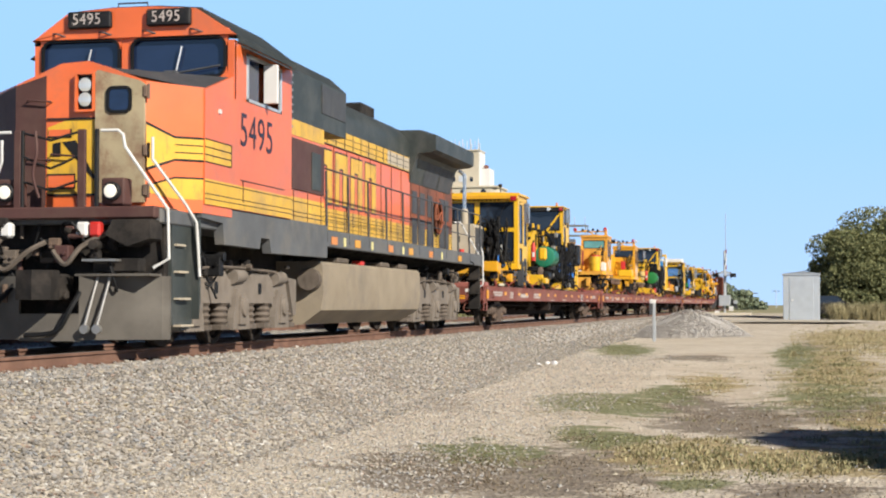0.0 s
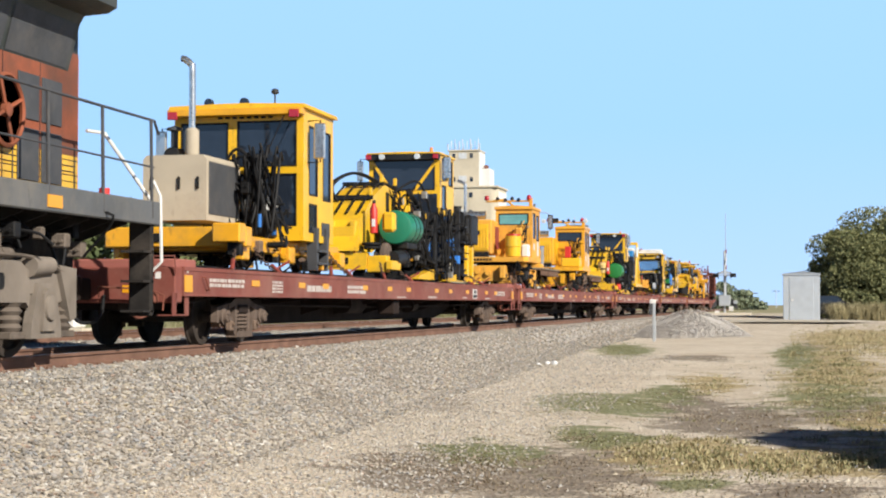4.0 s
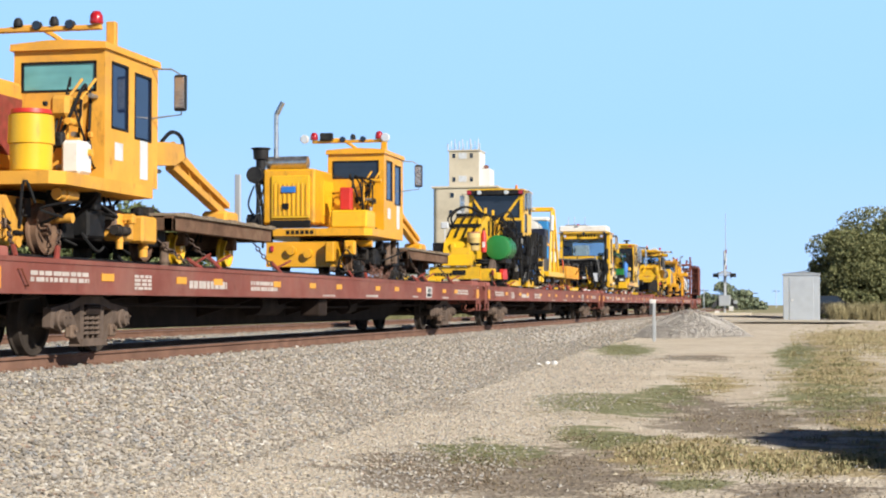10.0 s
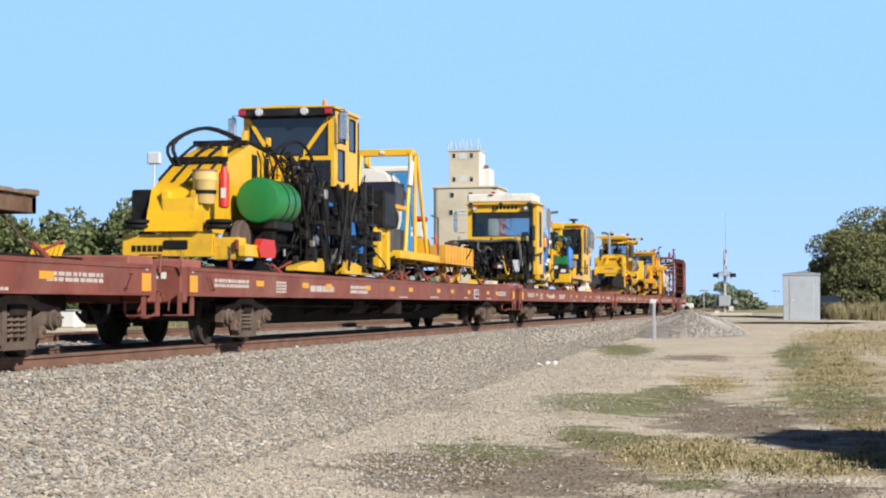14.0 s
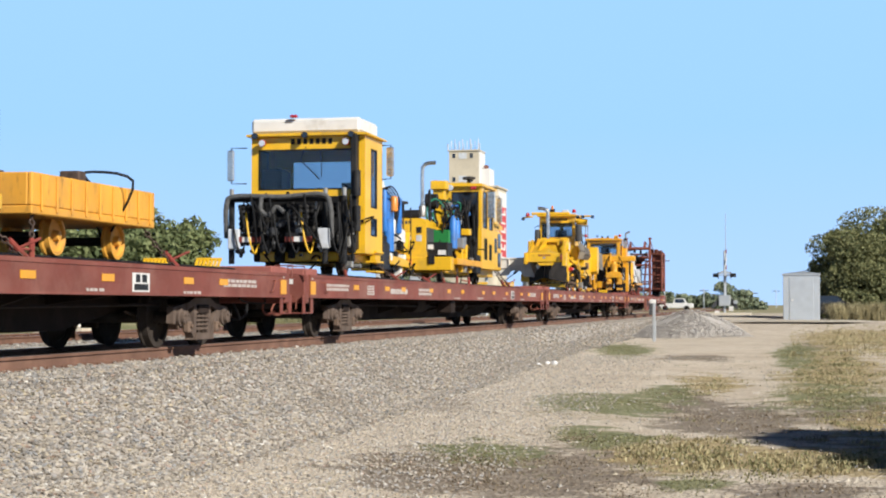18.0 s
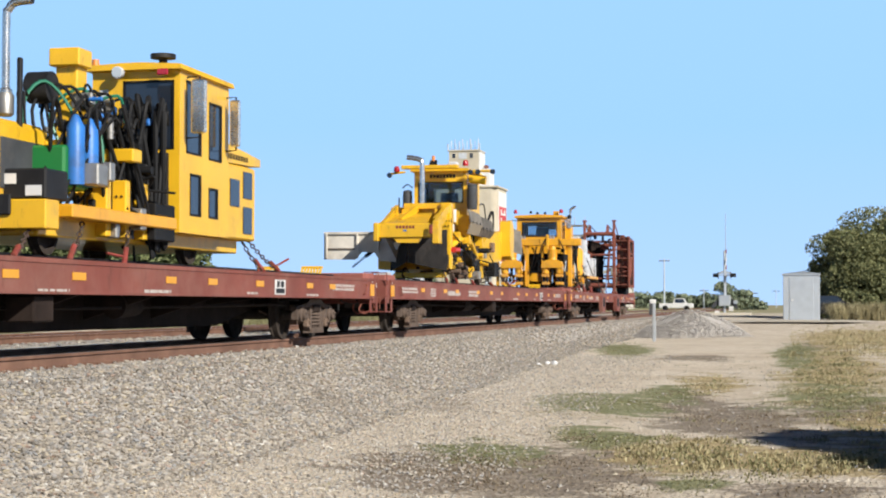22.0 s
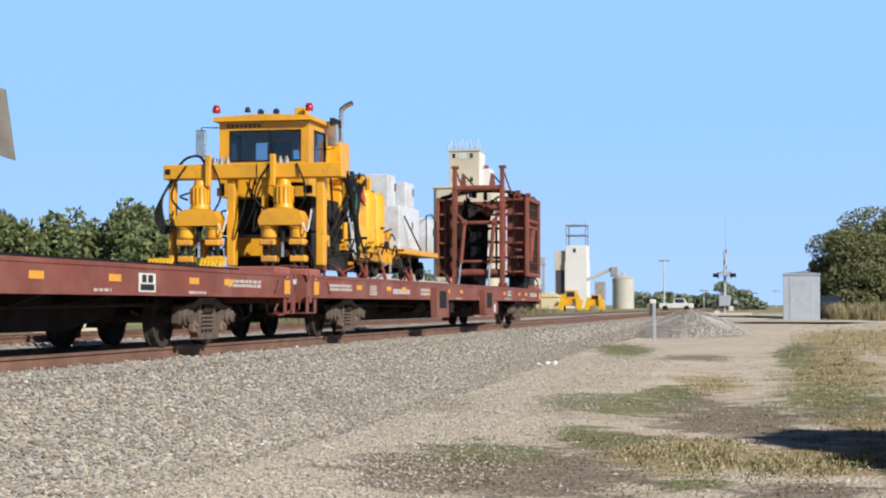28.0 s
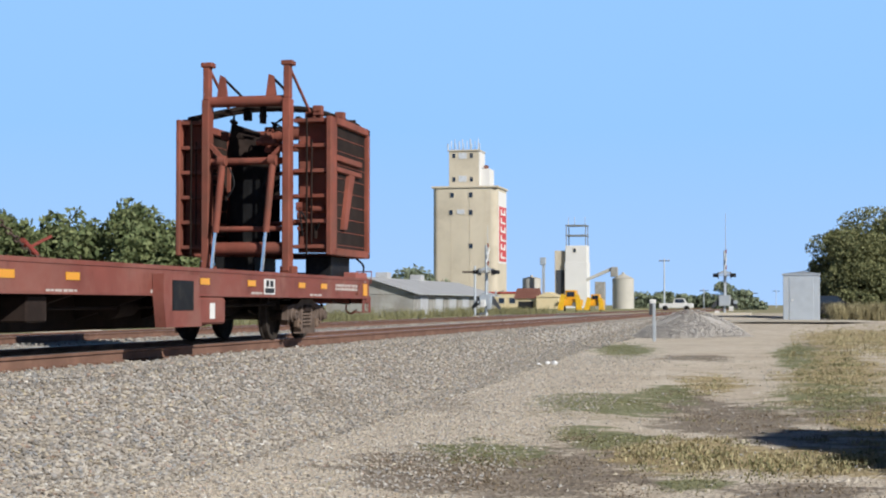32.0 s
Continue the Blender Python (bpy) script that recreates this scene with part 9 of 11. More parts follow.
# ---- gantry cart with a generator, a blue cabin, a white tank and a yellow trailer
def gantry_group():
    t = thing("gantry_cart", 115.0, 1.06, "yellow gantry cart with tall tubular frame and dark generator", "rail cart")
    bx = drawer(t)
    for s in (114.9, 116.9):
        load_wheel(t, s, 0.24, TRUCK)
    bx(-0.9, 1.1, 113.5, 117.6, 1.62, 1.80, "cart_frame", YELLOW2)
    for x in (-0.15, 1.02):
        for a, b in (((x, 114.2, 1.7), (x, 114.75, 4.06)), ((x, 116.5, 1.7), (x, 115.36, 4.06)), ((x, 115.2, 1.8), (x, 115.18, 4.06))):
            bm = B()
            cyl(bm, a, b, 0.045, n=8)
            part("gantry_leg", bm, YELLOW2, t)
        bm = B()
        cyl(bm, (x, 114.7, 4.08), (x, 115.3, 4.08), 0.055, n=8)
        part("gantry_tie", bm, YELLOW2, t)
    bx(-0.22, 1.08, 114.72, 114.86, 4.0, 4.16, "gantry_beam", YELLOW2)
    bx(0.30, 0.42, 114.69, 114.72, 4.05, 4.12, "beam_bracket", WHITE)
    bm = B()
    cyl(bm, (1.06, 114.5, 3.3), (1.06, 114.68, 3.85), 0.062, n=8)
    part("pale_sleeve", bm, WHITE, t)
    bx(0.1, 1.0, 113.5, 114.5, 2.72, 2.82, "generator_shelf", YELLOW)
    bx(0.16, 0.95, 113.6, 114.45, 2.82, 3.33, "generator_box", material("navy_box", (0.02, 0.024, 0.045), 0.4, spread=0.2), 0.02, "dark navy generator box")
    bx(0.30, 0.37, 113.594, 113.6, 3.1, 3.22, "box_mark", WHITE, 0)
    bx(0.66, 0.88, 113.594, 113.6, 2.86, 2.90, "box_mark", WHITE, 0)
    bm = B()
    cyl(bm, (0.5, 113.9, 2.5), (0.9, 113.9, 2.5), 0.2, n=16)
    part("generator_fan", bm, GREASESHADE, t)
    bx(-0.1, 0.9, 113.4, 114.8, 1.75, 2.3, "rubber_bin", CHARCOAL, 0.04)
    bx(0.28, 0.36, 113.37, 113.4, 1.85, 2.3, "bin_strap", AMBER, 0)
    for i in range(4):
        hose(t, [(0.1, 113.3, 1.75), (0.5, 113.0 + 0.1 * i, 1.6), (0.9, 113.3, 1.62), (1.0, 114.0, 1.7 + 0.03 * i)], 0.02)
    bm = B()
    tube(bm, [(1.06, 117.55, 1.75), (1.06, 117.55, 2.72), (1.06, 117.1, 2.74), (1.06, 116.75, 2.74)], 0.02, 7, False), tube(bm, [(1.06, 117.55, 2.2), (1.06, 116.8, 2.2)], 0.016, 6, False)
    part("hand_rail", bm, CHARCOAL, t)
    bx(0.45, 0.85, 116.9, 117.3, 2.2, 2.62, "cooler", WHITE, 0.05, "white drink cooler with a red lid")
    bx(0.44, 0.86, 116.88, 117.32, 2.62, 2.74, "cooler_lid", RED, 0.03)
    bx(0.3, 0.9, 116.85, 117.35, 1.80, 2.2, "cooler_stand", YELLOW)
    bm = B()
    add(bm, [(1.09, 117.0, 2.32), (1.12, 117.05, 1.92), (1.07, 117.28, 1.95), (1.10, 117.22, 2.2), (1.11, 117.0, 2.32), (1.13, 117.05, 1.92), (1.09, 117.28, 1.95), (1.12, 117.22, 2.2)], [(0, 1, 2, 3), (7, 6, 5, 4), (0, 4, 5, 1), (1, 5, 6, 2), (2, 6, 7, 3), (3, 7, 4, 0)])
    part("flag", bm, material("orange_cloth", (0.75, 0.13, 0.05), 0.8), t, "orange warning flag")
    bm = B()
    cyl(bm, (0.2, 113.2, 1.8), (0.2, 113.2, 4.6), 0.022, n=6)
    part("whip_aerial", bm, BLACK, t)
    for a, b in (((1.0, 113.7, 1.7), (1.25, 112.9, 1.1)), ((1.0, 115.0, 1.7), (1.25, 115.7, 1.1)), ((0.95, 114.3, 1.5), (1.2, 113.6, 1.1)), ((1.0, 117.2, 1.65), (1.25, 117.9, 1.1))):
        chain(t, a, b)
    wt = thing("white_tank", 114.3, 2.3, "white rounded plastic water tank", "tank")
    bm = B()
    prism(bm, [(-1.0, 2.3), (0.45, 2.3), (0.55, 2.5), (0.55, 3.45), (0.40, 3.66), (0.1, 3.76), (-0.7, 3.76), (-0.95, 3.62), (-1.05, 3.4)], "y", 114.95, 115.9)
    bmesh.ops.bevel(bm, geom=[e for e in bm.edges], offset=0.05, segments=2, affect="EDGES")
    part("shell", bm, WHITE, wt)
    bm = B()
    tube(bm, [(-0.1, 114.9, 3.0), (-0.1, 114.88, 3.5), (-0.1, 115.3, 3.8)], 0.015, 5)
    part("tie_strap", bm, GREASESHADE, wt)
    tb = drawer(wt)
    tb(-0.9, 0.5, 115.0, 115.85, 1.8, 2.3, "tank_stand", GREASESHADE)
    w = thing("portable_toilet", 116.5, 1.8, "light blue portable toilet cabin with a white roof", "portable toilet")
    wx = drawer(w)
    wx(-0.45, 0.70, 115.95, 116.8, 1.8, 3.72, "cabin_wall", TOILET, 0.03)
    wx(-0.48, 0.73, 115.92, 116.83, 3.72, 3.88, "roof", WHITE, 0.06)
    wx(0.70, 0.715, 116.0, 116.72, 1.9, 3.6, "door", TOILET, 0.01)
    for i in range(3):
        wx(0.705, 0.72, 116.05, 116.65, 3.45 + 0.07 * i, 3.48 + 0.07 * i, "vent_slot", NAVY, 0)
    wx(0.716, 0.72, 116.1, 116.5, 2.38, 2.44, "door_mark", WHITE, 0)
    wx(0.716, 0.72, 116.1, 116.35, 2.22, 2.34, "door_mark", WHITE, 0)
    # yellow trailer cart
    c = thing("trailer_cart", 120.2, 1.06, "small yellow open trailer cart full of scrap", "rail cart")
    cx = drawer(c)
    for s in (119.6, 121.4):
        load_wheel(c, s, 0.24, YELLOW3)
    for x0, x1, y0, y1 in ((-0.9, -0.84, 118.3, 121.9), (1.04, 1.10, 118.3, 121.9), (-0.84, 1.04, 118.3, 118.36), (-0.84, 1.04, 121.84, 121.9)):
        cx(x0, x1, y0, y1, 1.72, 2.10, "side_board", YELLOW3)
    cx(-0.9, 1.10, 118.3, 121.9, 1.62, 1.72, "bed", YELLOW3)
    for i in range(9):
        cx(1.10, 1.125, 118.5 + i * 0.4, 118.54 + i * 0.4, 1.66, 2.08, "rib", YELLOW3)
    clutter(c, -0.7, 0.9, 118.5, 121.7, 1.75, 2.1, 26, 51, [CHAIN, GREASESHADE, UNDER, CHAIN], "scrap", 0.24)
    for k in (0, 1):
        chain(c, (1.0, 118.5 + 3.2 * k, 1.65), (1.25, 118.0 + 4.4 * k, 1.1))


gantry_group()


# ---- white-roofed machine with work heads on its front
SLEEVE = material("grey_hose_sleeve", (0.12, 0.12, 0.12), 0.8, spread=0.3, size=12)


def white_roofed_machine():
    t = thing("track_machine", 133.5, 1.06, "yellow track machine with a white roof unit and black work heads", "track machine", "track machines on the train")
    bx = drawer(t)
    for s in (132.6, 136.5):
        load_wheel(t, s)
    bx(-0.8, 0.8, 132.0, 137.7, 1.45, 1.64, "frame", YELLOW2)
    bx(0.2, 0.95, 134.0, 135.4, 1.62, 2.1, "dark_engine_side", GREASESHADE, 0.03)
    bx(0.75, 1.05, 134.6, 135.3, 1.30, 1.95, "fuel_can", BLACK, 0.06)
    clutter(t, 0.75, 1.05, 135.3, 137.6, 1.35, 2.0, 22, 67, [YELLOW2, GREASESHADE, YELLOW2, WHITE, GREASESHADE], size=0.18)
    front = [(-1.0, 1.0, 2.90, 3.72, CLEAR)]
    side = [(132.95, 133.45, 2.55, 3.75, GLASSB), (132.95, 133.45, 1.98, 2.35, GLASSB)]
    c = cab(t, -1.15, 1.22, 132.5, 133.9, 1.62, 3.98, YELLOW2, front, side, [(-0.70, 0.95, 2.92, 3.58, CLEAR)], GLASS, 0.06, 0.14, None, CLEAR)
    bm = B()
    box(bm, -1.08, -0.72, 133.1, 133.8, 1.75, 3.4, 0.05), box(bm, -0.72, 0.5, 133.4, 133.8, 1.75, 2.95, 0.05)
    part("control_desk", bm, BLACK, c)
    bm = B()
    cyl(bm, (0.75, 132.9, 2.85), (0.75, 132.9, 3.05), 0.12, n=14)
    part("steering_post", bm, BLACK, c)
    bx(-1.20, 1.08, 132.62, 134.05, 4.06, 4.36, "roof_unit", WHITE, 0.05, "white roof air conditioner")
    bx(-0.35, -0.2, 132.5, 132.6, 4.36, 4.42, "roof_light", REDLENS)
    for i in range(7):
        bx(-0.32 + i * 0.13, -0.24 + i * 0.13, 132.494, 132.5, 3.82, 3.93, "painted_mark", GREASESHADE, 0)
    for x, m in ((-1.02, BLACK), (0.02, BLACK), (0.98, BLACK)):
        lamp(t, x, 132.33, 3.98, 0.065, m)
    for x in (-0.88, 0.86):
        lamp(t, x, 132.38, 3.84, 0.075, REDLENS, "tail_light")
    mirror(t, -1.55, 132.4, 3.4, 0.62, 0.14, 0.3, -1)
    mirror(t, 1.42, 133.8, 3.55, 0.6, 0.16, 0.2)
    bm = B()
    tube(bm, [(0.02, 132.4, 3.75), (-0.1, 132.42, 3.5), (0.3, 132.44, 3.1)], 0.012, 5, False), tube(bm, [(0.32, 132.44, 3.68), (0.34, 132.44, 3.15)], 0.01, 5, False)
    part("wiper", bm, BLACK, c)
    # black post with actuator at the near corner
    bx(0.98, 1.10, 132.28, 132.5, 1.7, 4.0, "corner_post", BLACK)
    for z in (2.05, 2.75):
        bm = B()
        cyl(bm, (1.12, 132.25, z), (1.12, 132.25, z + 0.5), 0.075, n=12)
        part("actuator", bm, BLACK, t)
    # the work-head cage
    for x in (-1.30, 0.62, 1.0):
        bm = B()
        cyl(bm, (x, 131.75, 1.4), (x, 131.75, 2.72), 0.06, n=10)
        part("guide_column", bm, BLACK, t)
        bm = B()
        cyl(bm, (x, 131.75, 2.72), (x, 131.75, 2.88), 0.045, n=10)
        part("column_cap", bm, STEEL, t)
    bm = B()
    cyl(bm, (-1.25, 131.7, 2.66), (0.75, 131.7, 2.66), 0.05, n=10)
    part("cage_bar", bm, BLACK, t)
    bm = B()
    tube(bm, [(-1.35, 131.6, 1.9), (-1.34, 131.55, 2.55), (-1.15, 131.55, 2.72), (-0.2, 131.55, 2.70), (0.6, 131.55, 2.74), (0.78, 131.55, 2.5), (0.8, 131.55, 1.9)], 0.05, 9)
    part("sleeve_hose", bm, SLEEVE, t, "grey ribbed hose sleeve")
    bm = B()
    tube(bm, [(-0.6, 131.5, 2.7), (-0.62, 131.5, 2.45), (-0.45, 131.5, 2.35), (-0.3, 131.5, 2.5), (-0.15, 131.5, 2.4)], 0.045, 8)
    part("sleeve_hose", bm, SLEEVE, t, "grey ribbed hose sleeve")
    for x in (-0.95, 0.1):
        bx(x - 0.22, x + 0.32, 131.5, 132.0, 1.78, 2.0, "head_block", BLACK)
        for k in range(3):
            bx(x - 0.21 + k * 0.18, x - 0.03 + k * 0.18, 131.46, 131.5, 1.82, 1.92, "stripe", (CHAINRED, WHITE, CHAINRED)[k], 0)
        for j in range(4):
            bm = B()
            lathe(bm, [(2.02 + i * 0.055, 0.085 if i % 2 else 0.06) for i in range(11)], (x - 0.12 + j * 0.13, 131.75, 0), "z", 12)
            part("coil_column", bm, GREASESHADE if j % 2 else BLACK, t)
    for x in (-1.2, 0.62):
        bx(x - 0.08, x + 0.16, 131.45, 131.55, 1.68, 2.08, "light_box", PALE, 0.02, "pale grey control box")
    for i in range(8):
        x = -1.2 + i * 0.28
        hose(t, [(x, 131.5, 2.4), (x + 0.1, 131.4, 1.9), (x + 0.2, 131.45, 1.6), (x + 0.25, 131.6, 1.9)], 0.02, YELLOW2 if i % 4 == 1 else RUBBER)
    clutter(t, -1.2, 0.95, 131.6, 132.3, 1.45, 2.65, 70, 61, [BLACK, GREASESHADE, GREASESHADE, STEEL, CHARCOAL, BLACK], size=0.17)
    bx(-1.0, 0.8, 132.2, 132.5, 1.45, 2.75, "head_frame", GREASESHADE)
    loom(t, -1.1, -0.4, 131.45, 131.8, 2.55, 2.0, 5, 64, 0.018)
    loom(t, 0.0, 0.6, 131.45, 131.8, 2.55, 2.0, 5, 65, 0.018)
    loom(t, 0.8, 1.15, 131.7, 132.2, 2.5, 1.7, 7, 66, 0.018)
    clutter(t, 0.9, 1.2, 131.9, 132.5, 1.35, 2.3, 20, 62, [BLACK, GREASESHADE, STEEL], size=0.15)
    for k in range(3):
        bx(1.05, 1.28, 133.2, 133.8, 1.25 + k * 0.2, 1.29 + k * 0.2, "step", YELLOW2, 0.005)
    # hose reel, hydraulic cluster and rear arm
    bx(0.50, 0.85, 135.75, 136.45, 2.15, 2.92, "pump_block", BLUE, 0.05, "blue hydraulic pump block")
    bx(0.52, 0.82, 135.8, 136.2, 2.92, 3.06, "pump_head", BLUE, 0.04)
    for y, z0, z1, r, m in ((135.85, 1.75, 2.5, 0.13, BLUE), (136.75, 2.2, 3.0, 0.09, BLUE), (136.35, 1.8, 2.5, 0.06, STEEL), (135.5, 2.2, 3.1, 0.06, BLUE)):
        bm = B()
        lathe(bm, [(z0, r * 0.8), (z0 + 0.03, r), (z1 - 0.03, r), (z1, r * 0.7)], (0.86, y, 0), "z", 16)
        part("pump_cylinder", bm, m, t)
    bm = B()
    lathe(bm, [(3.10, 0.09), (3.12, 0.11), (3.26, 0.11), (3.27, 0.08), (3.36, 0.08)], (0.66, 135.95, -0.04), "z", 16)
    part("breather_cap", bm, WHITE, t, "pale breather cap")
    bm = B()
    lathe(bm, [(2.66, 0.07), (2.68, 0.085), (2.96, 0.085), (3.0, 0.06)], (0.92, 136.15, 0), "z", 14)
    part("orange_filter", bm, AMBER, t)
    for k in range(6):
        d = 0.06 * k
        hose(t, [(0.5 + d, 135.3, 2.0), (0.5 + d, 135.4 - 0.3 * d, 2.7), (0.6 + d, 135.75, 3.10 + 0.3 * d), (0.7 + d, 136.2, 3.02), (0.85 + 0.2 * d, 136.5 + 0.4 * d, 2.7), (0.8, 136.5 + 0.4 * d, 2.1)], 0.017, RUBBER if k != 4 else GREASESHADE)
    bx(0.5, 0.95, 136.75, 137.15, 1.95, 2.32, "white_canister", WHITE, 0.06)
    bm = B()
    lathe(bm, [(1.80, 0.15), (1.82, 0.17), (2.22, 0.19), (2.26, 0.20)], (0.78, 137.5, 0), "z", 18)
    part("bucket", bm, YELLOW2, t, "yellow plastic bucket")
    for y in (137.1, 137.85):
        bm = B()
        cyl(bm, (0.9, y, 1.6), (0.9, y, 2.85), 0.018, n=6)
        part("marker_rod", bm, BLACK, t)
    bx(-0.8, 0.6, 134.0, 135.0, 1.7, 2.3, "engine_cover", GREASESHADE)
    bx(1.0, 1.1, 134.0, 134.3, 2.0, 2.5, "yellow_box", YELLOW2)
    bm = B()
    prism(bm, [(134.2, 1.52), (137.3, 1.44), (137.5, 1.50), (137.2, 1.60), (136.2, 1.66), (134.2, 1.66)], "x", 0.88, 1.00)
    part("side_arm", bm, YELLOW2, t)
    clutter(t, 0.1, 0.95, 134.9, 137.8, 1.6, 2.4, 30, 63, [BLUE, BLUE, YELLOW2, GREASESHADE, STEEL, WHITE], size=0.17)
    for a, b in (((0.9, 132.0, 1.5), (1.2, 131.2, 1.1)), ((0.95, 134.4, 1.5), (1.25, 135.3, 1.1)), ((0.85, 137.5, 1.5), (1.25, 138.5, 1.1))):
        chain(t, a, b)


white_roofed_machine()


# ---- machine with a closed hood, gas bottles and a glazed rear cab
def bottle_machine():
    t = thing("track_machine", 144.5, 1.06, "yellow track machine with blue bottles and a glazed cab", "track machine", "track machines on the train")
    bx = drawer(t)
    for s in (141.9, 146.6):
        load_wheel(t, s)
    bx(-1.4, 1.2, 141.0, 141.35, 1.46, 1.80, "front_beam", YELLOW2)
    bx(-0.95, 0.95, 141.3, 148.2, 1.40, 1.66, "frame", YELLOW2)
    bx(-0.30, 0.0, 140.96, 141.0, 1.55, 1.72, "tow_plate", CHAINRED)
    bx(0.05, 0.2, 140.93, 141.0, 1.52, 1.75, "hose_box", AMBER)
    bx(0.62, 0.78, 140.95, 141.0, 1.62, 1.86, "hinge_box", BLACK)
    bm = B()
    prism(bm, [(-0.68, 1.80), (0.52, 1.80), (0.52, 2.70), (0.43, 2.78), (-0.59, 2.78), (-0.68, 2.70)], "y", 141.1, 142.4)
    h = part("engine_hood", bm, YELLOW2, t)
    for x, z in ((-0.62, 2.15), (-0.3, 2.45), (0.0, 2.15)):
        bx(x - 0.02, x + 0.02, 141.07, 141.1, z, z + 0.2, "hood_latch", YELLOW, 0.005, "", h)
    bm = B()
    cyl(bm, (-0.28, 141.09, 2.18), (-0.28, 141.12, 2.18), 0.07, n=14)
    part("crank_hole", bm, GREASESHADE, h)
    for i in range(8):
        bx(-0.55 + i * 0.09, -0.49 + i * 0.09, 141.094, 141.1, 2.64, 2.72, "painted_mark", CHARCOAL, 0, "", h)
    bx(0.28, 0.42, 141.094, 141.1, 2.4, 2.56, "notice", BLACK, 0, "", h)
    bx(0.28, 0.42, 141.094, 141.1, 2.2, 2.36, "notice", PALE, 0, "", h)
    bx(0.52, 0.535, 141.2, 142.3, 1.95, 2.55, "hood_side_grille", CHARCOAL, 0.01, "", h)
    bm = B()
    cyl(bm, (-0.2, 141.4, 2.88), (0.3, 141.4, 2.88), 0.13, n=16)
    part("air_cleaner", bm, BLACK, t)
    bm = B()
    lathe(bm, [(2.95, 0.05), (3.15, 0.05), (3.16, 0.15), (3.22, 0.15), (3.24, 0.05)], (-0.15, 141.4, 0), "z", 14)
    part("air_intake", bm, BLACK, t)
    exhaust(t, 0.28, 141.8, 2.85, 4.22, 0.05, 0.34)
    bx(0.44, 0.50, 141.75, 141.82, 2.6, 3.55, "exhaust_guard", BLACK)
    bx(0.40, 1.05, 141.3, 141.9, 1.82, 2.18, "battery_box", BLACK, 0.02)
    bx(0.50, 0.68, 141.29, 141.3, 2.0, 2.12, "notice", WHITE, 0)
    bx(0.80, 1.0, 141.29, 141.3, 1.86, 1.98, "notice", PALE, 0)
    bx(0.5, 0.95, 142.0, 142.7, 2.0, 2.52, "green_box", GREEN2, 0.03, "green tool box")
    for y in (142.2, 142.6):
        bm = B()
        lathe(bm, [(2.05, 0.11), (2.75, 0.11), (2.85, 0.06), (2.9, 0.03)], (1.0, y, 0), "z", 16)
        part("gas_bottle", bm, BLUE, t, "blue gas bottle")
    bx(1.05, 1.25, 142.3, 142.6, 2.05, 2.32, "junction_box", STEEL, 0.02)
    clutter(t, 0.45, 1.05, 143.3, 145.1, 1.55, 2.9, 46, 74, [GREASESHADE, BLACK, RUBBER, STEEL, GREASESHADE], size=0.2)
    loom(t, 0.6, 1.1, 143.6, 144.9, 3.0, 1.8, 16, 75, 0.024)
    bx(0.2, 0.95, 143.9, 144.9, 1.66, 2.75, "valve_bank", GREASESHADE, 0.02)
    clutter(t, 0.0, 1.0, 142.4, 144.6, 2.4, 3.4, 46, 71, [BLUE, GREASESHADE, STEEL, YELLOW2, BLACK, BLUE], size=0.17)
    loom(t, 0.1, 1.1, 142.0, 143.5, 3.0, 1.8, 16, 73, 0.02)
    clutter(t, 0.1, 1.15, 142.6, 144.9, 1.5, 2.4, 46, 72, [GREASESHADE, STEEL, YELLOW2, BLACK, GREASESHADE, YELLOW2], size=0.19)
    for i in range(8):
        y = 142.3 + i * 0.25
        hose(t, [(0.4 + 0.08 * i, y, 2.2), (0.3, y - 0.1, 3.0), (0.5 + 0.05 * i, y + 0.1, 3.35), (0.8, y + 0.3, 2.9), (0.9, y + 0.2, 2.2)], 0.022, RUBBER if i % 3 else GREEN)
    bm = B()
    cyl(bm, (0.2, 142.6, 3.3), (0.5, 142.6, 3.3), 0.2, n=18)
    part("hose_drum", bm, BLACK, t)
    bx(0.25, 0.55, 143.2, 143.5, 2.0, 3.75, "mast", YELLOW2)
    bx(0.2, 0.62, 143.1, 143.5, 3.65, 3.88, "mast_head", YELLOW2)
    bx(0.5, 1.15, 143.6, 143.9, 2.45, 2.62, "slide_beam", YELLOW2)
    for y in (142.9, 143.5, 144.1):
        bx(0.9, 1.1, y, y + 0.14, 1.45, 2.2, "guide_leg", YELLOW2)
    bx(0.3, 1.25, 141.6, 144.9, 1.62, 1.78, "side_beam", YELLOW)
    bx(0.95, 1.22, 144.2, 144.9, 1.45, 1.95, "rubber_flap", RUBBER)
    loom(t, 0.55, 1.15, 144.6, 145.0, 3.2, 1.6, 22, 77, 0.03)
    bm = B()
    lathe(bm, [(2.85, 0.07), (2.88, 0.10), (3.10, 0.10), (3.16, 0.06)], (0.28, 141.8, 0), "z", 14)
    part("exhaust_silencer", bm, STEEL, t)
    # black sheet standing in for the shade of an open gap
    bx(0.30, 1.05, 145.02, 145.09, 1.62, 2.70, "dark_curtain", GREASESHADE, 0.01, "greasy dark gap under the cab window")
    # glazed cab
    front = [(0.36, 1.12, 2.75, 3.72)]
    side = [(145.35, 145.95, 2.72, 3.75), (146.25, 146.8, 2.70, 3.55), (145.5, 145.95, 1.85, 2.45), (146.25, 146.65, 1.85, 2.3)]
    c = cab(t, -0.10, 1.20, 145.1, 147.1, 1.60, 3.86, YELLOW2, front, side, (), GLASS, 0.1, 0.12)
    bx(0.02, 0.14, 145.08, 145.1, 2.6, 3.6, "door_strip", PALE, 0, "", c)
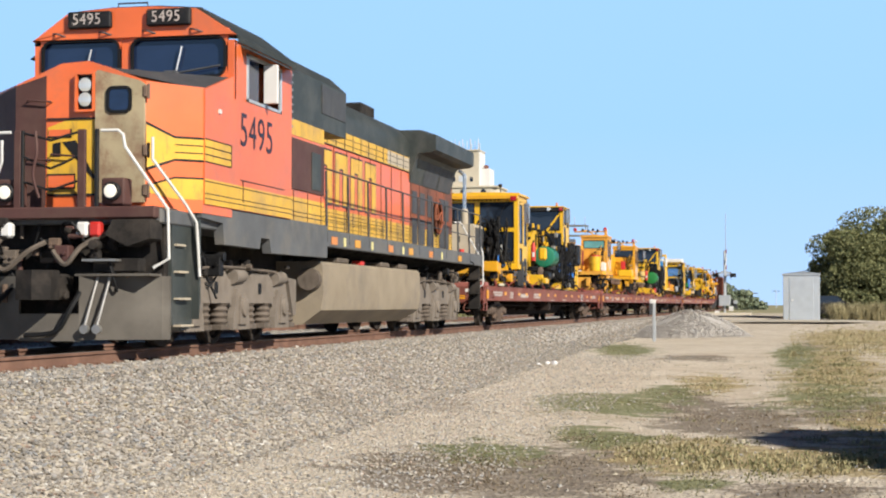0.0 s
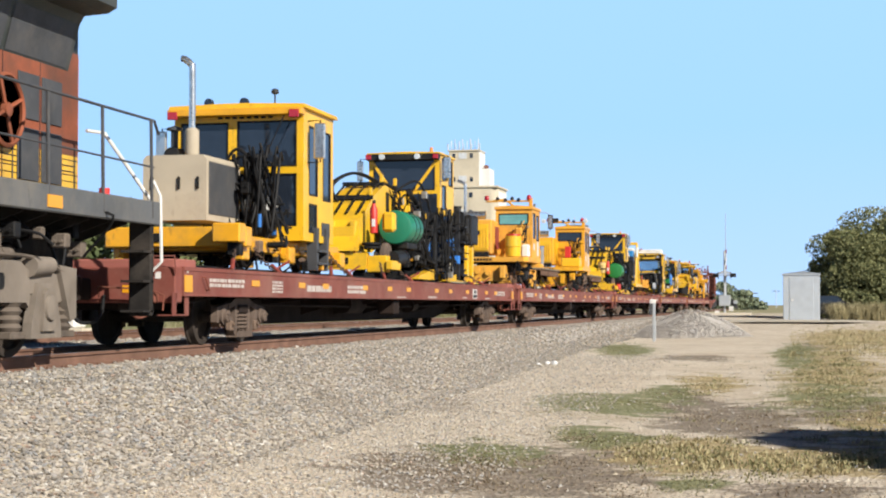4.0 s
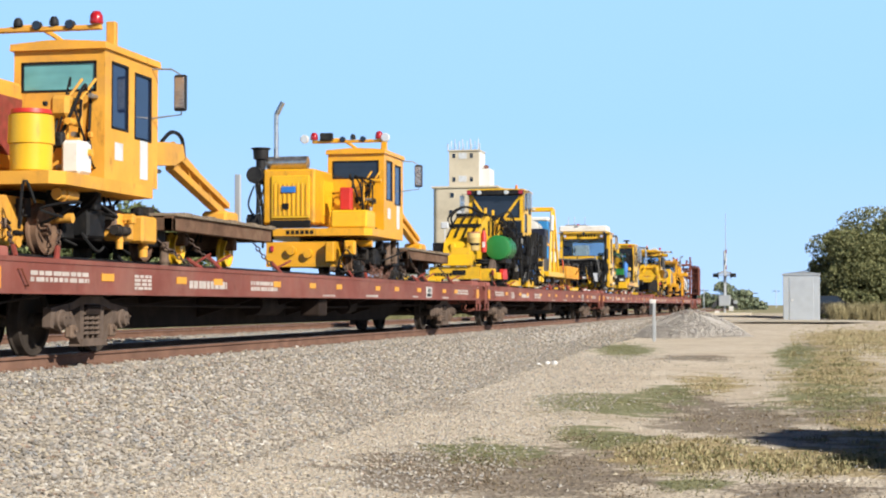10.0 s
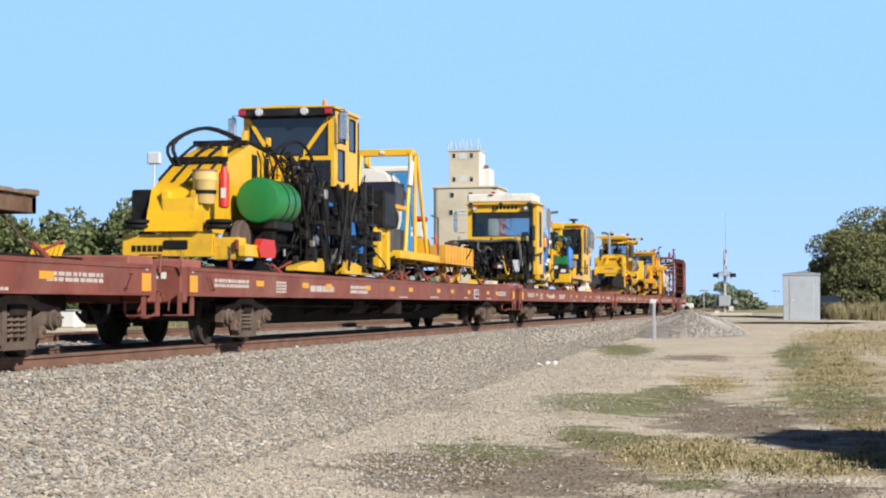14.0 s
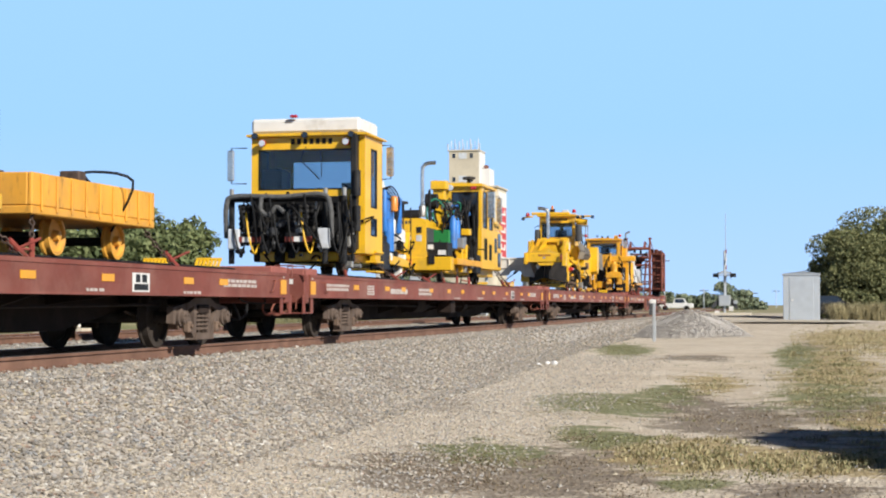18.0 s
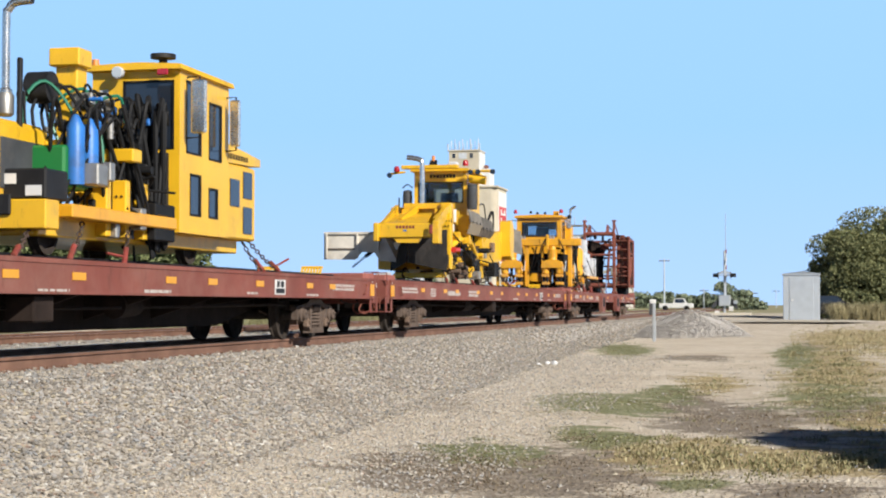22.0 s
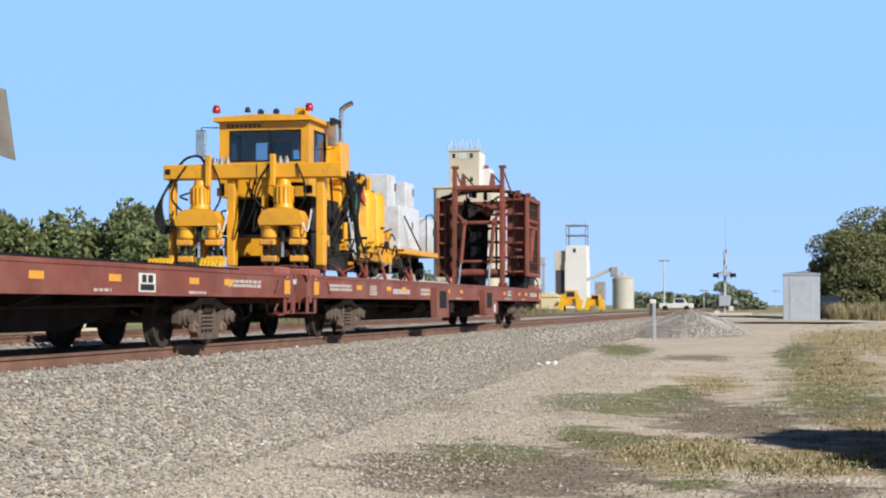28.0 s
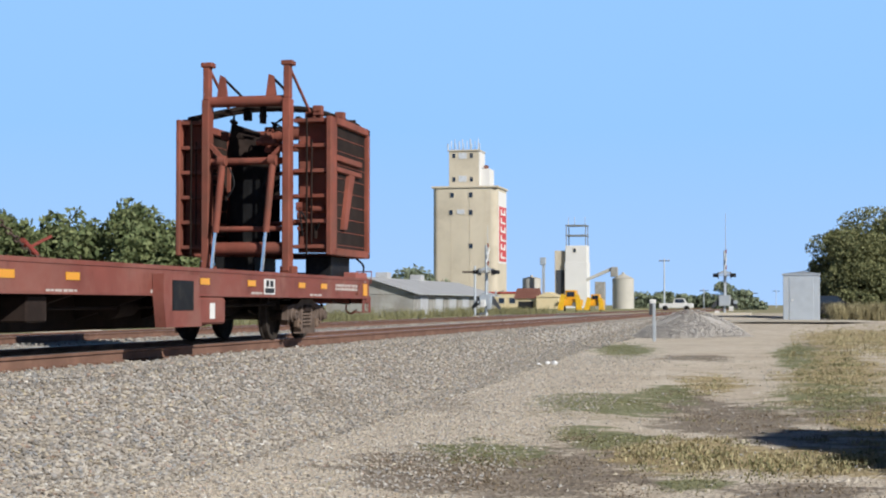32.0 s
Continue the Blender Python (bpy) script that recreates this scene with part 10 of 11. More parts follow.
    lamp(t, 0.35, 144.95, 3.82, 0.085, PALE)
    bx(0.92, 1.08, 144.94, 144.98, 3.77, 3.86, "tail_light", REDLENS)
    bm = B()
    lathe(bm, [(3.96, 0.06), (4.08, 0.06), (4.1, 0.18), (4.16, 0.18), (4.18, 0.05)], (0.75, 145.6, 0), "z", 16)
    part("roof_intake", bm, BLACK, t)
    bm = B()
    lathe(bm, [(3.9, 0.06), (4.05, 0.05)], (-0.1, 145.2, 0), "z", 10)
    part("beacon", bm, AMBER, t)
    mirror(t, 1.45, 145.2, 3.35, 0.75, 0.22, 0.22)
    mirror(t, 1.38, 146.9, 3.3, 0.7, 0.16, 0.18)
    bx(0.0, 1.15, 147.1, 148.5, 1.60, 2.75, "rear_locker", YELLOW2, 0.03)
    bm = B()
    prism(bm, [(147.1, 2.75), (148.75, 2.80), (148.75, 2.92), (147.1, 3.05)], "x", 0.0, 1.15)
    part("locker_visor", bm, YELLOW2, t)
    for y0, z0 in ((147.3, 2.1), (147.9, 1.7), (147.9, 2.25)):
        bx(1.15, 1.165, y0, y0 + 0.42, z0, z0 + 0.42, "locker_window", GLASS, 0.01)
    for i in range(8):
        bx(1.151, 1.155, 147.2 + i * 0.12, 147.28 + i * 0.12, 2.82, 2.9, "painted_mark", GREASESHADE, 0)
    bm = B()
    lathe(bm, [(1.80, 0.22), (1.82, 0.24), (2.1, 0.25), (2.12, 0.27), (2.2, 0.27), (2.42, 0.25), (2.44, 0.2)], (-0.7, 140.6, 0), "z", 22)
    part("bucket", bm, YELLOW2, t, "yellow bucket with a red rim")
    bx(-0.95, -0.45, 140.4, 141.0, 1.62, 1.80, "bucket_shelf", YELLOW2)
    for x in (-0.9, -0.62):
        bm = B()
        cyl(bm, (x, 140.9, 1.8), (x, 140.9, 3.25 - (x + 0.9) * 0.3), 0.016, n=6)
        part("whip_aerial", bm, BLACK, t)
    for a, b in (((0.9, 141.2, 1.5), (1.2, 140.2, 1.1)), ((1.1, 142.2, 1.6), (1.25, 141.5, 1.1)), ((1.1, 143.6, 1.6), (1.25, 143.1, 1.1)), ((1.0, 148.3, 1.6), (1.25, 148.7, 1.1)), ((1.0, 148.4, 1.7), (1.25, 149.6, 1.1)), ((-0.6, 141.0, 1.5), (-0.2, 139.8, 1.1))):
        chain(t, a, b)


bottle_machine()


# ---- ballast regulator
BLADE = material("worn_blade_steel", (0.80, 0.74, 0.64), 0.75, 0.0, spread=0.3, size=1.5, dirt=(0.25, 0.22, 0.19), dirt_amount=0.4)


WINGGREY = material("scuffed_wing_plate", (0.20, 0.185, 0.165), 0.75, spread=0.35, size=3, dirt=(0.33, 0.29, 0.23), dirt_amount=0.5, grime=0.4)
WINGDARK = material("dark_wing_plate", (0.11, 0.10, 0.09), 0.75, spread=0.35, size=3, dirt=(0.25, 0.22, 0.18), dirt_amount=0.45, grime=0.4)


# blade steel with the shade under the plow hood in its colour
SHADEDSTEEL = material("sooty_blade_steel", (0.020, 0.018, 0.017), 0.9, spread=0.4, size=3, dirt=(0.06, 0.05, 0.042), dirt_amount=0.25)


def ballast_regulator():
    t = thing("ballast_regulator", 166.5, 1.06, "bright yellow ballast regulator with a front plow and worn grey wings", "ballast regulator")
    bx = drawer(t)
    Y = YELLOW2
    for s in (166.2, 169.6):
        load_wheel(t, s, 0.40, CASTING)
    bx(-0.8, 0.8, 164.0, 171.6, 1.5, 1.8, "frame", Y)
    bx(-0.35, 0.95, 163.9, 164.2, 1.28, 1.42, "lower_beam", Y)
    # plow: front beam, sloping hood, hanging dark mouldboards
    bx(-0.22, 1.30, 161.5, 161.78, 2.20, 2.54, "plow_beam", Y, 0.02)
    bm = B()
    plate(bm, [(-0.2, 161.7, 2.53), (1.0, 161.7, 2.53), (0.55, 164.3, 2.92), (-0.42, 164.3, 2.92)], 0.03, (0, 0, 1))
    part("plow_hood", bm, Y, t, smooth=None)
    for xa, xb in ((1.12, 0.86), (-0.16, -0.42)):
        bm = B()
        plate(bm, [(xa, 161.7, 2.28), (xb, 164.3, 2.80), (xb, 164.3, 3.16), (xa, 161.7, 2.56)], 0.09, (1, 0, 0))
        part("hood_arm", bm, Y, t, smooth=None)
    bx(-0.26, -0.14, 161.42, 161.7, 2.12, 2.56, "beam_end", Y)
    bx(1.18, 1.34, 161.42, 161.8, 2.05, 2.58, "beam_end", Y)
    for i, x in enumerate((0.28, 0.36, 0.44, 0.52, 0.60, 0.68)):
        bx(x, x + 0.055, 161.493, 161.5, 2.42, 2.49, "painted_mark", CHAINRED, 0)
    bx(0.45, 0.54, 161.493, 161.5, 2.35, 2.39, "painted_mark", BLUE, 0)
    bx(1.12, 1.2, 161.36, 161.42, 2.28, 2.5, "red_latch", CHAINRED)
    bm = B()
    prism(bm, [(0.2, 2.22), (0.9, 2.22), (0.8, 2.08), (0.3, 2.08)], "y", 161.55, 161.7)
    part("hood_lip", bm, Y, t)
    bm = B()
    prism(bm, [(162.6, 2.55), (164.4, 3.0), (164.4, 3.18), (162.5, 2.72)], "x", 0.1, 0.18), prism(bm, [(162.6, 2.55), (164.4, 3.0), (164.4, 3.18), (162.5, 2.72)], "x", 0.95, 1.03)
    part("hood_rib", bm, Y, t)
    bx(-0.2, 1.02, 164.3, 164.45, 3.05, 3.20, "cross_beam", Y)
    bx(0.78, 1.05, 164.2, 164.5, 1.5, 3.2, "front_post", Y)
    bx(-0.25, -0.05, 164.3, 164.5, 1.5, 3.05, "front_post", Y)
    for xa, ya, xb, yb in ((0.42, 162.0, -0.45, 163.9), (0.44, 162.0, 1.02, 163.9)):
        bm = B()
        plate(bm, [(xa, ya, 2.30), (xb, yb, 2.50), (xb, yb, 1.46), (xb * 0.6 + xa * 0.4, yb * 0.6 + ya * 0.4, 1.52), (xa, ya, 1.62)], 0.04, (0, 1, 0))
        part("mouldboard", bm, SHADEDSTEEL, t, "scuffed mouldboard darkened for shade", smooth=None)
    bm = B()
    plate(bm, [(-2.0, 163.2, 2.41), (0.5, 163.2, 2.38), (0.5, 163.2, 1.66), (0.05, 163.2, 1.65), (-0.55, 163.2, 1.70), (-0.68, 163.2, 1.90), (-1.02, 163.2, 1.92), (-1.19, 163.2, 1.73), (-2.0, 163.2, 1.74)], 0.04, (0, 1, 0))
    blade = part("side_blade", bm, BLADE, t, "worn pale steel side blade", smooth=None)
    for x in (-1.95, -1.15, -0.6):
        bx(x, x + 0.05, 163.14, 163.2, 1.76 if x < -1 else 1.92, 2.40, "blade_rib", BLADE, 0.01, "", blade)
    bx(-2.0, 0.4, 163.15, 163.2, 2.36, 2.43, "blade_edge", BLADE, 0.01, "", blade)
    bx(-1.95, -1.2, 163.17, 163.2, 1.98, 2.02, "blade_seam", TRUCK, 0.005, "", blade)
    ram(t, (-0.5, 163.5, 2.2), (-1.3, 163.35, 1.55), 0.05, 0.6, GREASESHADE)
    bm = B()
    plate(bm, [(-0.18, 162.2, 2.3), (0.1, 163.2, 2.3), (0.3, 163.6, 1.75), (-0.1, 163.3, 1.7)], 0.03, (-1, 0, 0))
    part("side_blade", bm, BLADE, t, "worn pale steel side blade", smooth=None)
    bm = B()
    prism(bm, [(0.1, 2.1), (0.32, 2.15), (0.2, 1.92)], "y", 161.9, 161.94)
    part("torn_plate", bm, PALE, t)
    clutter(t, -0.1, 0.9, 163.4, 165.2, 1.4, 2.4, 26, 81, [GREASESHADE, GREASESHADE, BLACK, Y], size=0.22)
    # cab
    front = [(-0.35, 0.90, 3.34, 3.92, CLEAR)]
    side = [(166.75, 167.4, 3.35, 4.05, CLEAR), (167.6, 168.1, 3.35, 4.05, CLEAR)]
    c = cab(t, -0.45, 1.0, 166.6, 168.4, 2.6, 4.2, Y, front, side, [(-0.3, 0.15, 3.3, 3.85, CLEAR), (0.3, 0.85, 3.3, 3.85, CLEAR)], CLEAR, 0.1, 0.16, None, CLEAR)
    for i in range(8):
        bx(-0.02 + i * 0.09, 0.05 + i * 0.09, 166.593, 166.6, 4.02, 4.12, "painted_mark", GREASESHADE, 0, "", c)
    bx(-0.7, 0.85, 166.1, 166.3, 4.24, 4.34, "roof_rack", Y)
    for k in range(3):
        bm = B()
        cyl(bm, (0.0 + k * 0.08, 166.5, 4.3), (0.05 + k * 0.06, 166.5, 4.5), 0.04, n=8)
        part("air_horn", bm, GREASESHADE, t)
    bm = B()
    lathe(bm, [(4.48, 0.05), (4.62, 0.04)], (0.1, 166.5, 0), "z", 10)
    part("beacon", bm, AMBER, t)
    bx(0.48, 0.72, 166.6, 166.9, 4.3, 4.46, "roof_box", PALE, 0.02)
    for x, m in ((-0.92, REDLENS), (0.98, REDLENS)):
        lamp(t, x, 166.5, 4.33 if x > 0 else 4.2, 0.085, m, "warning_light", True)
    for x in (-1.08, 1.15, 1.35, 1.75):
        lamp(t, x, 166.35, 4.15 if x > 0 else 4.1, 0.07, BLACK)
    bm = B()
    cyl(bm, (0.9, 166.6, 4.2), (1.78, 166.5, 4.18), 0.035, n=8), cyl(bm, (-0.7, 166.6, 4.2), (-1.1, 166.5, 4.15), 0.03, n=8)
    part("lamp_arm", bm, Y, t)
    bm = B()
    cyl(bm, (1.05, 166.7, 4.0), (1.5, 166.7, 3.95), 0.12, n=14)
    part("lamp_motor", bm, Y, t)
    for x, y, z0, z1, r in ((1.18, 166.4, 3.15, 3.84, 0.14), (-0.31, 165.2, 3.12, 3.60, 0.125)):
        bm = B()
        lathe(bm, [(z0, r * 0.9), (z0 + 0.03, r), (z1 - 0.12, r), (z1 - 0.11, r * 0.93), (z1 - 0.03, r * 0.93), (z1, r * 0.6)], (x, y, 0), "z", 20)
        part("air_cleaner", bm, CHARCOAL, t, "dark upright air cleaner")
    bm = B()
    tube(bm, [(-0.45, 165.2, 3.66), (-0.31, 165.2, 3.75), (-0.17, 165.2, 3.66)], 0.015, 5)
    part("box_handle", bm, BLACK, t)
    bm = B()
    tube(bm, [(0.15, 164.9, 3.1), (0.15, 164.9, 4.2), (0.07, 164.9, 4.38), (-0.25, 164.9, 4.44)], 0.065, 12)
    part("exhaust_pipe", bm, CHROME, t, "bright exhaust stack")
    bm = B()
    cyl(bm, (-0.15, 163.6, 2.9), (-0.15, 163.6, 3.3), 0.02, n=6)
    part("marker_rod", bm, BLACK, t)
    bx(-0.6, 0.85, 164.5, 166.4, 2.2, 3.12, "engine_hood", Y, 0.03)
    bm = B()
    cyl(bm, (0.2, 165.2, 3.12), (0.6, 165.2, 3.18), 0.1, n=12)
    part("air_cleaner", bm, GREASESHADE, t)
    # folded near wing: two worn grey plates, each with a bent lower flap
    for y0, y1, z0, z1, m in ((165.03, 166.62, 3.08, 2.44, WINGGREY), (166.5, 168.4, 2.98, 2.44, WINGDARK)):
        zm = z0 - 0.33
        bm = B()
        plate(bm, [(1.32, y0, z0), (1.32, y1, z0 - 0.05), (1.40, y1, zm - 0.03), (1.40, y0, zm)], 0.03, (1, 0, 0))
        up = part("wing_plate", bm, m, t, "worn grey wing plate", smooth=None)
        bm = B()
        plate(bm, [(1.405, y0 + 0.03, zm - 0.01), (1.405, y1, zm - 0.04), (1.30, y1 - 0.1, z1), (1.30, y0 + 0.04, z1)], 0.03, (1, 0, 0))
        part("wing_flap", bm, TANKTAN if m is WINGGREY else TRUCK, up, smooth=None)
        for k in range(3):
            bm = B()
            cyl(bm, (1.36, y0 + 0.25 + k * 0.5, zm), (1.44, y0 + 0.25 + k * 0.5, zm), 0.04, n=8)
            part("hinge_pin", bm, GREASESHADE, up)
    for y in (165.4, 167.2):
        bm = B()
        prism(bm, [(y, 2.2), (y + 0.2, 2.2), (y + 0.2, 2.95), (y, 2.95)], "x", 1.0, 1.30)
        part("wing_bracket", bm, Y, t)
    bm = B()
    tube(bm, [(0.9, 164.6, 2.05), (1.15, 165.4, 2.35), (1.1, 166.6, 2.25), (1.1, 167.4, 1.9)], 0.07, 8)
    part("wing_link", bm, Y, t)
    ram(t, (1.12, 164.3, 2.0), (1.15, 165.1, 2.02), 0.06, 0.6, RED)
    bm = B()
    lathe(bm, [(-0.14, 0.1), (-0.14, 0.42), (-0.1, 0.46), (0.1, 0.46), (0.14, 0.42), (0.14, 0.1)], (0.95, 167.35, 2.06), "x", 26)
    part("drive_drum", bm, GREASESHADE, t)
    bm = B()
    lathe(bm, [(0.10, 0.28), (0.14, 0.28)], (0.97, 167.35, 2.06), "x", 22)
    part("drum_cover", bm, TRUCK, t)
    bx(0.70, 1.0, 166.8, 167.1, 1.3, 1.6, "axle_box", Y)
    bx(0.72, 0.95, 168.5, 169.3, 1.35, 1.95, "frame_box", Y)
    # rear: broom box, oval plate, tail blade
    bm = B()
    prism(bm, [(168.6, 1.75), (171.6, 1.9), (172.0, 2.35), (171.6, 2.80), (169.6, 2.62), (168.7, 2.3)], "x", -0.9, 1.05)
    part("broom_box", bm, Y, t)
    bm = B()
    prism(bm, [(171.7, 2.05), (171.9, 1.95), (172.2, 2.0), (172.35, 2.5), (172.25, 3.0), (172.0, 3.14), (171.7, 3.1), (171.6, 2.5)], "x", 1.0, 1.32)
    part("oval_plate", bm, Y, t)
    bm = B()
    prism(bm, [(172.1, 2.05), (172.9, 2.0), (173.1, 2.85), (172.5, 2.98), (172.1, 2.9)], "x", 1.08, 1.16)
    part("tail_bracket", bm, Y, t)
    bm = B()
    plate(bm, [(0.9, 172.8, 3.05), (1.32, 173.6, 2.88), (1.34, 173.8, 2.14), (0.95, 173.1, 2.3)], 0.03, (0, 1, 0))
    part("tail_blade", bm, WINGGREY, t, "worn grey tail blade", smooth=None)
    bx(0.2, 0.6, 170.2, 170.6, 2.85, 3.0, "blue_block", BLUE)
    for i in range(7):
        bx(0.95, 1.05, 170.2 + i * 0.16, 170.26 + i * 0.16, 1.42, 1.85, "broom_tine", BLACK)
    bx(0.7, 1.0, 169.8, 170.1, 1.35, 1.7, "tail_foot", STEEL)
    bm = B()
    tube(bm, [(0.7, 168.5, 2.7), (0.7, 168.5, 3.35), (0.7, 169.0, 3.38), (0.7, 169.2, 3.1), (0.7, 169.2, 2.5)], 0.045, 8, False)
    part("guard_rail", bm, Y, t)
    bm = B()
    tube(bm, [(0.95, 168.6, 3.4), (0.95, 169.3, 3.45), (0.95, 169.6, 3.1), (1.0, 170.0, 1.9)], 0.02, 6)
    part("hand_rail", bm, BLACK, t)
    for i in range(3):
        hose(t, [(0.9, 169.6, 2.7), (1.0, 170.2 + i * 0.1, 3.3), (1.0, 170.6, 3.1), (1.0, 170.5, 2.7)], 0.025)
    clutter(t, 0.75, 1.1, 164.5, 170.4, 1.35, 2.4, 60, 82, [Y, GREASESHADE, STEEL, Y, GREASESHADE, SOOTSHADE, TRUCKBROWN], size=0.22)
    loom(t, 0.5, 1.1, 164.3, 168.0, 2.6, 1.9, 12, 84, 0.02)
    clutter(t, 0.6, 1.0, 164.2, 165.8, 2.3, 3.0, 16, 83, [Y, Y, WHITE, GREASESHADE], size=0.18)
    for a, b in (((0.9, 164.0, 1.5), (1.2, 163.2, 1.1)), ((0.9, 165.0, 1.5), (1.22, 164.4, 1.1)), ((1.0, 166.9, 1.4), (1.25, 166.4, 1.1)), ((0.9, 169.8, 1.4), (1.25, 169.3, 1.1)), ((1.0, 171.2, 1.6), (1.25, 172.4, 1.1))):
        chain(t, a, b)


ballast_regulator()


# ---- machine with twin tamping heads, its rear tanks
def head_machine():
    t = thing("track_machine", 188.5, 1.06, "orange-yellow track machine with two hanging work heads and a wide beam", "track machine", "track machines on the train")
    bx = drawer(t)
    Y = YELLOW
    for s in (187.4, 191.4):
        load_wheel(t, s)
    bx(-0.9, 0.95, 186.6, 193.0, 1.5, 1.85, "frame", Y)
    bx(-1.68, 1.70, 185.5, 185.8, 2.87, 3.14, "cross_beam", Y, 0.02)
    bx(-1.64, -1.54, 185.494, 185.5, 2.96, 3.06, "beam_hole", GREASESHADE, 0)
    bx(0.10, 0.115, 185.49, 185.5, 2.88, 3.13, "beam_seam", GREASESHADE, 0)
    for x in (-0.80, 0.42):
        bx(x - 0.05, x + 0.05, 185.42, 185.52, 2.72, 3.30, "beam_clamp", Y)
    c = cab(t, -0.93, 0.81, 186.4, 187.85, 2.6, 4.0, Y, [(-0.73, 0.66, 3.25, 3.84, CLEAR)], [(186.72, 187.5, 3.2, 3.86, GLASSB)], [(0.05, 0.7, 3.25, 3.6, CLEAR), (-0.7, -0.35, 3.4, 3.75, CLEAR)], CLEAR, 0.12, 0.14, None, CLEAR)
    bx(-0.90, 0.05, 187.72, 187.78, 2.7, 3.38, "console", BLACK, 0.02, "", c)
    for i in range(8):
        bx(-0.78 + i * 0.085, -0.72 + i * 0.085, 186.392, 186.4, 3.89, 3.96, "painted_mark", TRUCKBROWN, 0, "", c)
    bm = B()
    tube(bm, [(0.05, 186.36, 3.86), (0.08, 186.36, 3.3)], 0.014, 5, False)
    part("wiper", bm, BLACK, c)
    for i, x in enumerate((-0.97, -0.36, -0.10, 0.20, 0.83)):
        red = i in (0, 4)
        lamp(t, x, 186.35, 4.17, 0.08 if red else 0.055, REDLENS if red else BLACK, "warning_light" if red else "work_light", red or i == 1)
    bx(0.5, 0.7, 186.5, 186.8, 4.1, 4.26, "roof_box", Y)
    mirror(t, -1.25, 186.3, 3.6, 0.5, 0.2, 0.3, -1)
    mirror(t, 1.0, 187.35, 3.82, 0.42, 0.2, 0.2)
    bm = B()
    tube(bm, [(0.95, 188.1, 3.4), (0.95, 188.1, 4.25), (0.99, 188.1, 4.42), (1.18, 188.1, 4.52)], 0.05, 10)
    part("exhaust_pipe", bm, CHROME, t, "bright exhaust stack")
    bm = B()
    for k in range(4):
        cyl(bm, (1.0, 187.3 + k * 0.15, 4.0), (1.0, 187.3 + k * 0.15, 4.14), 0.05, n=8)
    part("roof_valves", bm, GREASESHADE, t)
    # hanging heads
    H = 185.55
    for x, w in ((-1.56, 0.10), (-0.42, 0.15), (0.20, 0.08), (1.26, 0.15)):
        bx(x - w / 2, x + w / 2, H + 0.05, H + 0.25, 1.30 if w > 0.09 else 2.1, 2.88, "head_guide", Y)
    for cx in (-0.98, 0.60):
        bm = B()
        lathe(bm, [(2.28, 0.17), (2.33, 0.20), (2.40, 0.17), (2.72, 0.165), (2.75, 0.13), (2.84, 0.11), (2.86, 0.05)], (cx, H, 0), "z", 20)
        m = part("head_motor", bm, Y, t, "orange-yellow ribbed head motor")
        for k in range(16):
            a = k * math.pi / 8
            bm = B()
            box(bm, cx + 0.175 * math.cos(a) - 0.012, cx + 0.175 * math.cos(a) + 0.012, H + 0.175 * math.sin(a) - 0.012, H + 0.175 * math.sin(a) + 0.012, 2.42, 2.71, 0)
            part("motor_fin", bm, Y, m)
        bm = B()
        prism(bm, [(cx - 0.40, 2.02), (cx + 0.40, 2.02), (cx + 0.42, 2.12), (cx + 0.34, 2.27), (cx + 0.2, 2.32), (cx - 0.2, 2.32), (cx - 0.34, 2.27), (cx - 0.42, 2.12)], "y", H - 0.2, H + 0.2)
        part("head_gearbox", bm, Y, t, smooth=None)
        for k in (-1, 1):
            bm = B()
            lathe(bm, [(1.78, 0.12), (1.81, 0.15), (1.95, 0.15), (1.97, 0.17), (2.06, 0.17)], (cx + k * 0.27, H, 0), "z", 18)
            part("head_pot", bm, Y, t)
            bx(cx + k * 0.27 - 0.14, cx + k * 0.27 + 0.14, H - 0.14, H + 0.14, 1.66, 1.77, "tine_holder", YELLOW3, 0.02)
            for j in (-0.07, 0.07):
                bm = B()
                cyl(bm, (cx + k * 0.27 + j, H, 1.24), (cx + k * 0.27 + j, H, 1.68), 0.035, 0.045, n=8)
                part("tamping_tine", bm, BLACK, t)
            bx(cx + k * 0.27 - 0.15, cx + k * 0.27 + 0.15, H - 0.05, H + 0.16, 1.36, 1.48, "shoe_plate", YELLOW3, 0.02)
        ram(t, (cx, H - 0.05, 2.0), (cx, H - 0.05, 1.45), 0.05, 0.5, GREASESHADE)
        for k in (-1, 1):
            hose(t, [(cx + k * 0.3, H - 0.1, 2.28), (cx + k * 0.46, H - 0.22, 2.5), (cx + k * 0.42, H - 0.15, 2.8), (cx + k * 0.25, H - 0.05, 3.12)], 0.02)
            hose(t, [(cx + k * 0.38, H - 0.15, 2.1), (cx + k * 0.5, H - 0.2, 1.9), (cx + k * 0.52, H, 2.3)], 0.016, PALE if k > 0 else RUBBER)
        clutter(t, cx - 0.45, cx + 0.45, H + 0.15, H + 0.5, 1.5, 2.8, 20, int(cx * 10), [YELLOW3, GREASESHADE, GREASESHADE, SOOTSHADE, Y], size=0.16)
    for x in (-0.75, -0.62, -0.50, 0.38, 0.50, 0.62):
        bm = B()
        lathe(bm, [(3.14, 0.05), (3.22, 0.05), (3.24, 0.03), (3.28, 0.03)], (x, 185.65, 0), "z", 10)
        part("valve_cap", bm, STEEL, t)
    for i in range(5):
        hose(t, [(-1.55, 185.6, 2.86), (-1.70 - 0.03 * i, 185.5, 2.5 - 0.06 * i), (-1.62, 185.5, 2.05 - 0.04 * i), (-1.35 + 0.05 * i, 185.55, 2.0 + 0.08 * i)], 0.022)
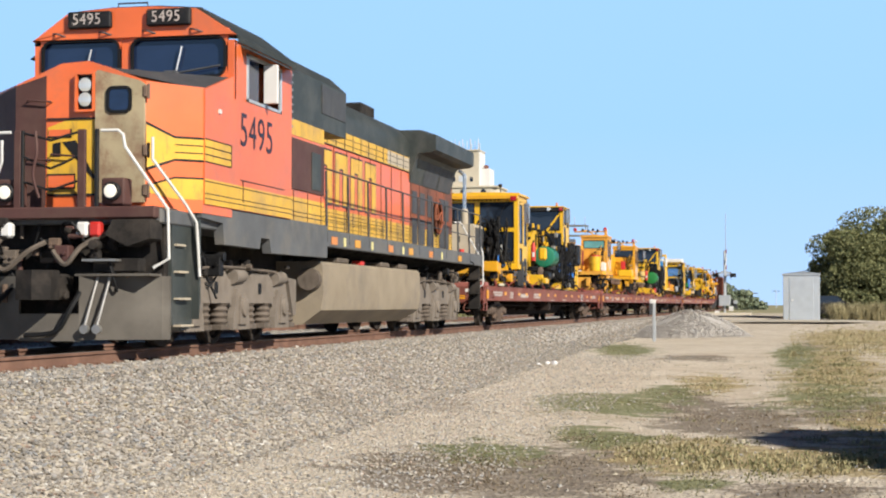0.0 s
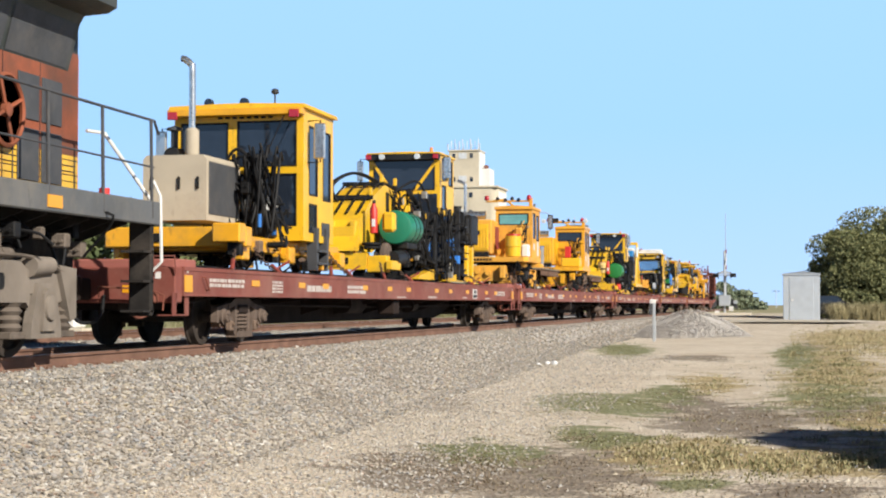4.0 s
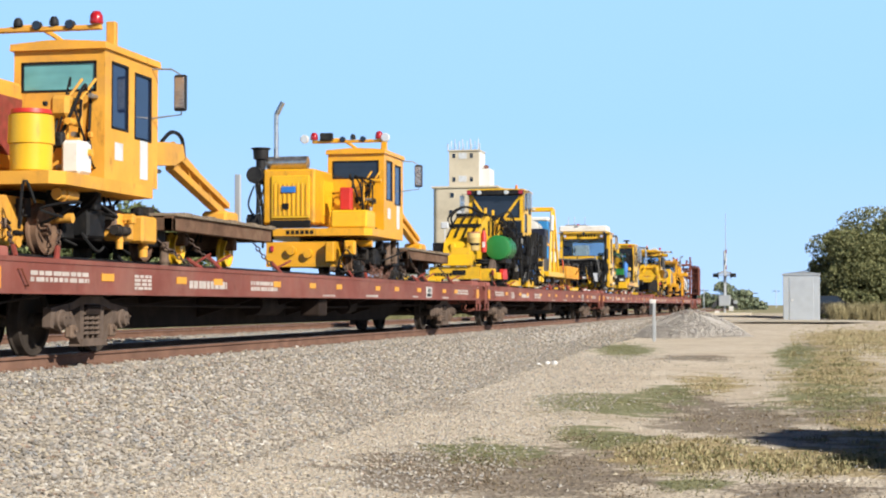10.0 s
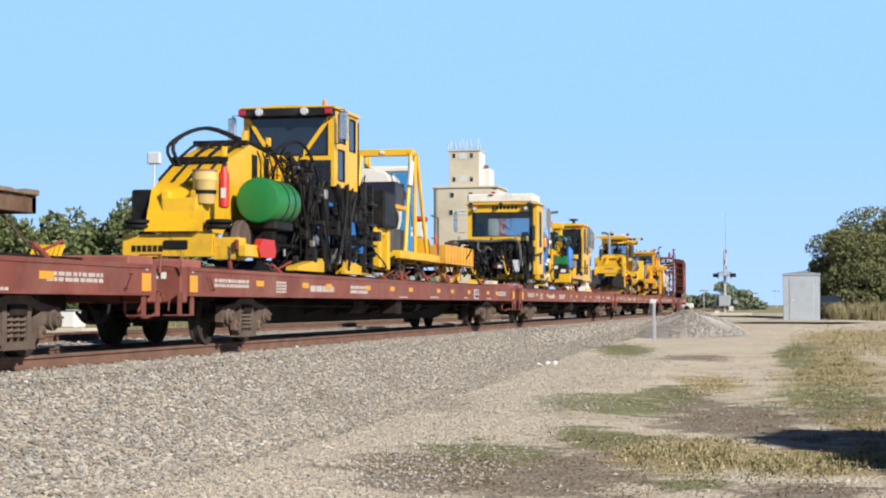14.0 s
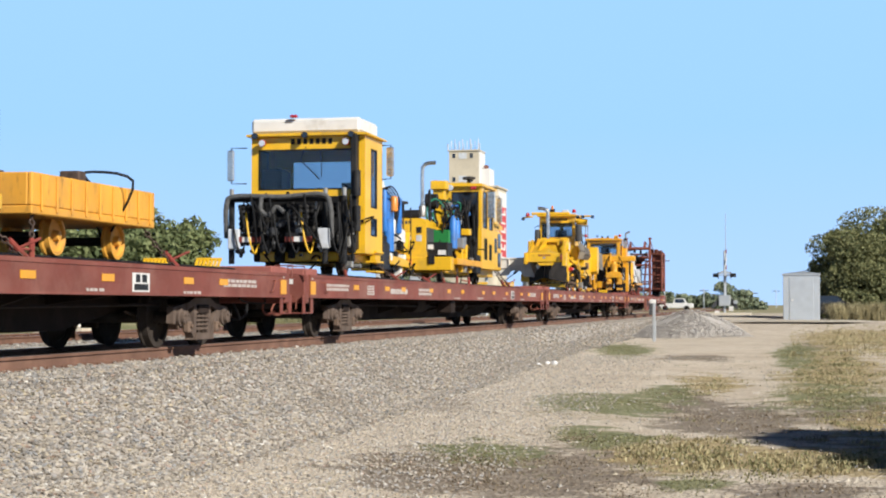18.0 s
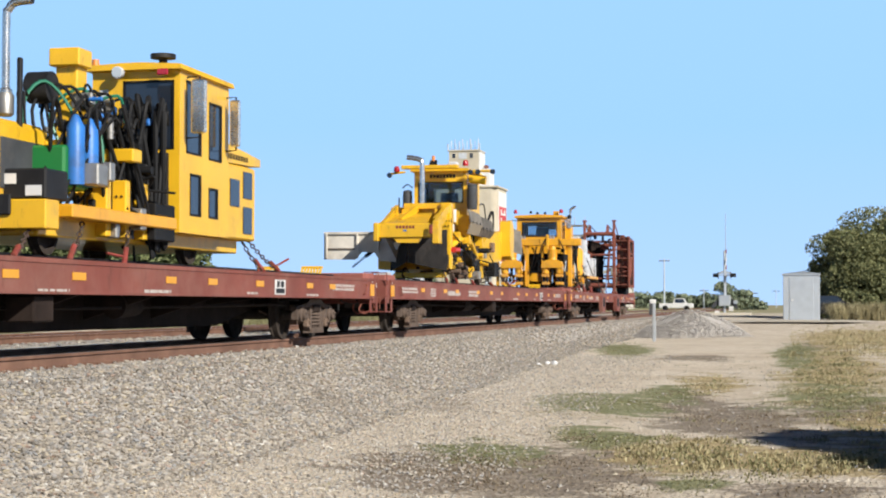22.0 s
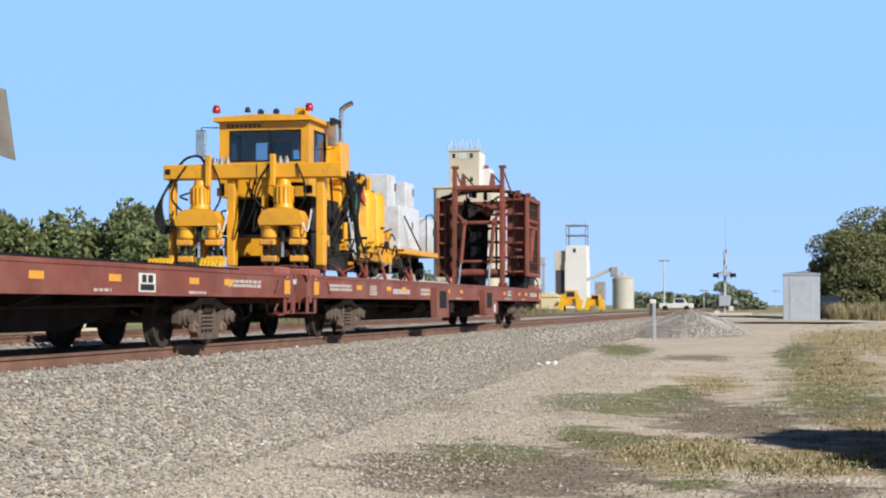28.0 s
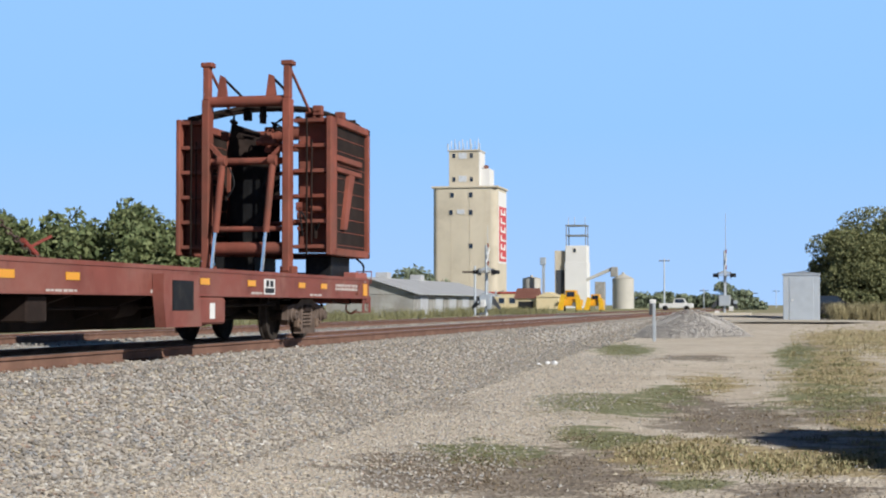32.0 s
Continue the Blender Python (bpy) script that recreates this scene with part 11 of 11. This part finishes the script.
    hose(t, [(-1.42, 185.6, 3.12), (-1.25, 185.6, 3.27), (-1.0, 185.6, 3.28), (-0.8, 185.5, 3.0)], 0.025)
    # black panel that gives the open bay its shade
    bx(-0.88, 0.88, 187.1, 187.3, 1.25, 2.60, "work_bay", GREASESHADE, 0.01, "dark open bay behind the heads")
    # added dark plate, keeps the sun out of the bay
    bx(0.88, 0.97, 186.0, 189.0, 1.25, 2.58, "side_plate", SOOTSHADE, 0.01, "sooty side of the machine")
    # behind the cab: hoses, engine, tanks
    bx(0.78, 1.02, 187.85, 188.5, 2.4, 3.75, "exhaust_tower", Y, 0.03)
    bx(-0.8, 0.55, 188.4, 190.2, 1.85, 2.95, "engine_hood", Y, 0.03)
    bx(0.5, 1.0, 189.3, 191.4, 1.65, 2.85, "rear_side_tank", Y, 0.04, "scuffed orange-yellow side tank")
    for y in (189.9, 190.5, 191.2):
        bx(0.995, 1.02, y, y + 0.05, 1.7, 2.82, "tank_rib", Y, 0.005)
    bx(0.35, 1.02, 188.0, 190.6, 1.75, 2.2, "side_tank", YELLOW2, 0.03)
    for y in (189.6, 190.4):
        bm = B()
        lathe(bm, [(1.85, 0.26), (1.9, 0.31), (2.85, 0.31), (2.95, 0.24)], (0.80, y + 0.5, 0), "z", 22)
        part("hydraulic_tank", bm, Y, t, "orange-yellow hydraulic tank")
    bx(-0.7, 0.6, 190.2, 191.3, 1.85, 2.85, "rear_hood", Y, 0.03)
    bm = B()
    lathe(bm, [(-0.12, 0.1), (-0.12, 0.26), (0.12, 0.26), (0.12, 0.1)], (0.55, 190.9, 3.1), "x", 22)
    part("hose_drum", bm, GREASESHADE, t)
    for k in (-0.25, 0.25):
        bx(0.35, 0.75, 190.9 + k - 0.04, 190.9 + k + 0.04, 2.85, 3.3, "drum_bracket", Y)
    bm = B()
    lathe(bm, [(2.95, 0.1), (3.2, 0.12), (3.25, 0.04)], (0.1, 189.6, 0), "z", 14)
    part("air_intake", bm, BLACK, t)
    bm = B()
    cyl(bm, (0.7, 188.8, 3.05), (1.0, 188.8, 3.05), 0.2, n=18)
    part("air_cleaner", bm, GREASESHADE, t)
    for i in range(6):
        hose(t, [(1.0, 187.6 + i * 0.12, 3.1), (1.15, 188.0 + i * 0.15, 2.8), (1.1, 188.2 + i * 0.1, 2.2), (1.0, 188.6 + i * 0.1, 1.9)], 0.02, GREEN if i == 3 else RUBBER)
    for i in range(4):
        hose(t, [(1.0, 188.0, 2.7), (1.12, 188.2 + 0.1 * i, 2.1), (1.1, 188.4 + 0.1 * i, 1.55), (1.1, 188.8, 1.9), (1.05, 188.3, 2.5)], 0.02, PALE, "white_air_line")
    bm = B()
    add(bm, [(0.98, 189.2, 3.0), (1.02, 189.5, 2.62), (0.99, 189.75, 2.7), (1.0, 189.5, 3.05), (1.0, 189.2, 3.0), (1.04, 189.5, 2.62), (1.01, 189.75, 2.7), (1.02, 189.5, 3.05)], [(0, 1, 2, 3), (7, 6, 5, 4), (0, 4, 5, 1), (1, 5, 6, 2), (2, 6, 7, 3), (3, 7, 4, 0)])
    part("flag", bm, material("faded_red_cloth", (0.5, 0.08, 0.06), 0.85), t, "faded red warning flag")
    clutter(t, 0.85, 1.15, 186.6, 192.2, 1.35, 2.6, 56, 95, [Y, Y, GREASESHADE, STEEL, YELLOW2, SOOTSHADE], size=0.2)
    loom(t, 0.9, 1.15, 187.0, 189.5, 3.0, 1.9, 12, 98, 0.022)
    loom(t, -0.4, 0.2, 185.7, 186.3, 2.8, 2.1, 6, 97, 0.018)
    clutter(t, 0.3, 0.95, 188.3, 191.9, 2.6, 3.1, 18, 96, [GREASESHADE, Y, STEEL], size=0.15)
    for a, b in (((1.0, 187.0, 2.1), (1.25, 185.9, 1.1)), ((1.05, 188.2, 2.0), (1.25, 188.9, 1.1)), ((1.0, 189.8, 1.9), (1.25, 188.9, 1.1)), ((1.05, 190.4, 1.9), (1.25, 190.5, 1.1)), ((1.05, 192.2, 1.8), (1.25, 192.7, 1.1)), ((0.95, 186.8, 1.6), (1.2, 187.6, 1.1))):
        chain(t, a, b)
    # cart with grey cabinets behind
    g = thing("cabinet_cart", 194.6, 1.06, "yellow flat cart stacked with pale grey metal cabinets", "rail cart")
    gx = drawer(g)
    load_wheel(g, 194.2, 0.22, GREASESHADE)
    load_wheel(g, 195.9, 0.22, GREASESHADE)
    gx(-1.1, 1.15, 192.5, 196.1, 1.72, 1.84, "cart_deck", YELLOW)
    for y in (194.2, 195.9):
        gx(-0.7, 0.7, y - 0.08, y + 0.08, 1.4, 1.72, "axle_beam", GREASESHADE)
    boxes = (("metal_cabinet", 194.2, 1.84, (-0.45, 0.88, 193.2, 195.2, 1.84, 2.84)), ("metal_cabinet", 195.7, 1.84, (0.0, 1.05, 195.3, 196.05, 1.84, 2.66)), ("metal_cabinet", 193.5, 2.84, (-0.35, 0.62, 193.2, 193.9, 2.84, 3.55)), ("metal_cabinet", 194.6, 2.84, (-0.1, 0.80, 194.2, 195.0, 2.84, 3.44)))
    for nm, s, z, bxs in boxes:
        k = thing(nm, s, z, "pale grey metal cabinet on the cart deck" if z < 2 else "pale grey metal cabinet stacked on another", "cabinet", "grey cabinets")
        kx = drawer(k)
        kx(*bxs, "body", PALE, 0.02)
        kx(bxs[1], bxs[1] + 0.012, bxs[2] + 0.08, bxs[3] - 0.08, bxs[4] + 0.06, bxs[5] - 0.06, "door", PALE, 0.006)
        ym = (bxs[2] + bxs[3]) / 2 + 0.2
        kx(bxs[1] + 0.012, bxs[1] + 0.03, ym, ym + 0.06, (bxs[4] + bxs[5]) / 2, (bxs[4] + bxs[5]) / 2 + 0.18, "handle", GREASESHADE, 0.005)
    ORIGIN[0] = Vector((0, 194.6, 1.06))
    bm = B()
    tube(bm, [(1.1, 195.0, 1.84), (1.1, 195.0, 2.7), (1.1, 195.6, 2.75), (1.1, 196.0, 2.6), (1.1, 196.0, 1.84)], 0.018, 6, False)
    part("hand_rail", bm, BLACK, g)
    chain(g, (1.1, 193.2, 1.75), (1.25, 192.9, 1.1))
    chain(g, (1.1, 196.0, 1.75), (1.25, 197.2, 1.1))
    bm = B()
    tube(bm, [(0.95, 193.4, 2.6), (1.15, 194.2, 1.85)], 0.02, 5, False)
    part("strap", bm, BLACK, g)


head_machine()


# ---- upended red-brown steel frame on the last car
def upended_frame():
    t = thing("steel_frame", 209.9, 1.06, "rusty red-brown steel machine frame standing upended on the car", "machine frame")
    bx = drawer(t)
    R = CARRED2
    F, K = 208.55, 211.35
    # two ribbed side bays of the front, posts between
    for x0, x1 in ((-1.56, -1.02), (0.66, 1.34)):
        bx(x0, x1, F + 0.25, F + 0.32, 1.55, 4.0, "bay_plate", R)
        for i in range(6):
            z = 1.62 + i * 0.46
            bx(x0 - 0.02, x1 + 0.02, F, F + 0.27, z, z + 0.07, "bay_rib", R, 0.008)
        bx(x0 - 0.05 if x0 < 0 else x1 - 0.07, x0 + 0.03 if x0 < 0 else x1 + 0.03, F - 0.05, F + 0.3, 1.5, 4.02, "bay_edge", R)
        bx(x0 + 0.22, x0 + 0.25, F - 0.02, F + 0.02, 1.5, 4.0, "pipe", UNDER)
        bx(x0 + 0.32, x0 + 0.34, F - 0.02, F + 0.02, 1.7, 3.6, "pipe", UNDER)
    for x in (-0.98, 0.56):
        bx(x - 0.07, x + 0.07, F - 0.22, F + 0.05, 1.2, 4.35, "front_post", R)
        bx(x - 0.06, x + 0.06, F - 0.18, F + 0.0, 4.35, 4.98, "post_top", R)
        bx(x - 0.10, x + 0.12, F - 0.2, F + 0.02, 4.95, 5.04, "post_cap", R)
        bm = B()
        cyl(bm, (x + 0.02, F, 4.9), (x + 0.15, F + 0.8, 4.2), 0.03, n=6)
        part("stay", bm, R, t)
    for x in (-0.72, 0.22):
        bm = B()
        prism(bm, [(x - 0.12, 4.25), (x + 0.12, 4.25), (x + 0.05, 4.78), (x - 0.04, 4.82)], "y", F - 0.05, F + 0.02)
        part("lug_plate", bm, R, t)
        bm = B()
        cyl(bm, (x + 0.03, F, 4.75), (x + 0.25, F + 0.4, 4.45), 0.025, n=6)
        part("stay", bm, UNDER, t)
    for z, r in ((4.32, 0.10), (3.22, 0.065), (1.62, 0.12), (1.98, 0.05)):
        bm = B()
        cyl(bm, (-1.0, F - 0.05, z), (0.6, F - 0.05, z), r, n=14)
        part("cross_tube", bm, R, t)
    for k, x in ((1, -0.95), (-1, 0.52)):
        bm = B()
        prism(bm, [(x - 0.03 + 0.0, 3.55), (x + 0.06, 3.55), (x + k * 0.32 + 0.05, 3.22), (x + k * 0.32 - 0.06, 3.22)], "y", F - 0.16, F - 0.06)
        part("knee_brace", bm, R, t)
    for x in (-0.70, 0.26):
        ram(t, (x + 0.05, F - 0.2, 3.2), (x - 0.12, F - 0.3, 1.12), 0.065, 0.62, R)
        bm = B()
        cyl(bm, (x - 0.02, F - 0.2, 3.22), (x + 0.12, F - 0.2, 3.22), 0.10, n=12)
        part("ram_eye", bm, R, t)
    hose(t, [(-0.55, F - 0.1, 3.1), (-0.45, F - 0.12, 2.8), (-0.6, F - 0.15, 2.5)], 0.015)
    hose(t, [(0.1, F + 0.2, 3.1), (0.0, F + 0.2, 2.8), (0.12, F + 0.25, 2.6)], 0.015)
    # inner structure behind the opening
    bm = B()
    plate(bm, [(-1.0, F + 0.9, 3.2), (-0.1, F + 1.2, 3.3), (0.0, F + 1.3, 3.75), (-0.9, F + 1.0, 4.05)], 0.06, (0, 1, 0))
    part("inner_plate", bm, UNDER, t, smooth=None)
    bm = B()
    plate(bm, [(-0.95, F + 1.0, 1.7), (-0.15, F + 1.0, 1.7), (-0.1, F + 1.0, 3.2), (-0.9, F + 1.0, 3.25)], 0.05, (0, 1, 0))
    part("inner_plate", bm, GREASESHADE, t, smooth=None)
    bx(0.10, 0.16, F + 1.2, F + 1.3, 1.7, 4.1, "inner_post", R)
    bx(0.36, 0.42, F + 1.2, F + 1.3, 1.7, 4.1, "inner_post", R)
    for z in (2.1, 2.6, 3.05, 3.5, 3.9):
        bx(-0.3, 0.6, F + 1.15, F + 1.25, z, z + 0.08, "inner_rail", R)
    bm = B()
    cyl(bm, (-0.2, F + 0.7, 3.72), (0.6, F + 0.7, 3.78), 0.10, n=14), cyl(bm, (-0.05, F + 0.7, 3.72), (0.05, F + 0.7, 3.73), 0.17, n=14)
    part("torque_tube", bm, R, t)
    clutter(t, -0.9, 0.5, F + 0.3, F + 1.0, 3.3, 4.2, 16, 101, [R, UNDER, R, GREASESHADE], "bracket", 0.2)
    clutter(t, 0.68, 1.25, F - 0.03, F + 0.2, 1.9, 2.4, 7, 102, [UNDER, R], "bracket", 0.16)
    # near side: frame with mesh and braces; far side; back
    for x in (1.28, -1.58):
        for y0, y1, z0, z1 in ((F + 0.3, K, 3.92, 4.06), (F + 0.3, K, 1.50, 1.64), (K - 0.12, K, 1.5, 4.06), (F + 0.3, F + 0.42, 1.5, 4.06), (F + 0.35, F + 2.2, 3.25, 3.36), (F + 0.35, F + 2.2, 3.05, 3.14)):
            bx(x - 0.05, x + 0.07, y0, y1, z0, z1, "side_member", R)
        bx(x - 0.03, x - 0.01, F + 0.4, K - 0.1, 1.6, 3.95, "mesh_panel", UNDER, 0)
        bm = B()
        prism(bm, [(F + 0.9, 2.0), (F + 1.15, 2.0), (F + 1.7, 3.05), (F + 1.35, 3.1)], "x", x - 0.02, x + 0.06)
        part("diagonal", bm, R, t)
        for i in range(9):
            z = 1.7 + i * 0.25
            bx(x - 0.012, x + 0.0, F + 0.45, K - 0.15, z, z + 0.012, "mesh_bar", R, 0)
    bx(-1.5, 1.25, K - 0.08, K, 3.95, 4.08, "back_top", R)
    bx(-1.5, 1.25, K - 0.08, K, 1.5, 1.62, "back_bottom", R)
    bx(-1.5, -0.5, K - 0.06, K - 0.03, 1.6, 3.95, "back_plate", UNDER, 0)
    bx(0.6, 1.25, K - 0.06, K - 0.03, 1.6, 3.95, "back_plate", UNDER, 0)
    bm = B()
    for y in (F + 0.3, F + 0.6):
        tube(bm, [(-1.5, y, 4.05), (-0.5, y + 0.5, 4.3), (0.7, y + 0.6, 4.25), (1.3, y + 1.5, 4.05)], 0.05, 7)
    part("top_hoses", bm, UNDER, t)
    clutter(t, 0.5, 1.2, F + 0.2, K - 0.4, 4.0, 4.2, 12, 103, [R, UNDER], "bracket", 0.18)
    # feet
    bx(-1.1, -0.85, F - 0.2, F + 0.1, 1.06, 1.3, "foot", R)
    bx(0.45, 0.7, F - 0.2, F + 0.1, 1.06, 1.3, "foot", R)
    bx(0.6, 1.1, F + 0.9, F + 2.2, 1.06, 1.5, "foot_block", GREASESHADE)
    bx(-1.2, -0.4, F + 0.9, F + 2.2, 1.06, 1.5, "foot_block", GREASESHADE)
    hose(t, [(1.2, K - 0.5, 1.5), (1.3, K - 0.3, 1.35), (1.25, K - 0.25, 1.1)], 0.02)


upended_frame()

# yellow slatted chocks left at the rear end of the decks
for a, b in CARS:
    for x in (-0.55, 0.35):
        t = thing("wheel_chock", b - 1.0, 1.06, "yellow slatted wheel chock on the deck end", "wheel chock", "wheel chocks", x)
        bx = drawer(t)
        y = b - 1.25
        bx(x - 0.22, x + 0.22, y, y + 0.04, 1.06, 1.12, "chock_foot", YELLOW2)
        bx(x - 0.22, x + 0.22, y + 0.2, y + 0.24, 1.30, 1.35, "chock_top", YELLOW2)
        for i in range(7):
            xx = x - 0.21 + i * 0.063
            bm = B()
            prism(bm, [(y, 1.08), (y + 0.03, 1.08), (y + 0.24, 1.33), (y + 0.21, 1.33)], "x", xx, xx + 0.04)
            part("chock_slat", bm, YELLOW2, t)


def caught_weed(s, x, seed):
    """A dry tumbled weed caught on the deck: thin branching stems."""
    t = thing("dry_weed", s, 1.09, "reddish dry weed caught on the flat car deck", "weed", "", x)
    r = random.Random(seed)
    bm = B()
    for i in range(46):
        a, l = r.uniform(0, 6.28), r.uniform(0.15, 0.5)
        p0 = Vector((x, s, 1.09)) + Vector((r.uniform(-0.15, 0.15), r.uniform(-0.45, 0.45), 0))
        p1 = p0 + Vector((math.cos(a) * l * 0.4, math.sin(a) * l * 0.9, r.uniform(0.08, 0.32)))
        cyl(bm, p0, p1, 0.006, 0.003, 5)
        for k in range(3):
            c = p0.lerp(p1, r.uniform(0.4, 1))
            cyl(bm, c, c + Vector((r.uniform(-0.06, 0.06), r.uniform(-0.12, 0.12), r.uniform(0.0, 0.1))), 0.008, 0.003, 5)
    tagged(part("dry_stem", bm, DRYWEED, t), kind="stuff")


DRYWEED = material("reddish_dry_weed", (0.24, 0.13, 0.10), 0.9, spread=0.3)
caught_weed(88.7, 1.12, 5)


# ---- motion: the whole train rolls past at a steady speed, its wheels turning
def motions():
    for ob in TRAIN:
        p = ob.location.copy()
        walk(ob, [(t, Matrix.Translation(p - Vector((0, SPEED * t, 0)))) for t in (0.0, 8.0, 16.0, 24.0, 32.0)])
    for ob, r in WHEELS:
        p = ob.location.copy()
        turn = SPEED / r
        walk(ob, [(i * 0.1, Matrix.Translation(p) @ Matrix.Rotation(turn * i * 0.1, 4, "X")) for i in range(321)])


motions()
